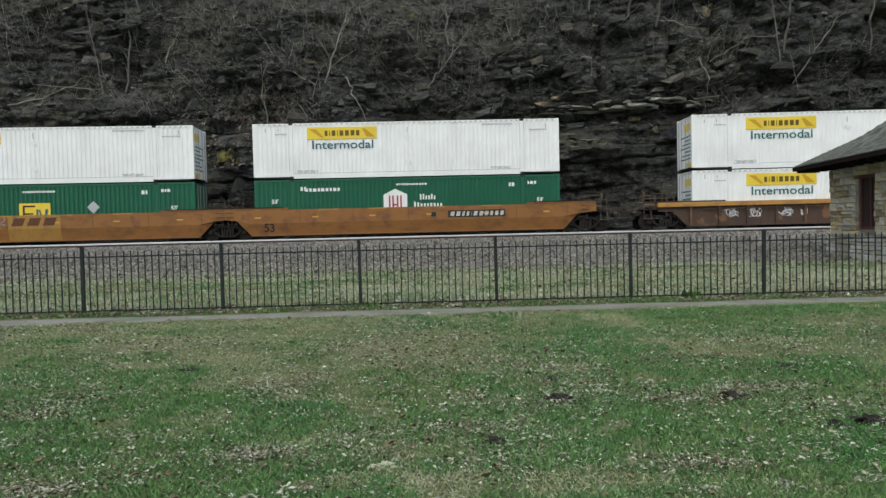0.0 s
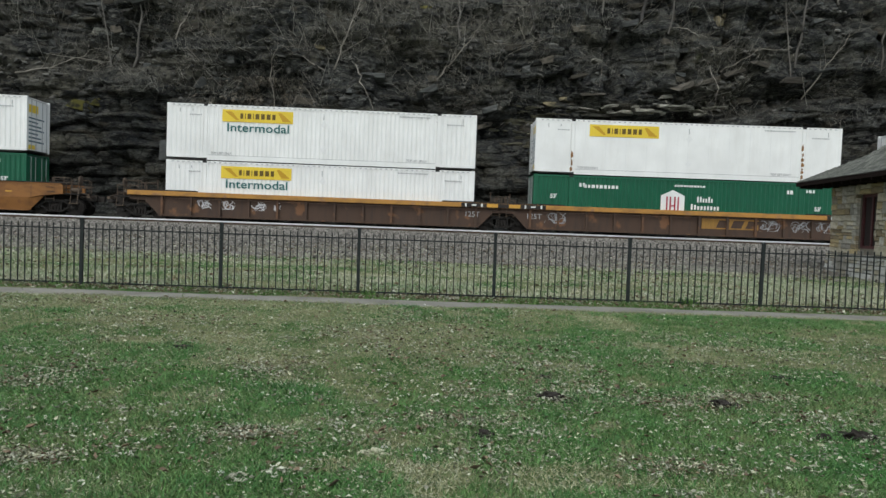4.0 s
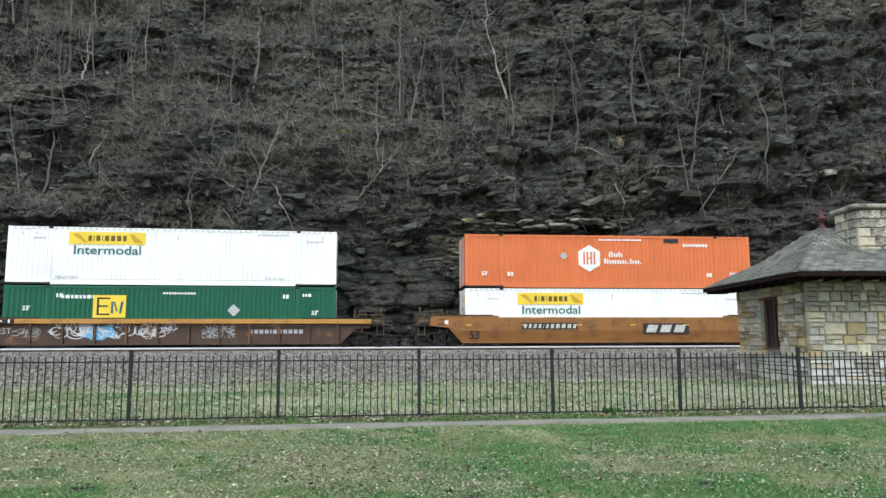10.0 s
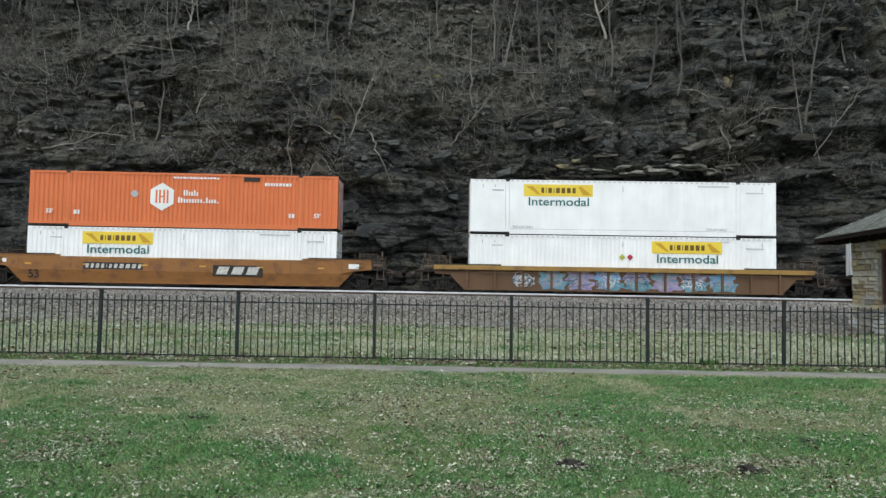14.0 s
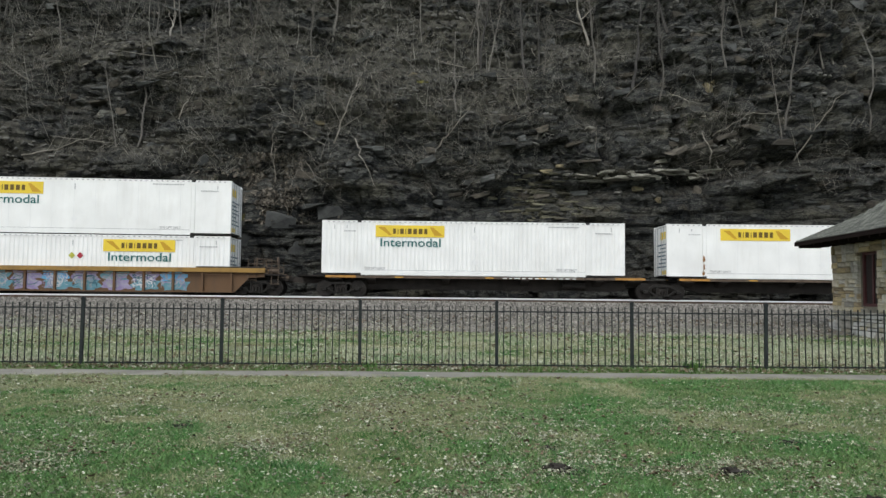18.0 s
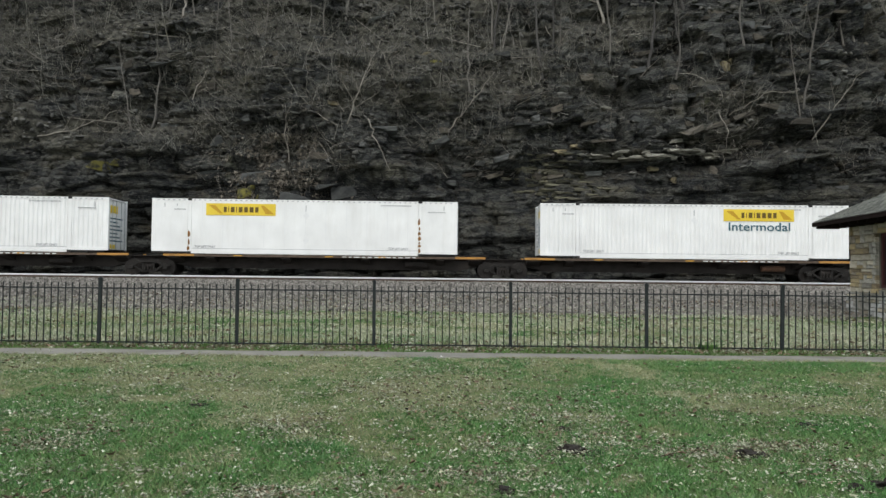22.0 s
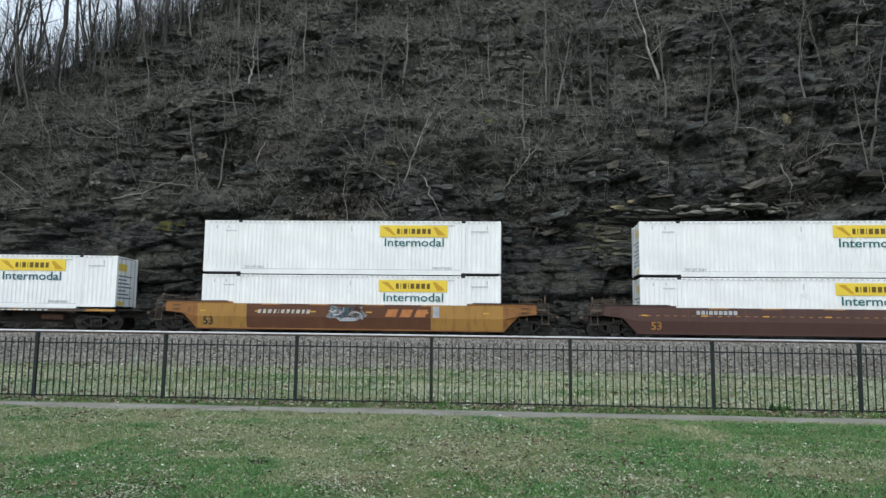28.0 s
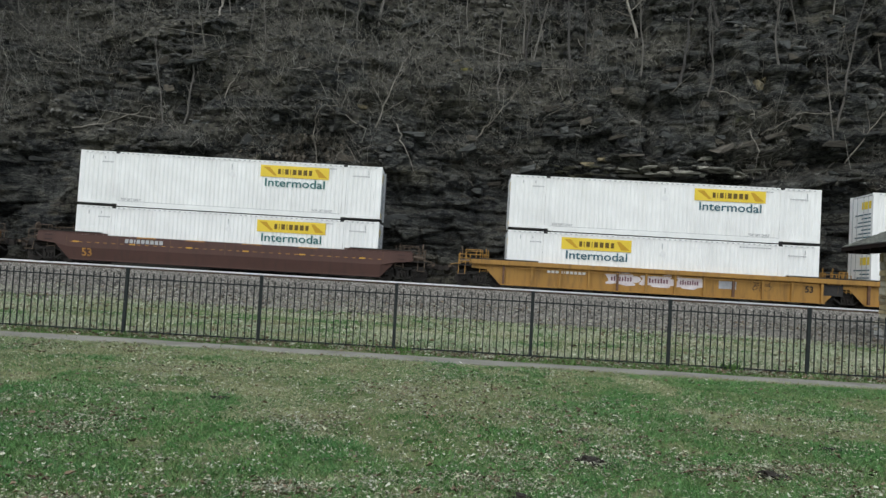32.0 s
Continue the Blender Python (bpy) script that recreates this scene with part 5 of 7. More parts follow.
# ---------------------------------------------------------------- fence
def build_fence():
    e = tagged(new("fence"), "dark green-black steel picket fence along the footpath", "fence")
    e.location = (*fence_at(0), 0)
    e.rotation_euler = (0, 0, FENCE_YAW)
    span, first, n = 2.42, -6, 12
    post = boxes((-0.027, 0.027, -0.027, 0.027, -0.1, 1.175), (-0.034, 0.034, -0.034, 0.034, 1.175, 1.19))
    slab(post, [(-0.03, 1.19), (0.03, 1.19), (0.012, 1.215), (-0.012, 1.215)], -0.03, 0.03)
    pm = bpy.data.meshes.new("post")
    post.to_mesh(pm)
    pm.materials.append(FENCE_PAINT)
    pk = boxes((-0.0085, 0.0085, -0.0085, 0.0085, 0.05, 1.115))
    km = bpy.data.meshes.new("picket")
    pk.to_mesh(km)
    km.materials.append(FENCE_PAINT)
    rl = boxes((-span / 2 + 0.029, span / 2 - 0.029, -0.012, 0.012, -0.011, 0.011))
    rm = bpy.data.meshes.new("rail")
    rl.to_mesh(rm)
    rm.materials.append(FENCE_PAINT)
    for k in range(n + 1):
        x = (first + k) * span
        z = float(ground_z(*fence_at(x)))
        piece("post", pm, e, pose(x, 0, z, random.uniform(-0.6, 0.6), random.uniform(-0.5, 0.5), 0))
        if k < n:
            for h in (0.075, 1.02):
                piece("rail", rm, e, pose(x + span / 2, 0, h + z))
            for i in range(19):
                piece("picket", km, e, pose(x + 0.121 * (i + 1), 0.0, z + random.uniform(-0.004, 0.004), 0, random.uniform(-0.3, 0.3), 0))


build_fence()

# ---------------------------------------------------------------- stone hut
STONES = [mat("pale sandstone", (0.5, 0.46, 0.365), (0.31, 0.275, 0.2), scale=2.5, rough=0.9, bump=0.7, grain=22, object_var=0.3), mat("grey stone", (0.43, 0.41, 0.36), (0.25, 0.238, 0.2), scale=2.5, rough=0.9, bump=0.7, grain=22, object_var=0.3), mat("ochre stone", (0.46, 0.37, 0.21), (0.32, 0.26, 0.15), scale=2.5, rough=0.9, bump=0.7, grain=22, object_var=0.25), mat("whitish foundation stone", (0.56, 0.555, 0.53), (0.36, 0.355, 0.33), scale=2.5, rough=0.9, bump=0.7, grain=22, object_var=0.2), mat("brown sandstone", (0.33, 0.265, 0.165), (0.2, 0.165, 0.11), scale=2.5, rough=0.9, bump=0.7, grain=22, object_var=0.3), mat("stained chimney stone", (0.4, 0.38, 0.32), (0.12, 0.115, 0.1), scale=3.2, rough=0.95, bump=0.9, grain=16, contrast=0.16, object_var=0.35)]
MORTAR = mat("mortar", (0.2, 0.183, 0.148), (0.12, 0.11, 0.09), scale=6, rough=0.95, bump=0.4)
SLATE = mat("roof slate", (0.15, 0.155, 0.132), (0.034, 0.037, 0.032), scale=2.6, rough=0.7, bump=0.6, grain=14, contrast=0.14, object_var=0.5)
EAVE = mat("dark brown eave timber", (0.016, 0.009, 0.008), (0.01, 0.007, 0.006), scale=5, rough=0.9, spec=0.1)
MAROON = mat("maroon painted timber", (0.085, 0.028, 0.03), (0.055, 0.02, 0.022), scale=4, rough=0.6)
FINIAL = mat("red painted finial", (0.1, 0.03, 0.03), (0.06, 0.022, 0.022), scale=6, rough=0.6)
DARK_BOARD = mat("dark boarding", (0.022, 0.017, 0.016), (0.032, 0.024, 0.022), scale=4, rough=0.8)


def ashlar(rng, x0, x1, z0, z1, holes=()):
    """Random rubble ashlar, as rectangles (x, z, width, height): courses split into stones of one or two rows, openings left free."""
    out, z = [], z0
    while z < z1 - 0.05:
        h = min(rng.choice((0.2, 0.26, 0.3, 0.36)), z1 - z)
        if z1 - z - h < 0.14:
            h = z1 - z
        x = x0
        while x < x1 - 0.02:
            w = min(rng.uniform(0.24, 0.66), x1 - x)
            if x1 - x - w < 0.14:
                w = x1 - x
            k = rng.uniform(0.36, 0.64)
            style = rng.random()
            if style < 0.3:
                cells = [(x, z, w, h)]
            elif style < 0.72:
                m = rng.uniform(0.35, 0.65)
                cells = [(x, z, w * m, h * k), (x + w * m, z, w * (1 - m), h * k), (x, z + h * k, w, h * (1 - k))] if w > 0.4 and rng.random() < 0.5 else [(x, z, w, h * k), (x, z + h * k, w, h * (1 - k))]
            else:
                m = rng.uniform(0.3, 0.7)
                cells = [(x, z, w * m, h), (x + w * m, z, w * (1 - m), h * k), (x + w * m, z + h * k, w * (1 - m), h * (1 - k))] if w > 0.4 else [(x, z, w, h)]
            for a, zz, ww, hh in cells:
                b, top = a + ww, zz + hh
                for hx0, hx1, hz0, hz1 in holes:
                    if top > hz0 + 0.04 and zz < hz1 - 0.04 and a < hx1 and b > hx0:
                        if a < hx0 - 0.06:
                            b = hx0
                        elif b > hx1 + 0.06:
                            a = hx1
                        else:
                            a = b
                if b - a > 0.06:
                    out.append((a, zz, b - a, hh))
            x += w
        z += h
    return out


def build_hut():
    rng = random.Random(12)
    W = 4.0
    base = pose(12.77, 19.4, 0.08, 0, 0, -6.7)
    e = tagged(new("hut"), "small square hut of pale sandstone blocks with a slate roof", "hut")
    e.matrix_basis = base @ pose(0, -0.38, 0) @ Matrix.Diagonal((1, 1.17, 1, 1))
    block = []
    for mt in STONES:
        # a rough-hewn face, its middle proud and its edges chipped
        bm = bmesh.new()
        k = random.Random(len(block))
        rings = [[bm.verts.new((x * w, y, z * w)) for x, z in ((-0.5, -0.5), (0, -0.5), (0.5, -0.5), (0.5, 0.5), (0.05, 0.5), (-0.5, 0.5))] for y, w in ((0.5, 1), (-0.3, 1), (-0.46, 0.93), (-0.54, 0.72))]
        for r in rings[1:]:
            for v in r:
                v.co += Vector([k.uniform(-0.028, 0.028) for _ in range(3)])
        for a, b in zip(rings, rings[1:]):
            for i in range(6):
                bm.faces.new((a[i], a[(i + 1) % 6], b[(i + 1) % 6], b[i]))
        bm.faces.new(rings[-1])
        bmesh.ops.recalc_face_normals(bm, faces=bm.faces[:])
        me = bpy.data.meshes.new("stone_block")
        bm.to_mesh(me)
        bm.free()
        me.materials.append(mt)
        block.append(me)
    hole = (1.42, 2.44, 0.93, 2.6)
    # mortar cores; the side wall (x = 0) has the opening
    front = part("front_wall", boxes((0.05, W - 0.05, 0.05, 0.4, -0.2, 3.2)), MORTAR, e, "irregular pale sandstone blocks with recessed joints")
    side = part("side_wall", boxes((0.05, 0.4, 0.401, hole[0], -0.2, 3.2), (0.05, 0.4, hole[1], W - 0.401, -0.2, 3.2), (0.05, 0.4, hole[0] + 0.001, hole[1] - 0.001, -0.2, hole[2]), (0.05, 0.4, hole[0] + 0.001, hole[1] - 0.001, hole[3], 3.2)), MORTAR, e, "irregular pale sandstone blocks with recessed joints")
    part("back_wall", boxes((0.05, W - 0.05, W - 0.4, W, -0.2, 3.2)), STONES[0], e)
    part("far_wall", boxes((W - 0.4, W - 0.05, 0.401, W - 0.401, -0.2, 3.2)), STONES[0], e)

    def lay(wall, rects, where, kinds=(0, 0, 0, 1, 1, 2), joint=0.011):
        for x, z, w, h in rects:
            d = 0.16 + rng.uniform(-0.018, 0.018)
            p = where(x + w / 2, d / 2, z + h / 2)
            piece("stone_block", block[rng.choice(kinds)], wall, p @ Matrix.Diagonal((w - joint, d, h - joint, 1)))

    lay(front, ashlar(rng, 0.0, W, 0.75, 3.1), lambda a, d, z: pose(a, 0.1 - d, z))
    lay(front, ashlar(rng, -0.07, W + 0.07, -0.3, 0.685), lambda a, d, z: pose(a, 0.02 - d, z), (3, 3, 3, 0, 1), 0.028)
    lay(side, ashlar(rng, 0.17, W, 0.75, 3.1, [hole]), lambda a, d, z: pose(0.1 - d, a, z, 0, 0, -90), (0, 0, 1, 1, 4, 4, 2))
    lay(side, ashlar(rng, 0.10, W + 0.07, -0.3, 0.685), lambda a, d, z: pose(0.02 - d, a, z, 0, 0, -90), (3, 3, 3, 0, 1), 0.028)
    for nm, rw in (("ledge", (-0.13, W + 0.13, -0.15, 0.05, 0.69, 0.745)), ("ledge", (-0.13, 0.05, 0.052, W + 0.1, 0.69, 0.745))):
        part(nm, boxes(rw, bevel=0.02), STONES[1], e, "projecting stone ledge")
    # opening with its maroon frame and dark boarding
    y0, y1, z0, z1 = hole
    win = part("window", boxes((0.16, 0.2, y0 + 0.1, y1 - 0.1, z0 + 0.09, z1 - 0.09)), DARK_BOARD, e, "dark boarded-up opening")
    part("frame", boxes((0.1, 0.24, y0 + 0.002, y0 + 0.1, z0, z1), (0.1, 0.24, y1 - 0.1, y1 - 0.002, z0, z1), (0.1, 0.24, y0 + 0.101, y1 - 0.101, z0, z0 + 0.09), (0.1, 0.24, y0 + 0.101, y1 - 0.101, z1 - 0.09, z1)), MAROON, win, "maroon painted frame")
    part("mullion", boxes((0.12, 0.158, (y0 + y1) / 2 - 0.04, (y0 + y1) / 2 + 0.04, z0 + 0.091, z1 - 0.091)), MAROON, win)
    part("lintel", boxes((0.0, 0.12, y0 - 0.15, y1 + 0.15, z1 + 0.002, z1 + 0.2), bevel=0.015), STONES[0], e)
    # roof: four bell-cast faces, slates laid in courses
    o, ez, az = 0.86, 3.08, 4.74
    c = W / 2
    fore = 1 + 0.3 / (c + o)  # the front eave reaches further out
    prof = [(c + o, ez), (c * 0.8 + o * 0.8, ez + 0.3), (c * 0.45 + o * 0.5, ez + 0.8), (0.22, az)]

    def at(h):
        """Half-width and height at h of the way up the roof."""
        k = h * 3
        i = min(int(k), 2)
        a, b = prof[i], prof[i + 1]
        return a[0] + (b[0] - a[0]) * (k - i), a[1] + (b[1] - a[1]) * (k - i)

    bm = bmesh.new()
    rings = []
    for r, z in [(p[0], p[1]) for p in prof] + [(0.05, az + 0.03)]:
        rings.append([bm.verts.new((c + sx * r - 0.14 * (z - ez) / (az - ez), c + sy * r * (fore if sy < 0 else 1), z)) for sx, sy in ((-1, -1), (1, -1), (1, 1), (-1, 1))])
    for a, b in zip(rings, rings[1:]):
        for i in range(4):
            bm.faces.new((a[i], a[(i + 1) % 4], b[(i + 1) % 4], b[i]))
    bm.faces.new(rings[-1])
    roof = part("roof", bm, SLATE, e, "weathered grey-green slate, flared at the eaves")
    bm = bmesh.new()
    r = c + o
    for sx0, sx1, sy0, sy1 in ((-r, r, -r * fore, -r * fore + 0.06), (-r, r, r - 0.06, r), (-r, -r + 0.06, -r * fore + 0.061, r - 0.061), (r - 0.06, r, -r * fore + 0.061, r - 0.061)):
        box(bm, c + sx0, c + sx1, c + sy0, c + sy1, ez - 0.13, ez - 0.004)
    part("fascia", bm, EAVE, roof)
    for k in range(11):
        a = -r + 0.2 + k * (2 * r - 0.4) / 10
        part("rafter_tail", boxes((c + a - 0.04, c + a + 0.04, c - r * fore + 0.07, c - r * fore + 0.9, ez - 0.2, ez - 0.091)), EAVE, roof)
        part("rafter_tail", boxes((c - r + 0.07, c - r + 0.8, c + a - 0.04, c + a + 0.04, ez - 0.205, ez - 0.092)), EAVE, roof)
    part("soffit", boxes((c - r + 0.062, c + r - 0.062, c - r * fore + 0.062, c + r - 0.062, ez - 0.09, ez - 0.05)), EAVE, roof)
    bm = boxes((-0.5, 0.5, -0.5, 0.5, -0.5, 0.5))
    sm = bpy.data.meshes.new("slate")
    bm.to_mesh(sm)
    sm.materials.append(SLATE)
    rows = 18
    for face in (0, 3):
        turn = pose(c, c, 0, 0, 0, 0 if face == 0 else -90)
        for k in range(rows):
            (r0, za), (r1, zb) = at(k / rows), at(min(1, (k + 1.15) / rows))
            far = fore if face == 0 else 1
            slope = math.degrees(math.atan2(zb - za, (r0 - r1) * far))
            ln = math.hypot(zb - za, (r0 - r1) * far)
            n = max(1, round(2 * r0 / 0.3))
            w = 2 * (r0 - 0.02) / n
            for i in range(n):
                x = -r0 + 0.02 + w * (i + 0.5)
                lim = (r0 + r1) / 2
                x = max(-lim + w * 0.25, min(lim - w * 0.25, x))
                piece("slate", sm, roof, pose(-0.14 * ((za + zb) / 2 - ez) / (az - ez), 0, 0) @ turn @ pose(x, -(r0 + r1) / 2 * far, (za + zb) / 2 + 0.016, slope, 0, random.uniform(-0.8, 0.8)) @ pose(0, 0, 0, 2.2, 0, 0) @ Matrix.Diagonal((w - 0.01, ln, 0.012, 1)))
    # finial
    bm = bmesh.new()
    last = None
    for r, z in ((0.16, az - 0.02), (0.13, az + 0.1), (0.07, az + 0.14), (0.06, az + 0.3), (0.15, az + 0.34), (0.16, az + 0.42), (0.07, az + 0.48), (0.05, az + 0.6), (0.0, az + 0.72)):
        ring = [bm.verts.new((c - 0.14 + 0.85 * max(r, 0.004) * math.cos(i * math.pi / 6), c + max(r, 0.004) * math.sin(i * math.pi / 6), z)) for i in range(12)]
        if last:
            for i in range(12):
                bm.faces.new((last[i], last[(i + 1) % 12], ring[(i + 1) % 12], ring[i]))
        last = ring
    part("finial", bm, FINIAL, e, "dark red turned roof finial", True)
    # chimney
    ch = part("chimney", boxes((2.06, 3.02, 0.62, 1.54, 2.6, 5.12)), MORTAR, e, "rough pale stone chimney")
    z = 3.45
    k = 0
    while z < 5.0:
        h = 0.278
        for side_, (cx_, cy_, ln_, rot) in enumerate(((2.54, 0.62, 1.02, 0), (2.06, 1.08, 0.98, -90), (3.02, 1.08, 0.98, 90), (2.54, 1.54, 1.02, 180))):
            n = 2 + (k + side_) % 2
            cut = sorted([0, 1] + [(i + 1) / n + rng.uniform(-0.06, 0.06) for i in range(n - 1)])
            for a, b in zip(cut, cut[1:]):
                m = pose(cx_, cy_, z + h / 2, 0, 0, rot) @ pose((a + b - 1) / 2 * ln_, 0.0, 0)
                piece("stone_block", block[rng.choice((5, 5, 5, 0))], ch, m @ Matrix.Diagonal(((b - a) * ln_ - 0.012, 0.14 + rng.uniform(-0.02, 0.02), h - 0.014, 1)))
        z += h
        k += 1
    part("cap", boxes((1.9, 3.18, 0.46, 1.7, 5.125, 5.29), bevel=0.05), STONES[5], ch, "projecting rough stone cap")


build_hut()

# ---------------------------------------------------------------- the freight train
WHITE = streaked("white container paint", (0.84, 0.85, 0.843), (0.53, 0.51, 0.47), 0.25, 0.45, rust=None)
GREEN = streaked("dark green container paint", (0.012, 0.108, 0.057), (0.026, 0.088, 0.056), 0.45, 0.45)
ORANGE = streaked("orange container paint", (0.64, 0.175, 0.06), (0.5, 0.135, 0.052), 0.5, 0.5)
SIGN_YELLOW = mat("yellow sign", (0.76, 0.565, 0.055), (0.66, 0.48, 0.045), scale=1, rough=0.5, bump=0.02)
SIGN_DARK = mat("dark olive brown print", (0.13, 0.085, 0.015), (0.11, 0.07, 0.012), rough=0.5, bump=0)
SIGN_MID = mat("amber print", (0.5, 0.29, 0.02), (0.46, 0.27, 0.02), rough=0.5, bump=0)
TEAL = mat("dark teal lettering", (0.02, 0.12, 0.12), (0.025, 0.13, 0.13), rough=0.5, bump=0)
BLUE_LETTER = mat("dark blue-grey lettering", (0.03, 0.1, 0.135), (0.035, 0.105, 0.14), rough=0.5, bump=0)
PANEL_GREY = mat("greyed white paint", (0.77, 0.78, 0.78), (0.7, 0.71, 0.71), scale=3, rough=0.5, bump=0)
PRINT_GREY = mat("faint grey print", (0.42, 0.43, 0.44), (0.35, 0.36, 0.37), rough=0.5, bump=0)
PRINT_WHITE = mat("white print", (0.76, 0.77, 0.76), (0.66, 0.67, 0.66), rough=0.5, bump=0)
MARK_WHITE = mat("worn white stencil", (0.6, 0.6, 0.56), (0.3, 0.28, 0.25), scale=6, rough=0.6, bump=0)
RUSTY = mat("rusty brown steel", (0.12, 0.092, 0.068), (0.055, 0.04, 0.032), scale=3, rough=0.9, bump=0.2)
GREEN_PLACARD = mat("yellow-green placard", (0.42, 0.42, 0.06), (0.3, 0.32, 0.05), rough=0.5, bump=0)
PRINT_RED = mat("red print", (0.36, 0.03, 0.05), (0.3, 0.03, 0.05), rough=0.5, bump=0)
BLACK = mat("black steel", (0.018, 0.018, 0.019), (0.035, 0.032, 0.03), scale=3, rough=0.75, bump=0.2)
GRIME = mat("grimy dark steel", (0.042, 0.036, 0.032), (0.018, 0.016, 0.015), scale=2, rough=0.9, bump=0.3)
WORN = mat("worn cast steel", (0.022, 0.02, 0.018), (0.012, 0.011, 0.01), scale=3, rough=0.8, bump=0.2)
WHEEL = mat("worn wheel steel", (0.045, 0.04, 0.036), (0.02, 0.018, 0.017), scale=4, rough=0.5, metal=0.6)
OCHRE = streaked("ochre orange car paint", (0.255, 0.115, 0.034), (0.1, 0.047, 0.023), 1.0, 0.6, run=(0.5, 1.6, 1.1), rust=(0.15, 0.065, 0.032))
GOLD = streaked("golden yellow car paint", (0.345, 0.19, 0.046), (0.12, 0.07, 0.032), 0.9, 0.6)
BROWN = streaked("faded red-brown car paint", (0.08, 0.05, 0.036), (0.042, 0.034, 0.03), 0.85, 0.75, rust=(0.2, 0.1, 0.05))
CHORD = streaked("worn yellow-orange chord paint", (0.44, 0.225, 0.055), (0.14, 0.08, 0.045), 1.0, 0.65, run=(0.7, 2, 1.4), rust=(0.24, 0.14, 0.085))
MAROON_CAR = streaked("maroon car paint", (0.086, 0.045, 0.037), (0.052, 0.035, 0.03), 0.8, 0.65)
FADED_ORANGE = mat("faded orange print", (0.46, 0.19, 0.06), (0.34, 0.13, 0.045), scale=4, rough=0.6, bump=0)
DULL_CHORD = streaked("dull golden chord paint", (0.3, 0.18, 0.05), (0.09, 0.06, 0.035), 1.0, 0.7, run=(0.7, 2, 1.4))
SPRAY_WHITE = mat("white spray paint", (0.66, 0.66, 0.68), (0.5, 0.5, 0.53), scale=5, rough=0.5, bump=0)
PALE_PINK = mat("pale pinkish white spray paint", (0.68, 0.64, 0.65), (0.52, 0.46, 0.48), scale=4, rough=0.6, bump=0)
PLUM = mat("dark plum paint", (0.12, 0.05, 0.075), (0.2, 0.1, 0.12), scale=5, rough=0.6, bump=0)
SPRAY_BLUE = mat("blue spray paint", (0.1, 0.3, 0.56), (0.16, 0.42, 0.62), scale=3, rough=0.5, bump=0)
SPRAY_VIOLET = mat("violet spray paint", (0.19, 0.15, 0.31), (0.34, 0.31, 0.43), scale=3, rough=0.5, bump=0)
SPRAY_TEAL = mat("teal spray paint", (0.075, 0.2, 0.25), (0.15, 0.3, 0.36), scale=3, rough=0.5, bump=0)
SPRAY_GREY = mat("grey spray paint", (0.38, 0.39, 0.41), (0.26, 0.27, 0.29), scale=4, rough=0.6, bump=0)
RUST = mat("orange rust", (0.31, 0.155, 0.05), (0.15, 0.082, 0.036), scale=5, rough=0.9, bump=0.2)
REFLECT = mat("amber reflector", (0.6, 0.33, 0.05), (0.5, 0.27, 0.05), rough=0.4, bump=0)

RED_BROWN = streaked("weathered red-brown car paint", (0.1, 0.042, 0.022), (0.16, 0.075, 0.03), 0.5, 0.7, run=(0.7, 1, 0.6))
UMBER = streaked("weathered umber car paint", (0.125, 0.072, 0.038), (0.08, 0.055, 0.036), 0.8, 0.7)
RUST_BROWN = mat("rust-stained brown steel", (0.16, 0.085, 0.05), (0.08, 0.05, 0.036), scale=4, rough=0.9, bump=0.2)

CL, CW, CH = 16.15, 2.59, 2.9  # container length, width, height


def ribbed_sheet(x0, x1, z0, z1, y, depth, pitch, out):
    """A sheet with upright corrugations; out is -1 towards -y."""
    bm = bmesh.new()
    n = max(1, round((x1 - x0) / pitch))
    p = (x1 - x0) / n
    xs = []
    for i in range(n):
        a = x0 + i * p
        xs += [(a, 0), (a + p * 0.30, 0), (a + p * 0.44, 1), (a + p * 0.86, 1)]
    xs.append((x1, 0))
    lo = [bm.verts.new((x, y - out * depth * k, z0)) for x, k in xs]
    hi = [bm.verts.new((x, y - out * depth * k, z1)) for x, k in xs]
    for i in range(len(xs) - 1):
        f = (lo[i], lo[i + 1], hi[i + 1], hi[i])
        bm.faces.new(f if out < 0 else f[::-1])
    return bm


def small_print(e, mtl, rows, y, rng):
    for x0, x1, z0, z1, n in rows:
        bars("small_print", mtl, e, x0, x1, z0, z1, y, [rng.uniform(0.6, 1.3) for _ in range(n)], 0.4)


def yellow_sign(e, cx, y):
    """The yellow name panel, with plain bars for its letters."""
    s = part("sign", boxes((cx - 1.83, cx + 1.83, y, y + 0.02, 2.03, 2.66)), SIGN_YELLOW, e, "yellow name panel with dark brown bars")
    part("band", slab(bmesh.new(), [(cx - 1.7, 2.56), (cx - 1.35, 2.56), (cx - 0.95, 2.12), (cx - 1.1, 2.12)], y - 0.006, y - 0.001), SIGN_MID, s)
    part("band", slab(bmesh.new(), [(cx + 1.05, 2.56), (cx + 1.22, 2.56), (cx + 1.75, 2.12), (cx + 1.3, 2.12)], y - 0.006, y - 0.001), SIGN_MID, s)
    bars("bar", SIGN_DARK, s, cx - 0.9, cx + 0.92, 2.2, 2.48, y - 0.012, [0.55, 0.14, 0.7, 0.14, 0.72, 0.72, 0.74, 0.62], 0.34)


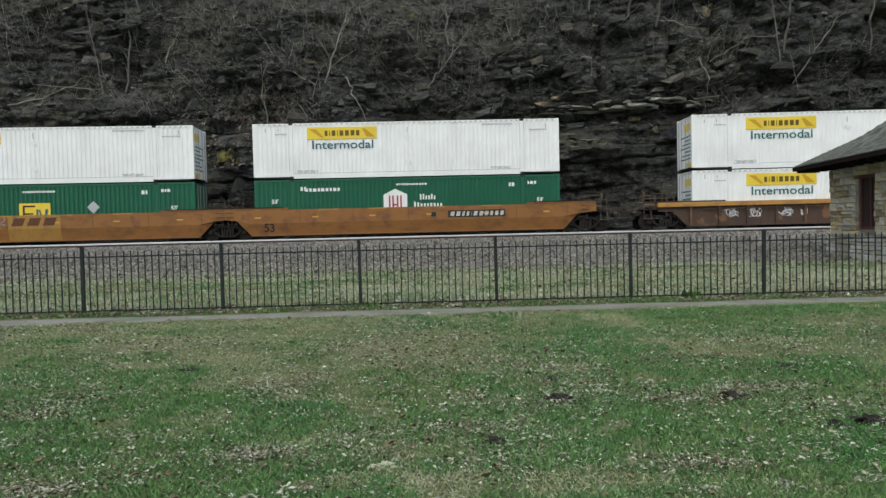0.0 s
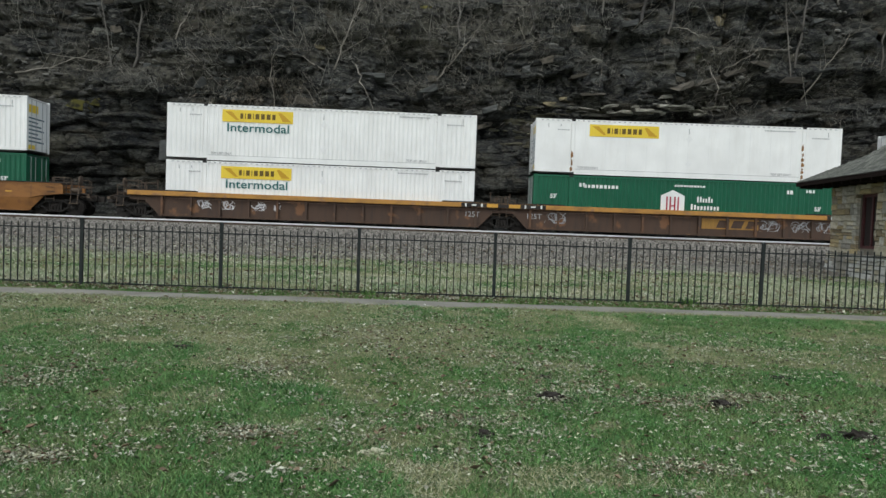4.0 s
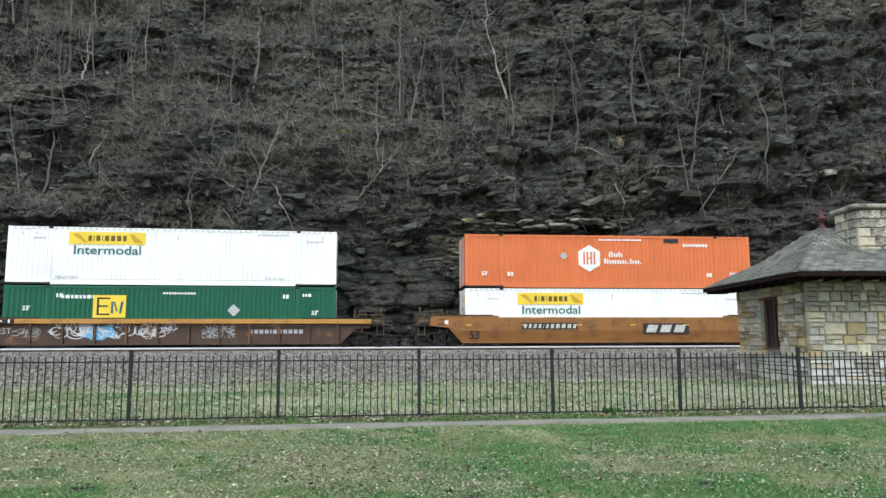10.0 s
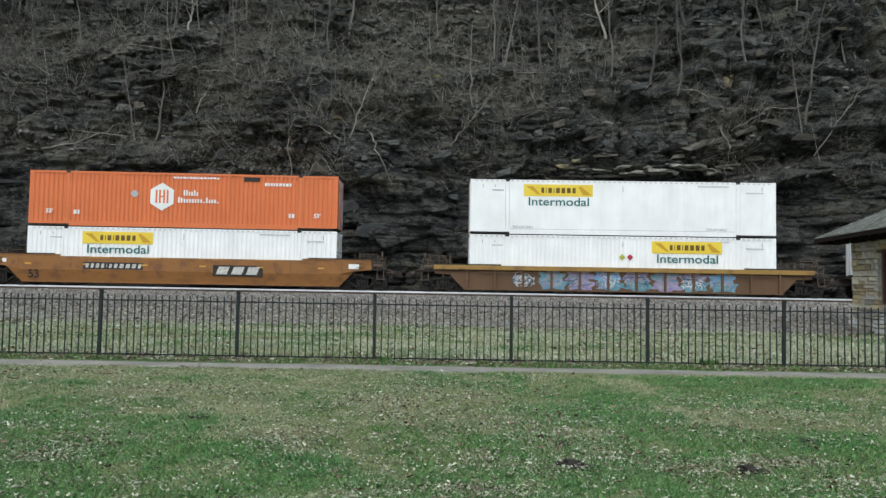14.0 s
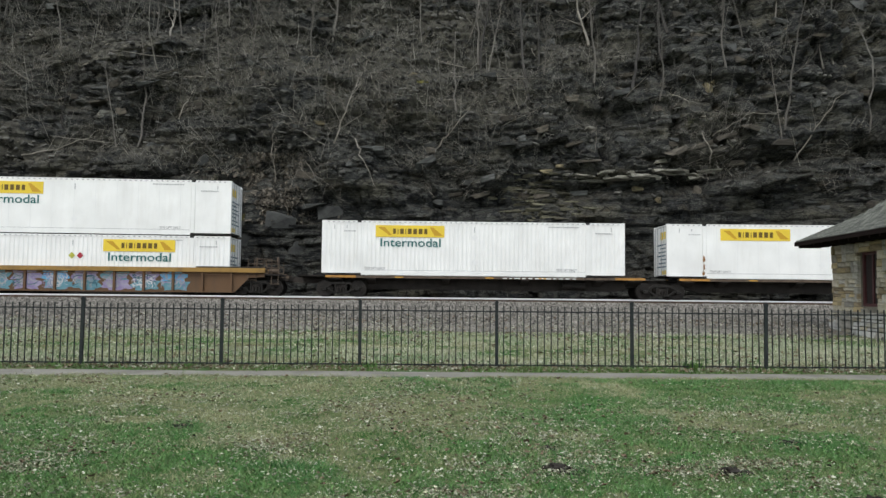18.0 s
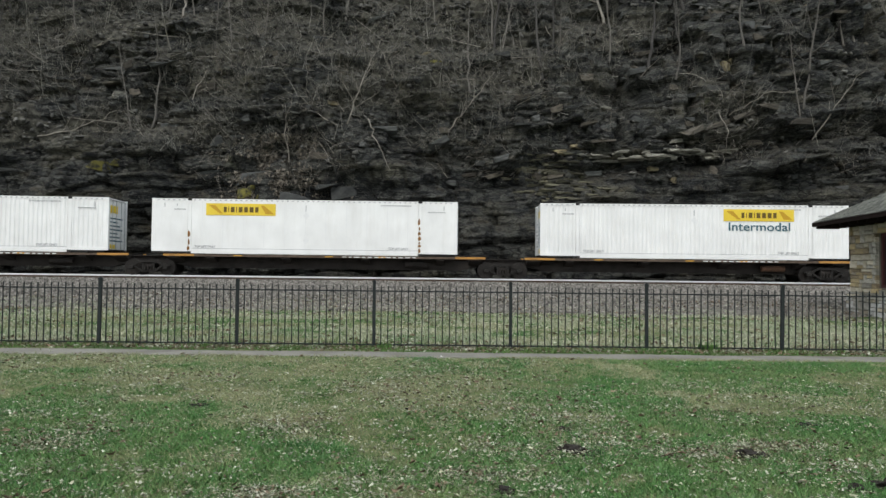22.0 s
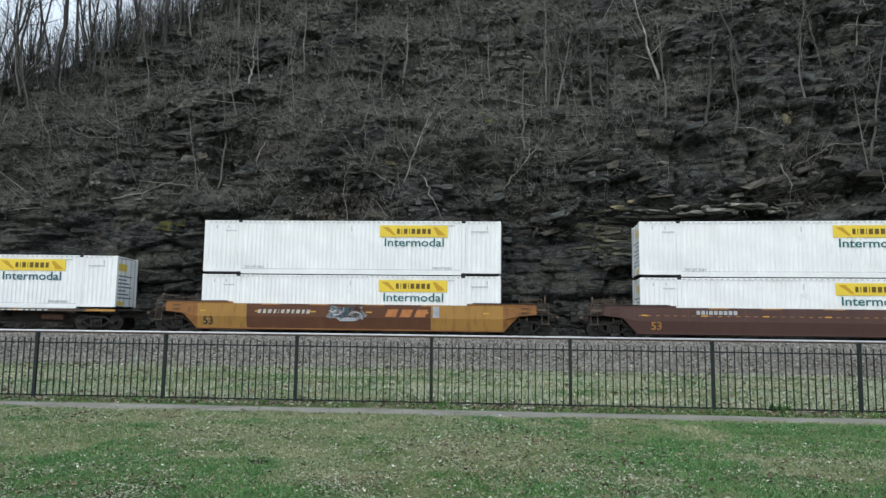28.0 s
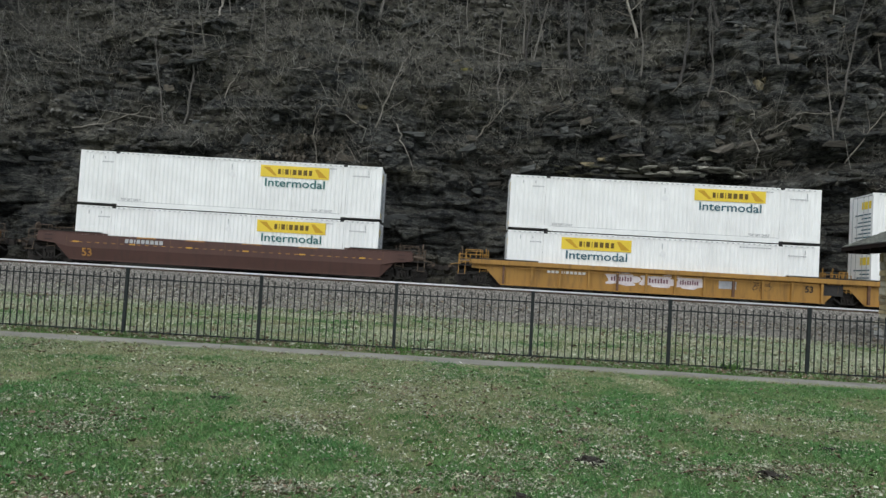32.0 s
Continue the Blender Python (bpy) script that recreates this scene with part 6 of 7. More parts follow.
def end_face(e, x, sign):
    """A door end: frame, doors with lock rods, a yellow plate and rows of bars."""
    d = 0.01 * sign
    door = part("door_end", boxes((min(x, x - 0.06 * sign), max(x, x - 0.06 * sign), -CW / 2 + 0.1, CW / 2 - 0.1, 0.16, CH - 0.14)), WHITE if e["paint"] == "white" else (GREEN if e["paint"] == "green" else ORANGE), e)
    for y in (-0.85, -0.35, 0.35, 0.85):
        bm = bmesh.new()
        rod(bm, (x + 3 * d, y, 0.12), (x + 3 * d, y, CH - 0.12), 0.018, sides=6)
        part("lock_rod", bm, PRINT_GREY, door)
    if e["paint"] == "white":
        xx = sorted((x + 0.5 * d, x + d))
        each("yellow_plate", SIGN_YELLOW, door, (*xx, -1.1, -0.1, 2.1, 2.5), (*xx, -1.1, -0.4, 0.2, 0.42))
        bm = bmesh.new()
        for k in range(7):
            box(bm, *xx, -1.1, 0.6 - 0.35 * (k % 3), 0.58 + k * 0.2, 0.65 + k * 0.2)
        part("print", bm, BLUE_LETTER, door)["kind"] = "stuff"


def container(paint, style="ribbed", sign=None, word=None, word_mat=None, logo=None, seed=0, shift=(0.0, 0.0)):
    rng = random.Random(seed)
    body = {"white": WHITE, "green": GREEN, "orange": ORANGE}[paint]
    pr = {"white": PRINT_GREY, "green": PRINT_WHITE, "orange": PRINT_WHITE}[paint]
    e = new("shipping_container")
    e["paint"] = paint
    hl, hw = CL / 2, CW / 2
    for out in (-1, 1):
        y = out * hw
        for a, b in ((-hl + 0.16, -6.2), (-5.98, 5.98), (6.2, hl - 0.16)):
            if style == "ribbed":
                bm = ribbed_sheet(a, b, 0.24, CH - 0.12, y - out * 0.012, 0.026 if paint == "white" else 0.042, 0.232, out)
            else:
                bm = boxes((a, b, min(y - out * 0.014, y - out * 0.05), max(y - out * 0.014, y - out * 0.05), 0.24, CH - 0.12))
            part("side_panel", bm, body, e)
        if style == "smooth":
            each("seam", PANEL_GREY, e, *[(x - 0.016, x + 0.016, *sorted((y - out * 0.013, y - out * 0.009)), 0.26, CH - 0.14) for x in [-5.98 + (k + 0.5) * 11.96 / 11 for k in range(11)]])
        part("bottom_rail", boxes((-hl + 0.15, hl - 0.15, *sorted((y - out * 0.002, y - out * 0.09)), 0.1, 0.24)), body, e)
        part("bottom_rail", boxes((-6.15, 6.15, *sorted((y - out * 0.006, y - out * 0.09)), 0.0, 0.1)), body, e)
        part("top_rail", boxes((-hl + 0.15, hl - 0.15, *sorted((y - out * 0.002, y - out * 0.09)), CH - 0.12, CH - 0.01)), body, e)
        for x in (-6.09, 6.09):
            part("lift_post", boxes((x - 0.1, x + 0.1, *sorted((y - out * 0.003, y - out * 0.1)), 0.1, CH), bevel=0.01), body, e)
            for z0, z1 in ((-0.002, 0.11), (CH - 0.11, CH + 0.012)):
                part("corner_casting", boxes((x - 0.11, x + 0.11, *sorted((y + out * 0.004, y - out * 0.12)), z0, z1), bevel=0.008), BLACK, e)
        for x in (-hl, hl):
            s = 1 if x > 0 else -1
            part("corner_post", boxes((*sorted((x, x - s * 0.16)), *sorted((y, y - out * 0.14)), 0.1, CH), bevel=0.012), body, e)
            # black strip set into the open gap, standing in for its shade
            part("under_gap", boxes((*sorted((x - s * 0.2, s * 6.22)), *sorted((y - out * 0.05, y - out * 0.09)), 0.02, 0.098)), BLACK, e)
    part("roof", boxes((-hl + 0.05, hl - 0.05, -hw + 0.05, hw - 0.05, CH - 0.07, CH - 0.02)), body, e)
    part("floor", boxes((-hl + 0.05, hl - 0.05, -hw + 0.08, hw - 0.08, 0.1, 0.2)), GRIME, e)
    end_face(e, -hl, -1)
    end_face(e, hl, 1)
    y = -hw - 0.002
    # rows of rivets along the top
    bm = bmesh.new()
    for k in range(58 if paint == "white" else 0):
        x = -hl + 0.35 + k * (CL - 0.7) / 57
        box(bm, x - 0.05, x + 0.05, y, y + 0.014, CH - 0.1, CH - 0.05)
    if paint == "white":
        part("rub_line", boxes((-5.95, 5.95, y + 0.008, y + 0.013, 0.255, 0.275)), PRINT_GREY, e, "thin scuffed grey line")
        part("vents", bm, pr, e)["kind"] = "stuff"
    if sign is not None:
        yellow_sign(e, sign, y - 0.004)
    if word:
        words("lettering", word, 0.62, word_mat, e, (sign + 0.03, y, 1.72), "bold lettering on the side", 0.006, 3.2)
    if paint == "white":
        for x in (-5.35, 4.85):
            words("notice", "TOP LIFT ONLY", 0.17, PRINT_GREY, e, (x + 0.1, y, 0.36), "small grey notice", 0.004, 1.1)
        small_print(e, PRINT_GREY, [(-6.9, -6.3, 2.3, 2.36, 6), (6.5, 7.4, 2.3, 2.36, 8), (4.0, 5.6, 2.62, 2.68, 12)], y, rng)
        each("mark", PRINT_GREY, e, *[(x - 0.02, x + 0.02, y, y + 0.01, z0, z1) for x, z0, z1 in ((-7.4, 2.45, 2.65), (-6.75, 2.5, 2.62), (0.03, 2.3, 2.6), (7.35, 2.42, 2.65))])
        for z in (0.75, 2.05):
            if rng.random() < 0.75:
                bm = slab(bmesh.new(), [(0.05, z - 0.18), (0.23, z), (0.05, z + 0.18), (-0.13, z)], y - 0.008, y - 0.002)
                part("placard_holder", bm, PANEL_GREY, e)
        if style == "smooth" and not word:
            for x in (-6.12, 6.06):
                z = 0.14
                while z < (1.9 if x > 0 else 1.0):
                    h, a, b = rng.uniform(0.12, 0.42), rng.uniform(-0.09, -0.02), rng.uniform(0.02, 0.09)
                    pts = [(x + a, z), (x + b, z + 0.2 * h), (x + b * 0.8, z + 0.7 * h), (x + a * 0.3, z + h), (x + a * 1.1, z + 0.6 * h)]
                    part("rust_stain", slab(bmesh.new(), pts, y - 0.004, y + 0.004), RUST, e, "flaking rust on the lifting post")
                    z += h + rng.uniform(0.0, 0.08)
    else:
        words("length_mark", "53'", 0.3, PRINT_WHITE, e, (-7.0, y, 0.75 if paint == "orange" else 1.75), "white length mark", 0.01)
        words("length_mark", "53'", 0.3, PRINT_WHITE, e, (7.0, y, 0.75 if paint == "orange" else 1.55), "white length mark", 0.01)
        small_print(e, PRINT_WHITE, [(-0.6, 1.8, 2.6, 2.7, 14), (4.2, 5.6, 2.3, 2.46, 9)] if paint == "orange" else [(-5.4, -3.6, 2.25, 2.42, 9), (-0.6, 1.0, 2.48, 2.58, 12), (6.35, 6.8, 2.4, 2.55, 3)], y, rng)
    if logo == "house":
        lg = part("logo", slab(bmesh.new(), [(-1.3, 0.9), (-0.05, 0.9), (-0.05, 2.0), (-0.68, 2.3), (-1.3, 2.0)], y - 0.003, y + 0.02), PRINT_WHITE, e, "white gabled emblem with red bars")
        part("bar", boxes((-1.02, -0.94, y - 0.01, y - 0.004, 0.95, 1.95), (-0.84, -0.76, y - 0.01, y - 0.004, 0.95, 1.95), (-0.6, -0.52, y - 0.01, y - 0.004, 0.95, 1.95), (-0.42, -0.34, y - 0.01, y - 0.004, 0.95, 1.95), (-0.76, -0.6, y - 0.01, y - 0.004, 1.42, 1.5)), PRINT_RED, lg)
        stems("bar", PRINT_WHITE, e, 0.62, 1.5, 1.7, y, (0.3, 0.3, 0.21, 0.21, 0.3, 0.2))
        stems("bar", PRINT_WHITE, e, 0.3, 1.86, 1.3, y, (0.3, 0.26, 0.2, 0.2, 0.2, 0.21, 0.21, 0.2, 0.2))
    if paint == "green":
        small_print(e, PRINT_WHITE, [(-5.65, -5.35, 2.3, 2.5, 2), (5.35, 5.65, 2.3, 2.5, 2)], y, rng)
    if logo == "square":
        part("placard_holder", slab(bmesh.new(), [(2.9, 1.35), (3.22, 1.68), (2.9, 2.0), (2.58, 1.68)], y - 0.006, y), PRINT_GREY, e, "grey diamond placard holder")
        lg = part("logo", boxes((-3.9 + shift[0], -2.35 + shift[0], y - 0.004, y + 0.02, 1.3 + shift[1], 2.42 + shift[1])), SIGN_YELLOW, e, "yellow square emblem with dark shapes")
        bm = bmesh.new()
        for r in ((-3.72, -3.62, 1.42, 2.3), (-3.62, -3.1, 2.22, 2.3), (-3.62, -3.2, 1.83, 1.91), (-3.62, -3.1, 1.42, 1.5)):
            box(bm, r[0] + shift[0], r[1] + shift[0], y - 0.01, y - 0.005, r[2] + shift[1], r[3] + shift[1])
        part("bar", bm, BLACK, lg)

        def bits(into, pts):
            return slab(into, [(a + shift[0], b + shift[1]) for a, b in pts], y - 0.01, y - 0.005)

        part("bar", bits(bits(bits(bmesh.new(), [(-3.05, 1.5), (-2.93, 1.5), (-2.95, 2.1), (-3.05, 2.1)]), [(-2.95, 2.08), (-2.8, 1.6), (-2.72, 1.6), (-2.86, 2.08)]), [(-2.66, 1.5), (-2.56, 1.5), (-2.45, 2.1), (-2.6, 2.1)]), BLUE_LETTER, lg)
    if logo == "hexagon":
        pts = [(-1.18 + 0.7 * math.sin(k * math.pi / 3), 1.62 + 0.74 * math.cos(k * math.pi / 3)) for k in range(6)]
        lg = part("logo", slab(bmesh.new(), pts, y - 0.003, y + 0.02), PRINT_WHITE, e, "white hexagon emblem")
        part("bar", boxes((-1.52, -1.42, y - 0.01, y - 0.004, 1.28, 1.98), (-1.34, -1.24, y - 0.01, y - 0.004, 1.28, 1.98), (-1.12, -1.02, y - 0.01, y - 0.004, 1.28, 1.98), (-0.94, -0.84, y - 0.01, y - 0.004, 1.28, 1.98), (-1.24, -1.12, y - 0.01, y - 0.004, 1.59, 1.67)), ORANGE, lg)
        stems("bar", PRINT_WHITE, e, -0.06, 0.75, 1.7, y, (0.3, 0.3, 0.21, 0.21, 0.3, 0.2))
        stems("bar", PRINT_WHITE, e, -0.34, 1.85, 1.32, y, (0.3, 0.26, 0.2, 0.2, 0.2, 0.21, 0.21, 0.2, 0.2, 0.07, 0.3, 0.2, 0.2, 0.2, 0.07))
        small_print(e, PRINT_WHITE, [(-5.75, -5.45, 0.62, 0.84, 2), (5.5, 5.8, 0.62, 0.84, 2)], y, rng)
        stain = [(-2.62 + 0.22 * math.cos(k * 0.79) * (1, 0.7)[k % 2], 1.75 + 0.2 * math.sin(k * 0.79)) for k in range(8)]
        part("scuff", slab(bmesh.new(), stain, y, y + 0.008), PRINT_GREY, e, "grey scuffed spot")
        part("scorch_mark", boxes((3.1, 3.95, y, y + 0.01, 2.52, 2.74)), BLACK, e)
    what = {"white": "white", "green": "dark green", "orange": "bright orange"}[paint]
    deco = "a yellow name panel" if sign is not None else {"house": "a white gabled emblem", "square": "a yellow square emblem", "hexagon": "a white hexagon emblem"}.get(logo, "no emblem")
    tagged(e, f"{what} {'corrugated' if style == 'ribbed' else 'smooth-sided'} steel shipping container with {deco}", "container", "containers on the train")
    return e


def truck(car, x):
    """A four-wheel bogie at x of its car; its wheels come back, to be turned."""
    t = part("bogie", boxes((x - 0.22, x + 0.22, -1.05, 1.05, 0.42, 0.62)), GRIME, car)
    for y in (-1.06, 1.06):
        bm = slab(bmesh.new(), [(x - 1.15, 0.5), (x - 0.7, 0.52), (x - 0.45, 0.68), (x + 0.45, 0.68), (x + 0.7, 0.52), (x + 1.15, 0.5), (x + 1.15, 0.58), (x + 0.72, 0.62), (x + 0.45, 0.8), (x - 0.45, 0.8), (x - 0.72, 0.62), (x - 1.15, 0.58)], y - 0.07, y + 0.07)
        slab(bm, [(x - 0.36, 0.18), (x + 0.36, 0.18), (x + 0.36, 0.27), (x - 0.36, 0.27)], y - 0.07, y + 0.07)
        for s in (-1, 1):
            slab(bm, [(x + s * 0.34, 0.18), (x + s * 0.36, 0.29), (x + s * 0.7, 0.53), (x + s * 0.78, 0.48)], y - 0.06, y + 0.06)
            slab(bm, [(x + s * 0.24, 0.27), (x + s * 0.32, 0.27), (x + s * 0.32, 0.69), (x + s * 0.24, 0.69)], y - 0.06, y + 0.06)
        part("side_frame", bm, WORN, t)
        for s in (-1, 1):
            part("axle_box", boxes((x + s * 0.89 - 0.13, x + s * 0.89 + 0.13, y - 0.09, y + 0.09, 0.33, 0.5), bevel=0.03), WORN, t)
        bm = bmesh.new()
        for k in (-0.16, 0, 0.16):
            rod(bm, (x + k, y * 1.07, 0.26), (x + k, y * 1.07, 0.5), 0.06, sides=8)
        part("spring", bm, WHEEL, t)
    wheels = []
    for dx in (-0.89, 0.89):
        bm = bmesh.new()
        rod(bm, (0, -1.14, 0), (0, 1.14, 0), 0.075, sides=10)
        for y in (-0.7525, 0.7525):
            s = 1 if y > 0 else -1
            rod(bm, (0, y - s * 0.07, 0), (0, y + s * 0.06, 0), 0.44, 0.432, 24)
            rod(bm, (0, y - s * 0.095, 0), (0, y - s * 0.07, 0), 0.468, 0.462, 24)
            rod(bm, (0, y + s * 0.06, 0), (0, y + s * 0.09, 0), 0.13, 0.12, 12)
            for k in range(4):
                a = k * math.pi / 2
                box(bm, 0.27 * math.cos(a) - 0.03, 0.27 * math.cos(a) + 0.03, *sorted((y + s * 0.058, y + s * 0.068)), 0.27 * math.sin(a) - 0.03, 0.27 * math.sin(a) + 0.03)
        w = part("wheelset", bm, WHEEL, t)
        w.location = (x + dx, 0, 0.44)
        wheels.append((w, x + dx))
    return wheels


def end_gear(car, s, paint, shared):
    """Draft sill, platform, handrails and coupler at the end s (-1 or 1) of a well car."""
    reach = 9.62 if shared else 11.35
    part("draft_sill", boxes((*sorted((s * 8.6, s * (reach - 0.1))), -0.4, 0.4, 0.82, 1.08)), GRIME, car)
    part("end_platform", boxes((*sorted((s * 9.0, s * min(reach, 10.7))), -1.25, 1.25, 1.1, 1.16)), GRIME, car)
    part("end_beam", boxes((*sorted((s * 8.5, s * 9.2)), -1.35, 1.35, 1.16, 1.5)), paint, car)
    hi = 1.95 if not shared else 1.85
    far = 9.58 if shared else 10.25

    def bar(a, b, r):
        part("handrail", rod(bmesh.new(), a, b, r, sides=5), GOLD if paint is GOLD else RUSTY, car)

    for y in (-1.2, 1.2):
        for x in (9.35, far):
            bar((s * x, y, 1.14), (s * x, y, hi), 0.022)
        bar((s * 9.35, y, hi), (s * far, y, hi), 0.022)
        bar((s * 9.35, y, 1.5), (s * far, y, 1.5), 0.016)
    bar((s * 9.45, -1.2, hi - 0.1), (s * 9.45, 1.2, hi - 0.1), 0.02)
    # ladder on the park side, brake stand, cross beam, hoses
    for y in (-1.33,):
        for dx in (0.0, 0.42):
            bar((s * (9.05 + dx), y, 0.75), (s * (9.05 + dx), y, 1.95 if not shared else 1.7), 0.02)
        for k in range(4):
            bar((s * 9.05, y, 0.85 + 0.28 * k), (s * 9.47, y, 0.85 + 0.28 * k), 0.014)
    part("cross_beam", boxes((*sorted((s * (reach - 0.35), s * (reach - 0.2))), -1.1, 1.1, 0.95, 1.08)), RUSTY, car)
    for x, y, z in ((9.25, -0.7, 1.75), (9.7 if not shared else 9.4, 0.2, 1.9), (9.15, 0.6, 2.1)):
        bar((s * x, y, 1.14), (s * x, y, z), 0.03)
    bar((s * 9.0, -1.3, 1.55), (s * (reach - 0.3), -0.9, 1.12), 0.025)
    part("valve_box", boxes((*sorted((s * 9.3, s * 9.55)), -1.12, -0.8, 1.162, 1.46), bevel=0.02), RUSTY, car)
    if not shared:
        for y, z in ((-1.15, 1.32), (-1.15, 1.7), (0.9, 1.55)):
            bar((s * 9.4, y, z), (s * 10.6, y, z), 0.025)
        for x in (10.0, 10.6):
            bar((s * x, -1.15, 1.1), (s * x, -1.15, 1.7), 0.025)
        part("step", boxes((*sorted((s * 10.2, s * 10.65)), -1.35, -1.05, 0.62, 0.66)), RUSTY, car)
        bar((s * 10.25, -1.3, 0.64), (s * 10.25, -1.2, 1.12), 0.02)
        bar((s * 10.6, -1.3, 0.64), (s * 10.6, -1.2, 1.12), 0.02)
        part("uncoupling_lever", rod(bmesh.new(), (s * 10.75, -1.2, 0.98), (s * 11.15, -0.1, 1.1), 0.02, sides=5), RUSTY, car)
        bar((s * 10.45, -0.5, 1.1), (s * 10.45, -0.5, 2.0), 0.03)
        bar((s * 10.6, 0.55, 1.1), (s * 10.6, 0.55, 1.85), 0.025)
        bar((s * 10.45, -0.5, 1.6), (s * 10.6, 0.55, 1.6), 0.02)
        part("brake_cylinder", rod(bmesh.new(), (s * 10.0, -0.55, 1.3), (s * 10.5, -0.55, 1.3), 0.14, sides=12), RUSTY, car)
        part("brake_wheel", rod(bmesh.new(), (s * 10.44, -0.52, 1.86), (s * 10.5, -0.52, 1.86), 0.26, sides=16), RUSTY, car)
        bm = boxes((*sorted((s * 11.1, s * 11.4)), -0.16, 0.16, 0.76, 1.06), bevel=0.03)
        box(bm, *sorted((s * 11.3, s * 11.55)), *((-0.16, 0.02) if s > 0 else (-0.02, 0.16)), 0.78, 1.04)
        part("coupler", bm, GRIME, car, "rusty knuckle coupler")
        bm = bmesh.new()
        pts = [(s * 10.7, -0.3, 0.95), (s * 10.95, -0.36, 0.62), (s * 11.2, -0.36, 0.48), (s * 11.5, -0.3, 0.6)]
        for a, b in zip(pts, pts[1:]):
            rod(bm, a, b, 0.025, sides=6)
        part("brake_hose", bm, BLACK, car)


def scribble(name, car, material, cx, cz, w, h, y, n, seed, thick=0.03):
    """Looping strokes of sprayed paint, flat on the side."""
    rng = random.Random(seed)
    bm = bmesh.new()
    for _ in range(n):
        x, z = cx + rng.uniform(-w, w) * 0.42, cz + rng.uniform(-h, h) * 0.3
        a, turn, r = rng.uniform(0, 6.28), rng.choice((-1, 1)) * rng.uniform(0.25, 0.6), rng.uniform(0.06, 0.16)
        last = None
        for k in range(12):
            wd = 0.6 * thick * (0.6 + 0.4 * math.sin(k * 0.5))
            nx, nz = -math.sin(a), math.cos(a)
            cur = [bm.verts.new((min(max(x + s * nx * wd, cx - w / 2), cx + w / 2), y, min(max(z + s * nz * wd, cz - h / 2), cz + h / 2))) for s in (-1, 1)]
            if last:
                f = bm.faces.new((last[0], last[1], cur[1], cur[0]))
                if f.calc_area() and f.normal.y > 0:
                    f.normal_flip()
            last = cur
            x, z, a = x + math.cos(a) * r, z + math.sin(a) * r * 0.8, a + turn
            y -= 0.00004
    ob = part(name, bm, material, car, "sprayed graffiti")
    ob["kind"] = "stuff"
    return ob


def blot(name, car, material, cx, cz, w, h, y, seed):
    rng = random.Random(seed)
    pts = []
    for k in range(26):
        a = 2 * math.pi * k / 26
        r = 1 + 0.16 * math.sin(5 * a + seed) + rng.uniform(-0.1, 0.1)
        pts.append((cx + math.copysign(abs(math.cos(a)) ** 0.6, math.cos(a)) * r * w / 2, cz + math.copysign(abs(math.sin(a)) ** 0.6, math.sin(a)) * r * h / 2))
    return part(name, slab(bmesh.new(), pts, y, y + 0.006), material, car, "sprayed graffiti")


def smooth_well(paint, left_shared, right_shared, label):
    """A well car with plain plated sides that slope in towards the rail."""
    car = new("well_car")
    st = [(-9.95, 1.1), (-9.0, 1.0), (-8.25, 0.2), (8.25, 0.2), (9.0, 1.0), (9.95, 1.1)]
    for out in (-1, 1):
        bm = bmesh.new()
        rings = []
        for x, zb in st:
            rings.append([bm.verts.new((x, out * y, z)) for y, z in ((1.46, 1.56), (1.46, max(0.86, zb + 0.02)), (1.315, zb), (1.305, zb), (1.34, 1.5), (1.34, 1.56))])
        for a, b in zip(rings, rings[1:]):
            for i in range(6):
                bm.faces.new((a[i], a[(i + 1) % 6], b[(i + 1) % 6], b[i]))
        bm.faces.new(rings[0])
        bm.faces.new(rings[-1])
        bmesh.ops.recalc_face_normals(bm, faces=bm.faces[:])
        part("side_plate", bm, paint, car)
        for s in (-1, 1):
            part("end_cover", boxes((*sorted((s * 6.3, s * 9.9)), *sorted((out * 1.33, out * 1.47)), 1.565, 1.655), bevel=0.01), paint, car)
            part("walkway", boxes((*sorted((s * 6.6, s * 10.1)), *sorted((out * 1.3, out * 1.5)), 1.66, 1.7)), GRIME, car)
        part("bottom_flange", boxes((-8.22, 8.22, *sorted((out * 1.318, out * 1.375)), 0.2, 0.265)), paint, car)
        if out < 0:
            each("weld_seam", RUST_BROWN, car, *[(x - 0.012, x + 0.012, -1.466, -1.4605, 0.9, 1.55) for x in (-8.4, -5.7, -2.9, 0.0, 2.9, 5.7, 8.4)])
            each("grab_iron", BLACK, car, *[(x - 0.2, x + 0.2, -1.5, -1.475, z - 0.014, z + 0.014) for x in (-9.35, 9.35) for z in (1.22, 1.44)])
            each("chafe_strip", CHORD, car, *[(x - 0.5, x + 0.5, -1.475, -1.461, 1.5, 1.558) for x in (-4.2, -1.6, 1.4, 4.4)])
            each("reflector", REFLECT, car, *[(x - 0.16, x + 0.16, -1.472, -1.461, 1.12, 1.19) for x in (-7.9, -4.9, -1.9, 1.1, 4.1, 7.3)])
    part("floor", boxes((-8.3, 8.3, -1.3, 1.3, 0.15, 0.225)), GRIME, car)
    finish_car(car, paint, left_shared, right_shared, label)
    return car


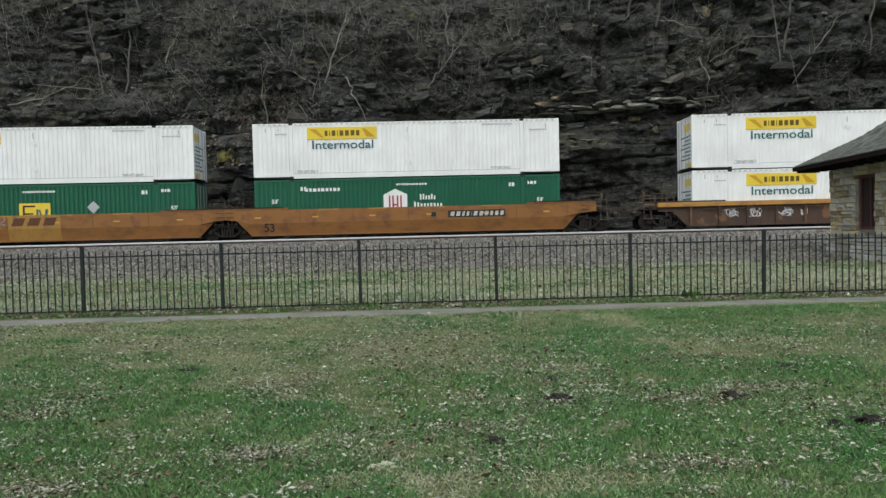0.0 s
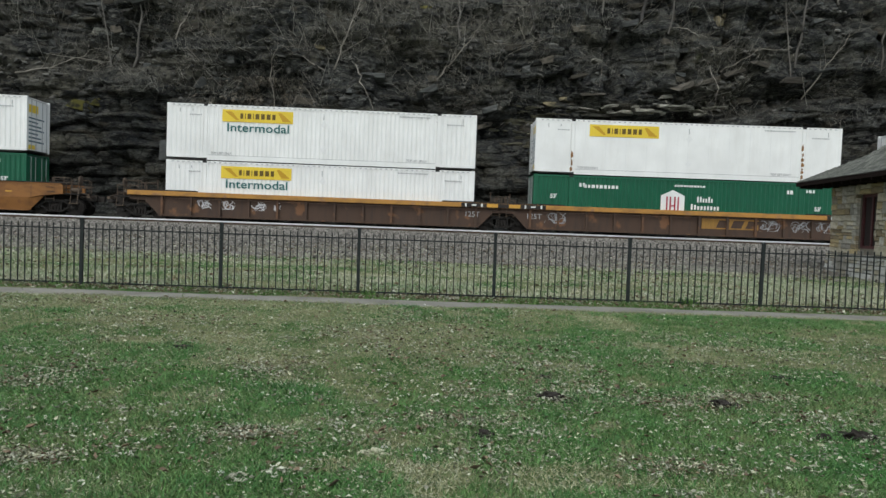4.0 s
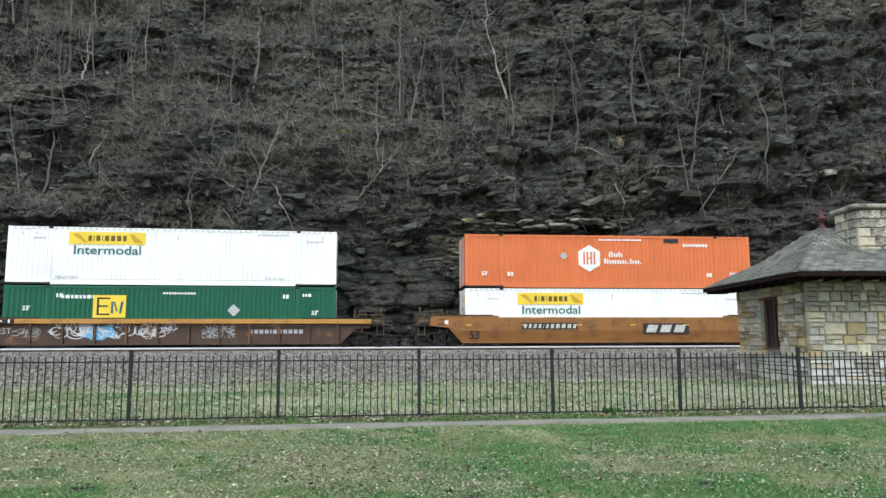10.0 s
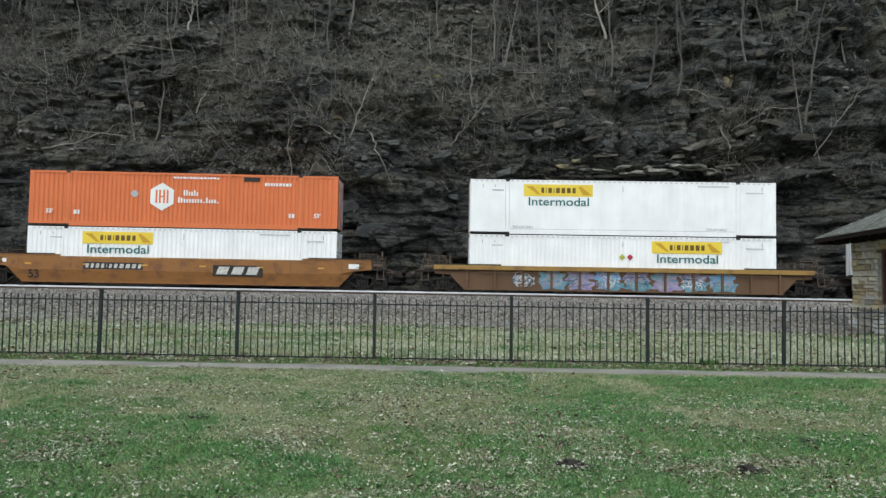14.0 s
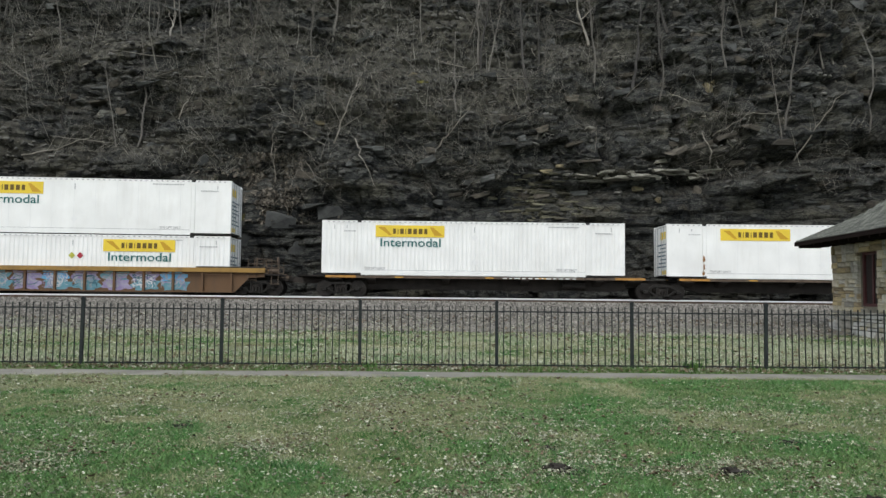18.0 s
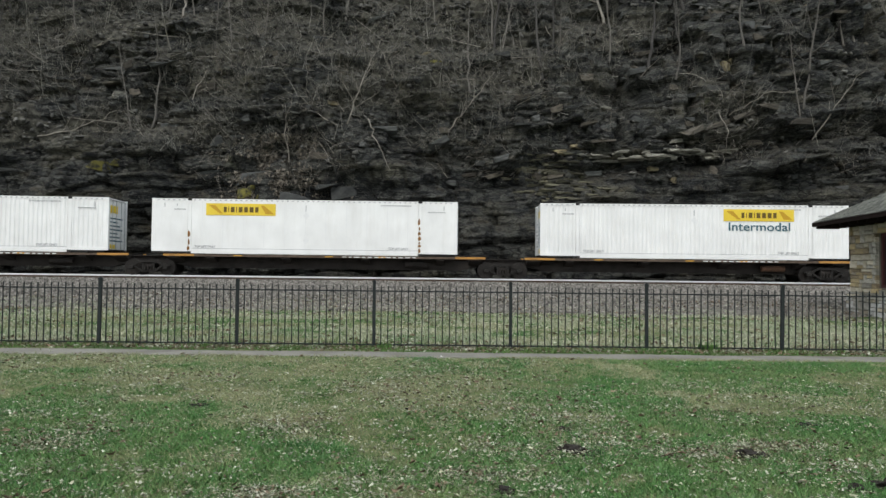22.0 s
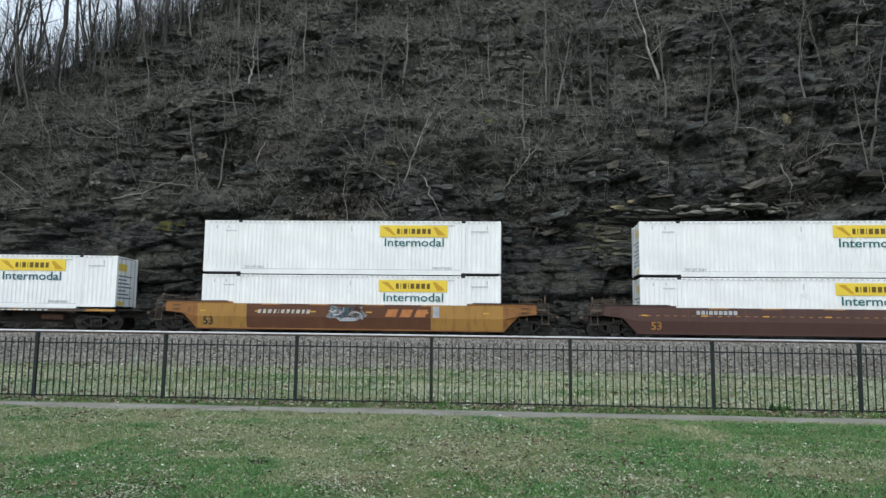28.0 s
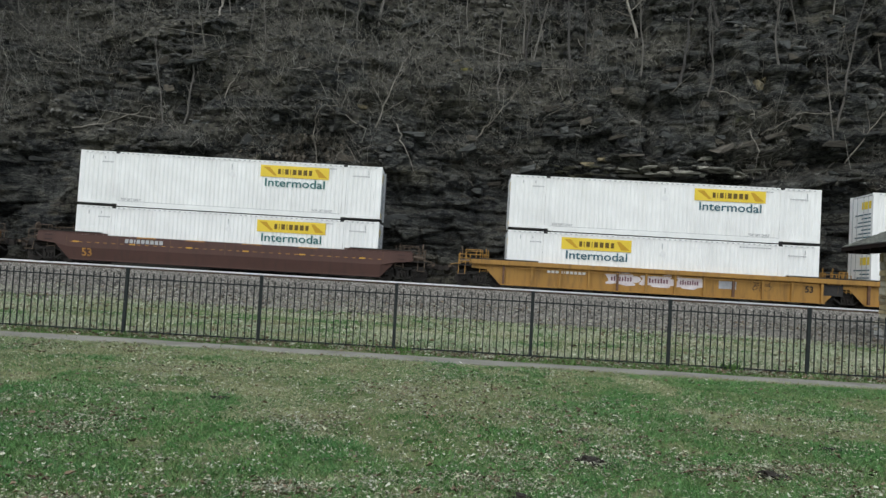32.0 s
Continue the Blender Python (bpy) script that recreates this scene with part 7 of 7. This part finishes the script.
def coat(car, x0, x1, mtl, label):
    """A stretch of other paint over the whole height of a plated side."""
    pts = [(-1.468, 1.555), (-1.468, 0.862), (-1.327, 0.215), (-1.32, 0.215), (-1.462, 0.866), (-1.462, 1.555)]
    bm = bmesh.new()
    rings = [[bm.verts.new((x, y, z)) for y, z in pts] for x in (x0, x1)]
    for i in range(6):
        bm.faces.new((rings[0][i], rings[0][(i + 1) % 6], rings[1][(i + 1) % 6], rings[1][i]))
    bmesh.ops.recalc_face_normals(bm, faces=bm.faces[:])
    return part("repaint", bm, mtl, car, label)


def low_mark(car, text, size, mtl, x, label):
    """A length mark on the sloping lower plate."""
    words("length_mark", text, size, mtl, car, (x, -1.418, 0.6), label, 0.012, lean=0.22)


def ribbed_well(paint, chord, left_shared, right_shared, label, marks=False):
    """A well car with a top chord and upright stakes along its sides."""
    car = new("well_car")
    for out in (-1, 1):
        pts = [(-9.9, 1.0), (-9.1, 0.95), (-8.35, 0.17), (8.35, 0.17), (9.1, 0.95), (9.9, 1.0), (9.9, 1.4), (-9.9, 1.4)]
        part("side_plate", slab(bmesh.new(), pts, *sorted((out * 1.3, out * 1.33))), paint, car)
        part("top_chord", boxes((-9.95, 9.95, *sorted((out * 1.302, out * 1.53)), 1.22, 1.46), bevel=0.012), chord, car)
        part("bottom_flange", boxes((-8.35, 8.35, *sorted((out * 1.331, out * 1.5)), 0.17, 0.23)), paint, car)
        n = 12
        for k in range(n):
            x = -8.2 + 16.4 * k / (n - 1)
            if out < 0 or k % 3 == 0:
                part("stake", slab(bmesh.new(), [(x - 0.055, 0.232), (x + 0.055, 0.232), (x + 0.055, 1.218), (x - 0.055, 1.218)], *sorted((out * 1.3305, out * 1.485))), paint if k % 4 else RUST_BROWN, car)
        for s in (-1, 1):
            part("walkway", boxes((*sorted((s * 6.4, s * 10.0)), *sorted((out * 1.3, out * 1.52)), 1.465, 1.53)), GRIME, car)
        if marks and out < 0:
            for s in [k for k, sh in ((-1, left_shared), (1, right_shared)) if sh]:
                part("dark_panel", boxes((*sorted((s * 7.4, s * 9.93)), -1.54, -1.531, 1.23, 1.45)), GRIME, car)
                each("white_mark", PRINT_WHITE, car, (*sorted((s * 7.6, s * 7.68)), -1.548, -1.541, 1.25, 1.43), (*sorted((s * 7.95, s * 8.2)), -1.548, -1.541, 1.31, 1.38), (*sorted((s * 8.45, s * 8.53)), -1.548, -1.541, 1.25, 1.43))
                part("reflector", boxes((*sorted((s * 8.75, s * 9.35)), -1.548, -1.541, 1.25, 1.43)), REFLECT, car)
    bm = bmesh.new()
    rod(bm, (-7.6, -1.505, 1.1), (8.0, -1.505, 1.12), 0.02, sides=5)
    part("brake_pipe", bm, paint, car)
    part("floor", boxes((-8.3, 8.3, -1.295, 1.295, 0.15, 0.225)), GRIME, car)
    finish_car(car, paint, left_shared, right_shared, label)
    return car


def finish_car(car, paint, left_shared, right_shared, label):
    wheels = []
    end_gear(car, -1, paint, left_shared)
    end_gear(car, 1, paint, right_shared)
    if not left_shared:
        wheels += truck(car, -9.45)
    wheels += truck(car, 9.64 if right_shared else 9.45)
    car_wheels[car.name] = wheels
    tagged(car, label, "rail car", "cars of the freight train")


def spine_car(left_shared, right_shared, label):
    """A low skeleton car: a centre sill with arms that carry the container's corners."""
    car = new("spine_car")
    pts = [(-10.0, 0.72), (-8.4, 0.7), (-7.2, 0.42), (7.2, 0.42), (8.4, 0.7), (10.0, 0.72), (10.0, 1.02), (-10.0, 1.02)]
    part("centre_sill", slab(bmesh.new(), pts, -0.36, 0.36), GRIME, car)
    part("top_flange", boxes((-9.9, 9.9, -0.55, 0.55, 1.022, 1.06)), GRIME, car)
    for x in (-8.0, -6.09, -2.1, 2.1, 6.09, 8.0):
        w = 0.35 if abs(x) > 7 else 0.2
        part("cross_arm", slab(bmesh.new(), [(-1.25, 0.95), (-0.4, 0.7), (0.4, 0.7), (1.25, 0.95), (1.25, 1.155), (-1.25, 1.155)], x - w, x + w, "x"), GRIME, car)
    for out in (-1, 1):
        part("side_sill", boxes((-8.35, 8.35, *sorted((out * 1.2, out * 1.29)), 1.02, 1.14)), RUSTY, car)
        for s in (-1, 1):
            part("end_bracket", boxes((*sorted((s * 6.9, s * 8.5)), *sorted((out * 1.291, out * 1.34)), 1.03, 1.145)), CHORD, car, "worn orange end bracket")
    each("reflector", REFLECT, car, *[(x - 0.22, x + 0.22, -1.302, -1.291, 1.05, 1.11) for x in (-4.6, 0.2, 3.0)])
    bars("small_print", PRINT_WHITE, car, 0.9, 4.8, 1.05, 1.1, -1.303, [1, 0.6, 1.3, 0.8, 1, 1, 0.5, 1.2, 0.7, 1, 1.1, 0.8], 0.5)
    bm = bmesh.new()
    rod(bm, (4.2, -0.62, 0.72), (5.4, -0.62, 0.72), 0.16, sides=12)
    part("air_tank", bm, RUST_BROWN if right_shared is False else GRIME, car)
    for s, sh in ((-1, left_shared), (1, right_shared)):
        reach = 9.1 if sh else 10.5
        part("draft_sill", boxes((*sorted((s * 8.5, s * reach)), -0.3, 0.3, 0.74, 1.0)), GRIME, car)
        if not sh:
            part("end_platform", boxes((*sorted((s * 8.6, s * 9.9)), -1.25, 1.25, 1.1, 1.15)), GRIME, car)
            part("coupler", boxes((*sorted((s * 10.45, s * 10.85)), -0.15, 0.15, 0.76, 1.04), bevel=0.03), GRIME, car, "rusty knuckle coupler")
    wheels = []
    if not left_shared:
        wheels += truck(car, -7.7)
    wheels += truck(car, 9.46 if right_shared else 7.4)
    car_wheels[car.name] = wheels
    tagged(car, label, "rail car", "cars of the freight train")
    return car


car_wheels = {}
Y_SIDE = -1.468  # the plated side, towards the park
Y_RIB = -1.334


def marking(car, x0, x1, z0, z1, y, light=True, back=True, seed=1):
    rng = random.Random(seed)
    if back:
        part("dark_panel", boxes((x0 - 0.12, x1 + 0.12, y + 0.002, y + 0.008, z0 - 0.07, z1 + 0.07)), BLACK, car)
    bars("bar", MARK_WHITE if light else SIGN_DARK, car, x0, x1, z0, z1, y - 0.012, [rng.uniform(0.45, 0.75) for _ in range(4)] + [0.08] + [rng.uniform(0.45, 0.75) for _ in range(6)], 0.42, slant=0.05)


def emblem(car, x, z, y, mtl, back=None):
    if back:
        part("dark_panel", boxes((x - 1.3, x + 1.3, y + 0.002, y + 0.008, z - 0.28, z + 0.28)), back, car)
    bm = bmesh.new()
    for cx in (-0.78, 0.0, 0.78):
        slab(bm, [(x + cx - 0.36, z - 0.2), (x + cx + 0.2, z - 0.2), (x + cx + 0.36, z + 0.2), (x + cx - 0.2, z + 0.2)], y - 0.01, y - 0.002)
    part("emblem", bm, mtl, car, "three slanted blocks of paint")["kind"] = "stuff"


def build_train():
    """Cars from the head of what is seen to its tail: place along the curve at 0 s, car, then its containers with their heights."""
    W_L = container("white", "ribbed", -3.4, "Intermodal", TEAL, seed=1)
    W_L2 = container("white", "ribbed", -3.4, "Intermodal", BLUE_LETTER, seed=2)
    W_R = container("white", "ribbed", 3.4, "Intermodal", TEAL, seed=3)
    W_S = container("white", "smooth", -3.4, seed=4)
    W_SL = container("white", "smooth", -3.4, "Intermodal", TEAL, seed=5)
    W_RB = container("white", "ribbed", 3.4, "Intermodal", BLUE_LETTER, seed=6)
    G_H = container("green", "ribbed", logo="house", seed=7)
    G_S = container("green", "ribbed", logo="square", seed=8)
    O_X = container("orange", "ribbed", logo="hexagon", seed=9)
    used = set()

    def take(c):
        if c in used:
            return copy_thing(c, Matrix())
        used.add(c)
        return c

    LOW, HIGH, FLAT = 0.23, 3.18, 1.175
    train = []

    a = smooth_well(OCHRE, False, True, "orange-brown well car, weathered, carrying stacked containers")
    coat(a, -1.3, 1.3, GOLD, "golden yellow panel")
    emblem(a, 0.0, 1.22, Y_SIDE, RED_BROWN)
    scribble("graffiti", a, SPRAY_GREY, -2.6, 1.15, 2.4, 0.8, Y_SIDE - 0.004, 9, 3)
    train.append((-25.72, a, [(container("green", "ribbed", logo="square", seed=10, shift=(3.1, -0.47)), LOW), (take(W_L), HIGH)]))

    b = smooth_well(OCHRE, True, False, "orange-brown well car with a dark numbered panel")
    low_mark(b, "53", 0.6, BLACK, -7.3, "black length mark")
    marking(b, 2.2, 5.0, 1.02, 1.25, Y_SIDE, seed=2)
    bars("bar", BLACK, b, 1.2, 1.45, 1.02, 1.25, Y_SIDE - 0.012, [1], 0.3)
    train.append((-6.44, b, [(take(G_H), LOW), (take(W_L2), HIGH)]))

    c = ribbed_well(BROWN, CHORD, False, True, "rusty red-brown ribbed well car with a yellow-orange chord", True)
    for q, (x, w) in enumerate(((-6.05, 0.75), (-4.8, 0.7), (-3.3, 0.95), (-2.25, 0.35))):
        scribble("graffiti", c, SPRAY_WHITE, x, 0.84, w, 0.45, Y_RIB - 0.004, 9, 4 + q, 0.04)
    words("load_mark", "125T", 0.4, PRINT_GREY, c, (8.0, Y_RIB - 0.004, 0.85), "faint load mark")
    train.append((16.81, c, [(take(W_L), LOW), (take(W_L), HIGH)]))

    d = ribbed_well(BROWN, CHORD, True, True, "rusty red-brown ribbed well car, middle unit of three", True)
    part("yellow_panel", boxes((0.9, 3.9, Y_RIB - 0.009, Y_RIB - 0.003, 0.55, 1.1)), GOLD, d)
    emblem(d, 2.8, 0.82, Y_RIB - 0.012, BROWN)
    for k, x in enumerate((4.6, 6.2, 7.5, -6.9)):
        scribble("graffiti", d, SPRAY_GREY, x, 0.82, 1.2, 0.6, Y_RIB - 0.006, 14, 20 + k, 0.035)
    words("load_mark", "125T", 0.4, PRINT_GREY, d, (-8.0, Y_RIB - 0.004, 0.85), "faint load mark")
    train.append((36.17, d, [(take(G_H), LOW), (take(W_S), HIGH)]))

    f = ribbed_well(BROWN, CHORD, True, False, "rusty red-brown ribbed well car with white and blue graffiti", True)
    scribble("graffiti", f, SPRAY_WHITE, -4.8, 0.86, 2.2, 0.8, Y_RIB - 0.006, 24, 31, 0.045)
    blot("graffiti", f, SPRAY_BLUE, -3.6, 0.84, 1.7, 0.72, Y_RIB - 0.007, 3)
    scribble("graffiti", f, SPRAY_WHITE, -3.4, 0.84, 1.8, 0.7, Y_RIB - 0.010, 14, 32, 0.03)
    scribble("graffiti", f, SPRAY_WHITE, -1.6, 0.86, 3.6, 0.8, Y_RIB - 0.006, 34, 33, 0.045)
    scribble("graffiti", f, SPRAY_GREY, 2.2, 0.84, 1.6, 0.7, Y_RIB - 0.006, 30, 34, 0.04)
    scribble("graffiti", f, SPRAY_GREY, -6.9, 0.8, 1.3, 0.5, Y_RIB - 0.006, 14, 35, 0.035)
    bars("bar", PRINT_GREY, f, 3.7, 6.4, 0.72, 0.92, Y_RIB - 0.009, [1, 1, 1, 1, 0.4, 1, 1, 1, 1, 1, 1], 0.4)
    words("load_mark", "125T", 0.4, PRINT_GREY, f, (-8.0, Y_RIB - 0.004, 0.85), "faint load mark")
    train.append((55.6, f, [(take(G_S), LOW), (take(W_L), HIGH)]))

    g = smooth_well(OCHRE, False, False, "orange-brown well car with dark marking panels")
    low_mark(g, "53", 0.6, BLACK, -7.6, "black length mark")
    marking(g, -4.95, -2.1, 0.98, 1.2, Y_SIDE, seed=4)
    emblem(g, 2.95, 0.95, Y_SIDE, MARK_WHITE, BLACK)
    each("white_mark", PRINT_WHITE, g, (8.75, 9.3, Y_SIDE - 0.01, Y_SIDE, 1.15, 1.4), (-9.2, -9.0, Y_SIDE - 0.01, Y_SIDE, 1.2, 1.4))
    train.append((78.7, g, [(take(W_L), LOW), (take(O_X), HIGH)]))

    h = ribbed_well(UMBER, DULL_CHORD, False, False, "red-brown ribbed well car covered with blue and violet graffiti")
    for k in range(8):
        x = -5.22 + k * 1.491
        if k > 0:
            blot("graffiti", h, (SPRAY_VIOLET, SPRAY_TEAL, SPRAY_VIOLET, SPRAY_BLUE)[k % 4], x, 0.97, 1.36, 0.5, Y_RIB - 0.004, k)
            blot("graffiti", h, (SPRAY_TEAL, SPRAY_TEAL, SPRAY_VIOLET)[k % 3], x + 0.1, 0.52, 1.36, 0.52, Y_RIB - 0.012, k + 5)
        scribble("graffiti", h, SPRAY_GREY if k % 3 else SPRAY_WHITE, x, 0.78, 1.25, 0.8, Y_RIB - 0.02, 16, 50 + k, 0.04)
        scribble("graffiti", h, SPRAY_VIOLET if k % 2 else BLUE_LETTER, x, 0.7, 1.25, 0.8, Y_RIB - 0.026, 9, 70 + k, 0.035)
    W_P = container("white", "ribbed", 3.4, "Intermodal", TEAL, seed=16)
    for x, mtl in ((0.0, GREEN_PLACARD), (0.42, PRINT_RED)):
        part("placard", slab(bmesh.new(), [(x, 1.62), (x + 0.17, 1.79), (x, 1.96), (x - 0.17, 1.79)], -CW / 2 - 0.006, -CW / 2 + 0.004), mtl, W_P, "small diamond placard")
    train.append((102.0, h, [(W_P, LOW), (take(W_SL), HIGH)]))

    i1 = spine_car(False, True, "low black skeleton rail car with orange end brackets")
    train.append((123.67, i1, [(take(W_L), FLAT, -0.65)]))
    i2 = spine_car(True, True, "low black skeleton rail car, middle unit of three")
    train.append((142.54, i2, [(take(W_S), FLAT, -1.08)]))
    i3 = spine_car(True, False, "low black skeleton rail car with a rusty air tank")
    train.append((161.69, i3, [(take(W_RB), FLAT, 0.39)]))

    k = smooth_well(OCHRE, False, False, "orange-brown well car with golden ends and grey graffiti")
    coat(k, -5.5, 4.4, RED_BROWN, "weathered red-brown middle of the side")
    for x0, x1 in ((-8.2, -5.502), (4.402, 8.2)):
        coat(k, x0, x1, GOLD, "fresh golden yellow repaint")
    low_mark(k, "53", 0.6, BLACK, -7.6, "black length mark")
    marking(k, -4.9, -2.1, 1.05, 1.25, Y_SIDE, seed=7)
    blot("graffiti", k, SPRAY_GREY, -0.1, 1.1, 2.0, 0.75, Y_SIDE, 9)
    scribble("graffiti", k, BLUE_LETTER, -0.1, 1.1, 1.9, 0.7, Y_SIDE - 0.004, 12, 61, 0.035)
    scribble("graffiti", k, SPRAY_WHITE, -0.1, 1.1, 1.9, 0.7, Y_SIDE - 0.008, 8, 62, 0.025)
    emblem(k, 3.1, 1.12, Y_SIDE - 0.002, FADED_ORANGE)
    part("grey_patch", boxes((4.5, 4.85, Y_SIDE - 0.004, Y_SIDE + 0.004, 0.9, 1.5)), SPRAY_GREY, k)
    train.append((183.03, k, [(take(W_R), LOW), (take(W_R), HIGH)]))

    l = smooth_well(MAROON_CAR, False, False, "dark maroon well car with faded yellow marks")
    low_mark(l, "53", 0.58, CHORD, -7.3, "yellow length mark")
    bars("bar", PRINT_GREY, l, -5.3, -3.3, 1.22, 1.42, Y_SIDE - 0.012, [1, 1, 0.4, 1, 1, 1, 1, 1, 1], 0.35)
    bm = bmesh.new()
    for q in range(38):
        x = -8.2 + q * 0.44
        box(bm, x, x + 0.2, Y_SIDE, Y_SIDE + 0.006, 1.13, 1.16)
    part("stripe", bm, CHORD, l, "faded dashed stripe")["kind"] = "stuff"
    train.append((206.5, l, [(take(W_R), LOW), (take(W_R), HIGH)]))

    m = ribbed_well(GOLD, GOLD, False, True, "golden yellow ribbed well car with pale cloud-shaped graffiti")
    for q, (x, w) in enumerate(((-2.0, 1.7), (-0.15, 1.8), (1.5, 1.5))):
        blot("graffiti", m, PALE_PINK, x, 0.84, w, 0.62, Y_RIB - 0.007, 70 + q)
        stems("graffiti", PLUM, m, x - w * 0.33, x + w * 0.33, 0.74, Y_RIB - 0.024, (0.2, 0.24, 0.18, 0.22, 0.2, 0.25, 0.19, 0.22))
    bars("bar", PRINT_WHITE, m, -5.9, -3.9, 0.95, 1.12, Y_RIB - 0.012, [1, 1, 1, 1, 0.3, 1, 1, 1, 1, 1], 0.35)
    part("grey_patch", boxes((3.0, 3.9, Y_RIB - 0.012, Y_RIB - 0.002, 0.65, 1.05)), SPRAY_GREY, m)
    scribble("graffiti", m, BLACK, 5.2, 0.85, 1.0, 0.6, Y_RIB - 0.006, 10, 81, 0.02)
    words("length_mark", "53", 0.45, BLACK, m, (7.6, Y_RIB - 0.006, 0.85), "black length mark", 0.012)
    part("dark_panel", boxes((8.25, 9.3, Y_RIB - 0.012, Y_RIB - 0.002, 0.6, 1.25)), BLACK, m)
    train.append((229.6, m, [(take(W_L2), LOW), (take(W_RB), HIGH)]))

    o = ribbed_well(GOLD, GOLD, True, False, "golden yellow ribbed well car at the end of the view")
    train.append((248.4, o, [(take(W_L), LOW), (take(W_L), HIGH)]))
    return train


TRAIN = build_train()


def run(t):
    """Metres that the train has gone after t seconds."""
    return 6.9859 * t + 0.00117 * t * t


def motions():
    """The train rolls along the curve; its containers ride on it and its wheels turn."""
    times = [float(t) for t in range(0, 33)]
    for s0, car, load in TRAIN:
        walk(car, [(t, curve_pose(s0 - run(t), -0.13, RAIL_Z)) for t in times])
        for box_, z, *dx in load:
            walk(box_, [(t, curve_pose(s0 + sum(dx) - run(t), -0.13, RAIL_Z + z)) for t in times])
        for w, x in car_wheels[car.name]:
            rows, last = [], -9.0
            for f in range(0, 961):
                t = f / 30
                seen = abs(s0 + x - run(t)) < 34
                if f in (0, 960) or (seen and t - last > 0.09):
                    rows.append((t, seen))
                    last = t
            ang, out, prev = 0.0, [], 0.0
            for t, seen in rows:
                step = (run(t) - run(prev)) / 0.44
                if step < 1.5:
                    ang -= step
                out.append((t, pose(x, 0, 0.44, 0, math.degrees(ang), 0)))
                prev = t
            walk(w, out)


motions()
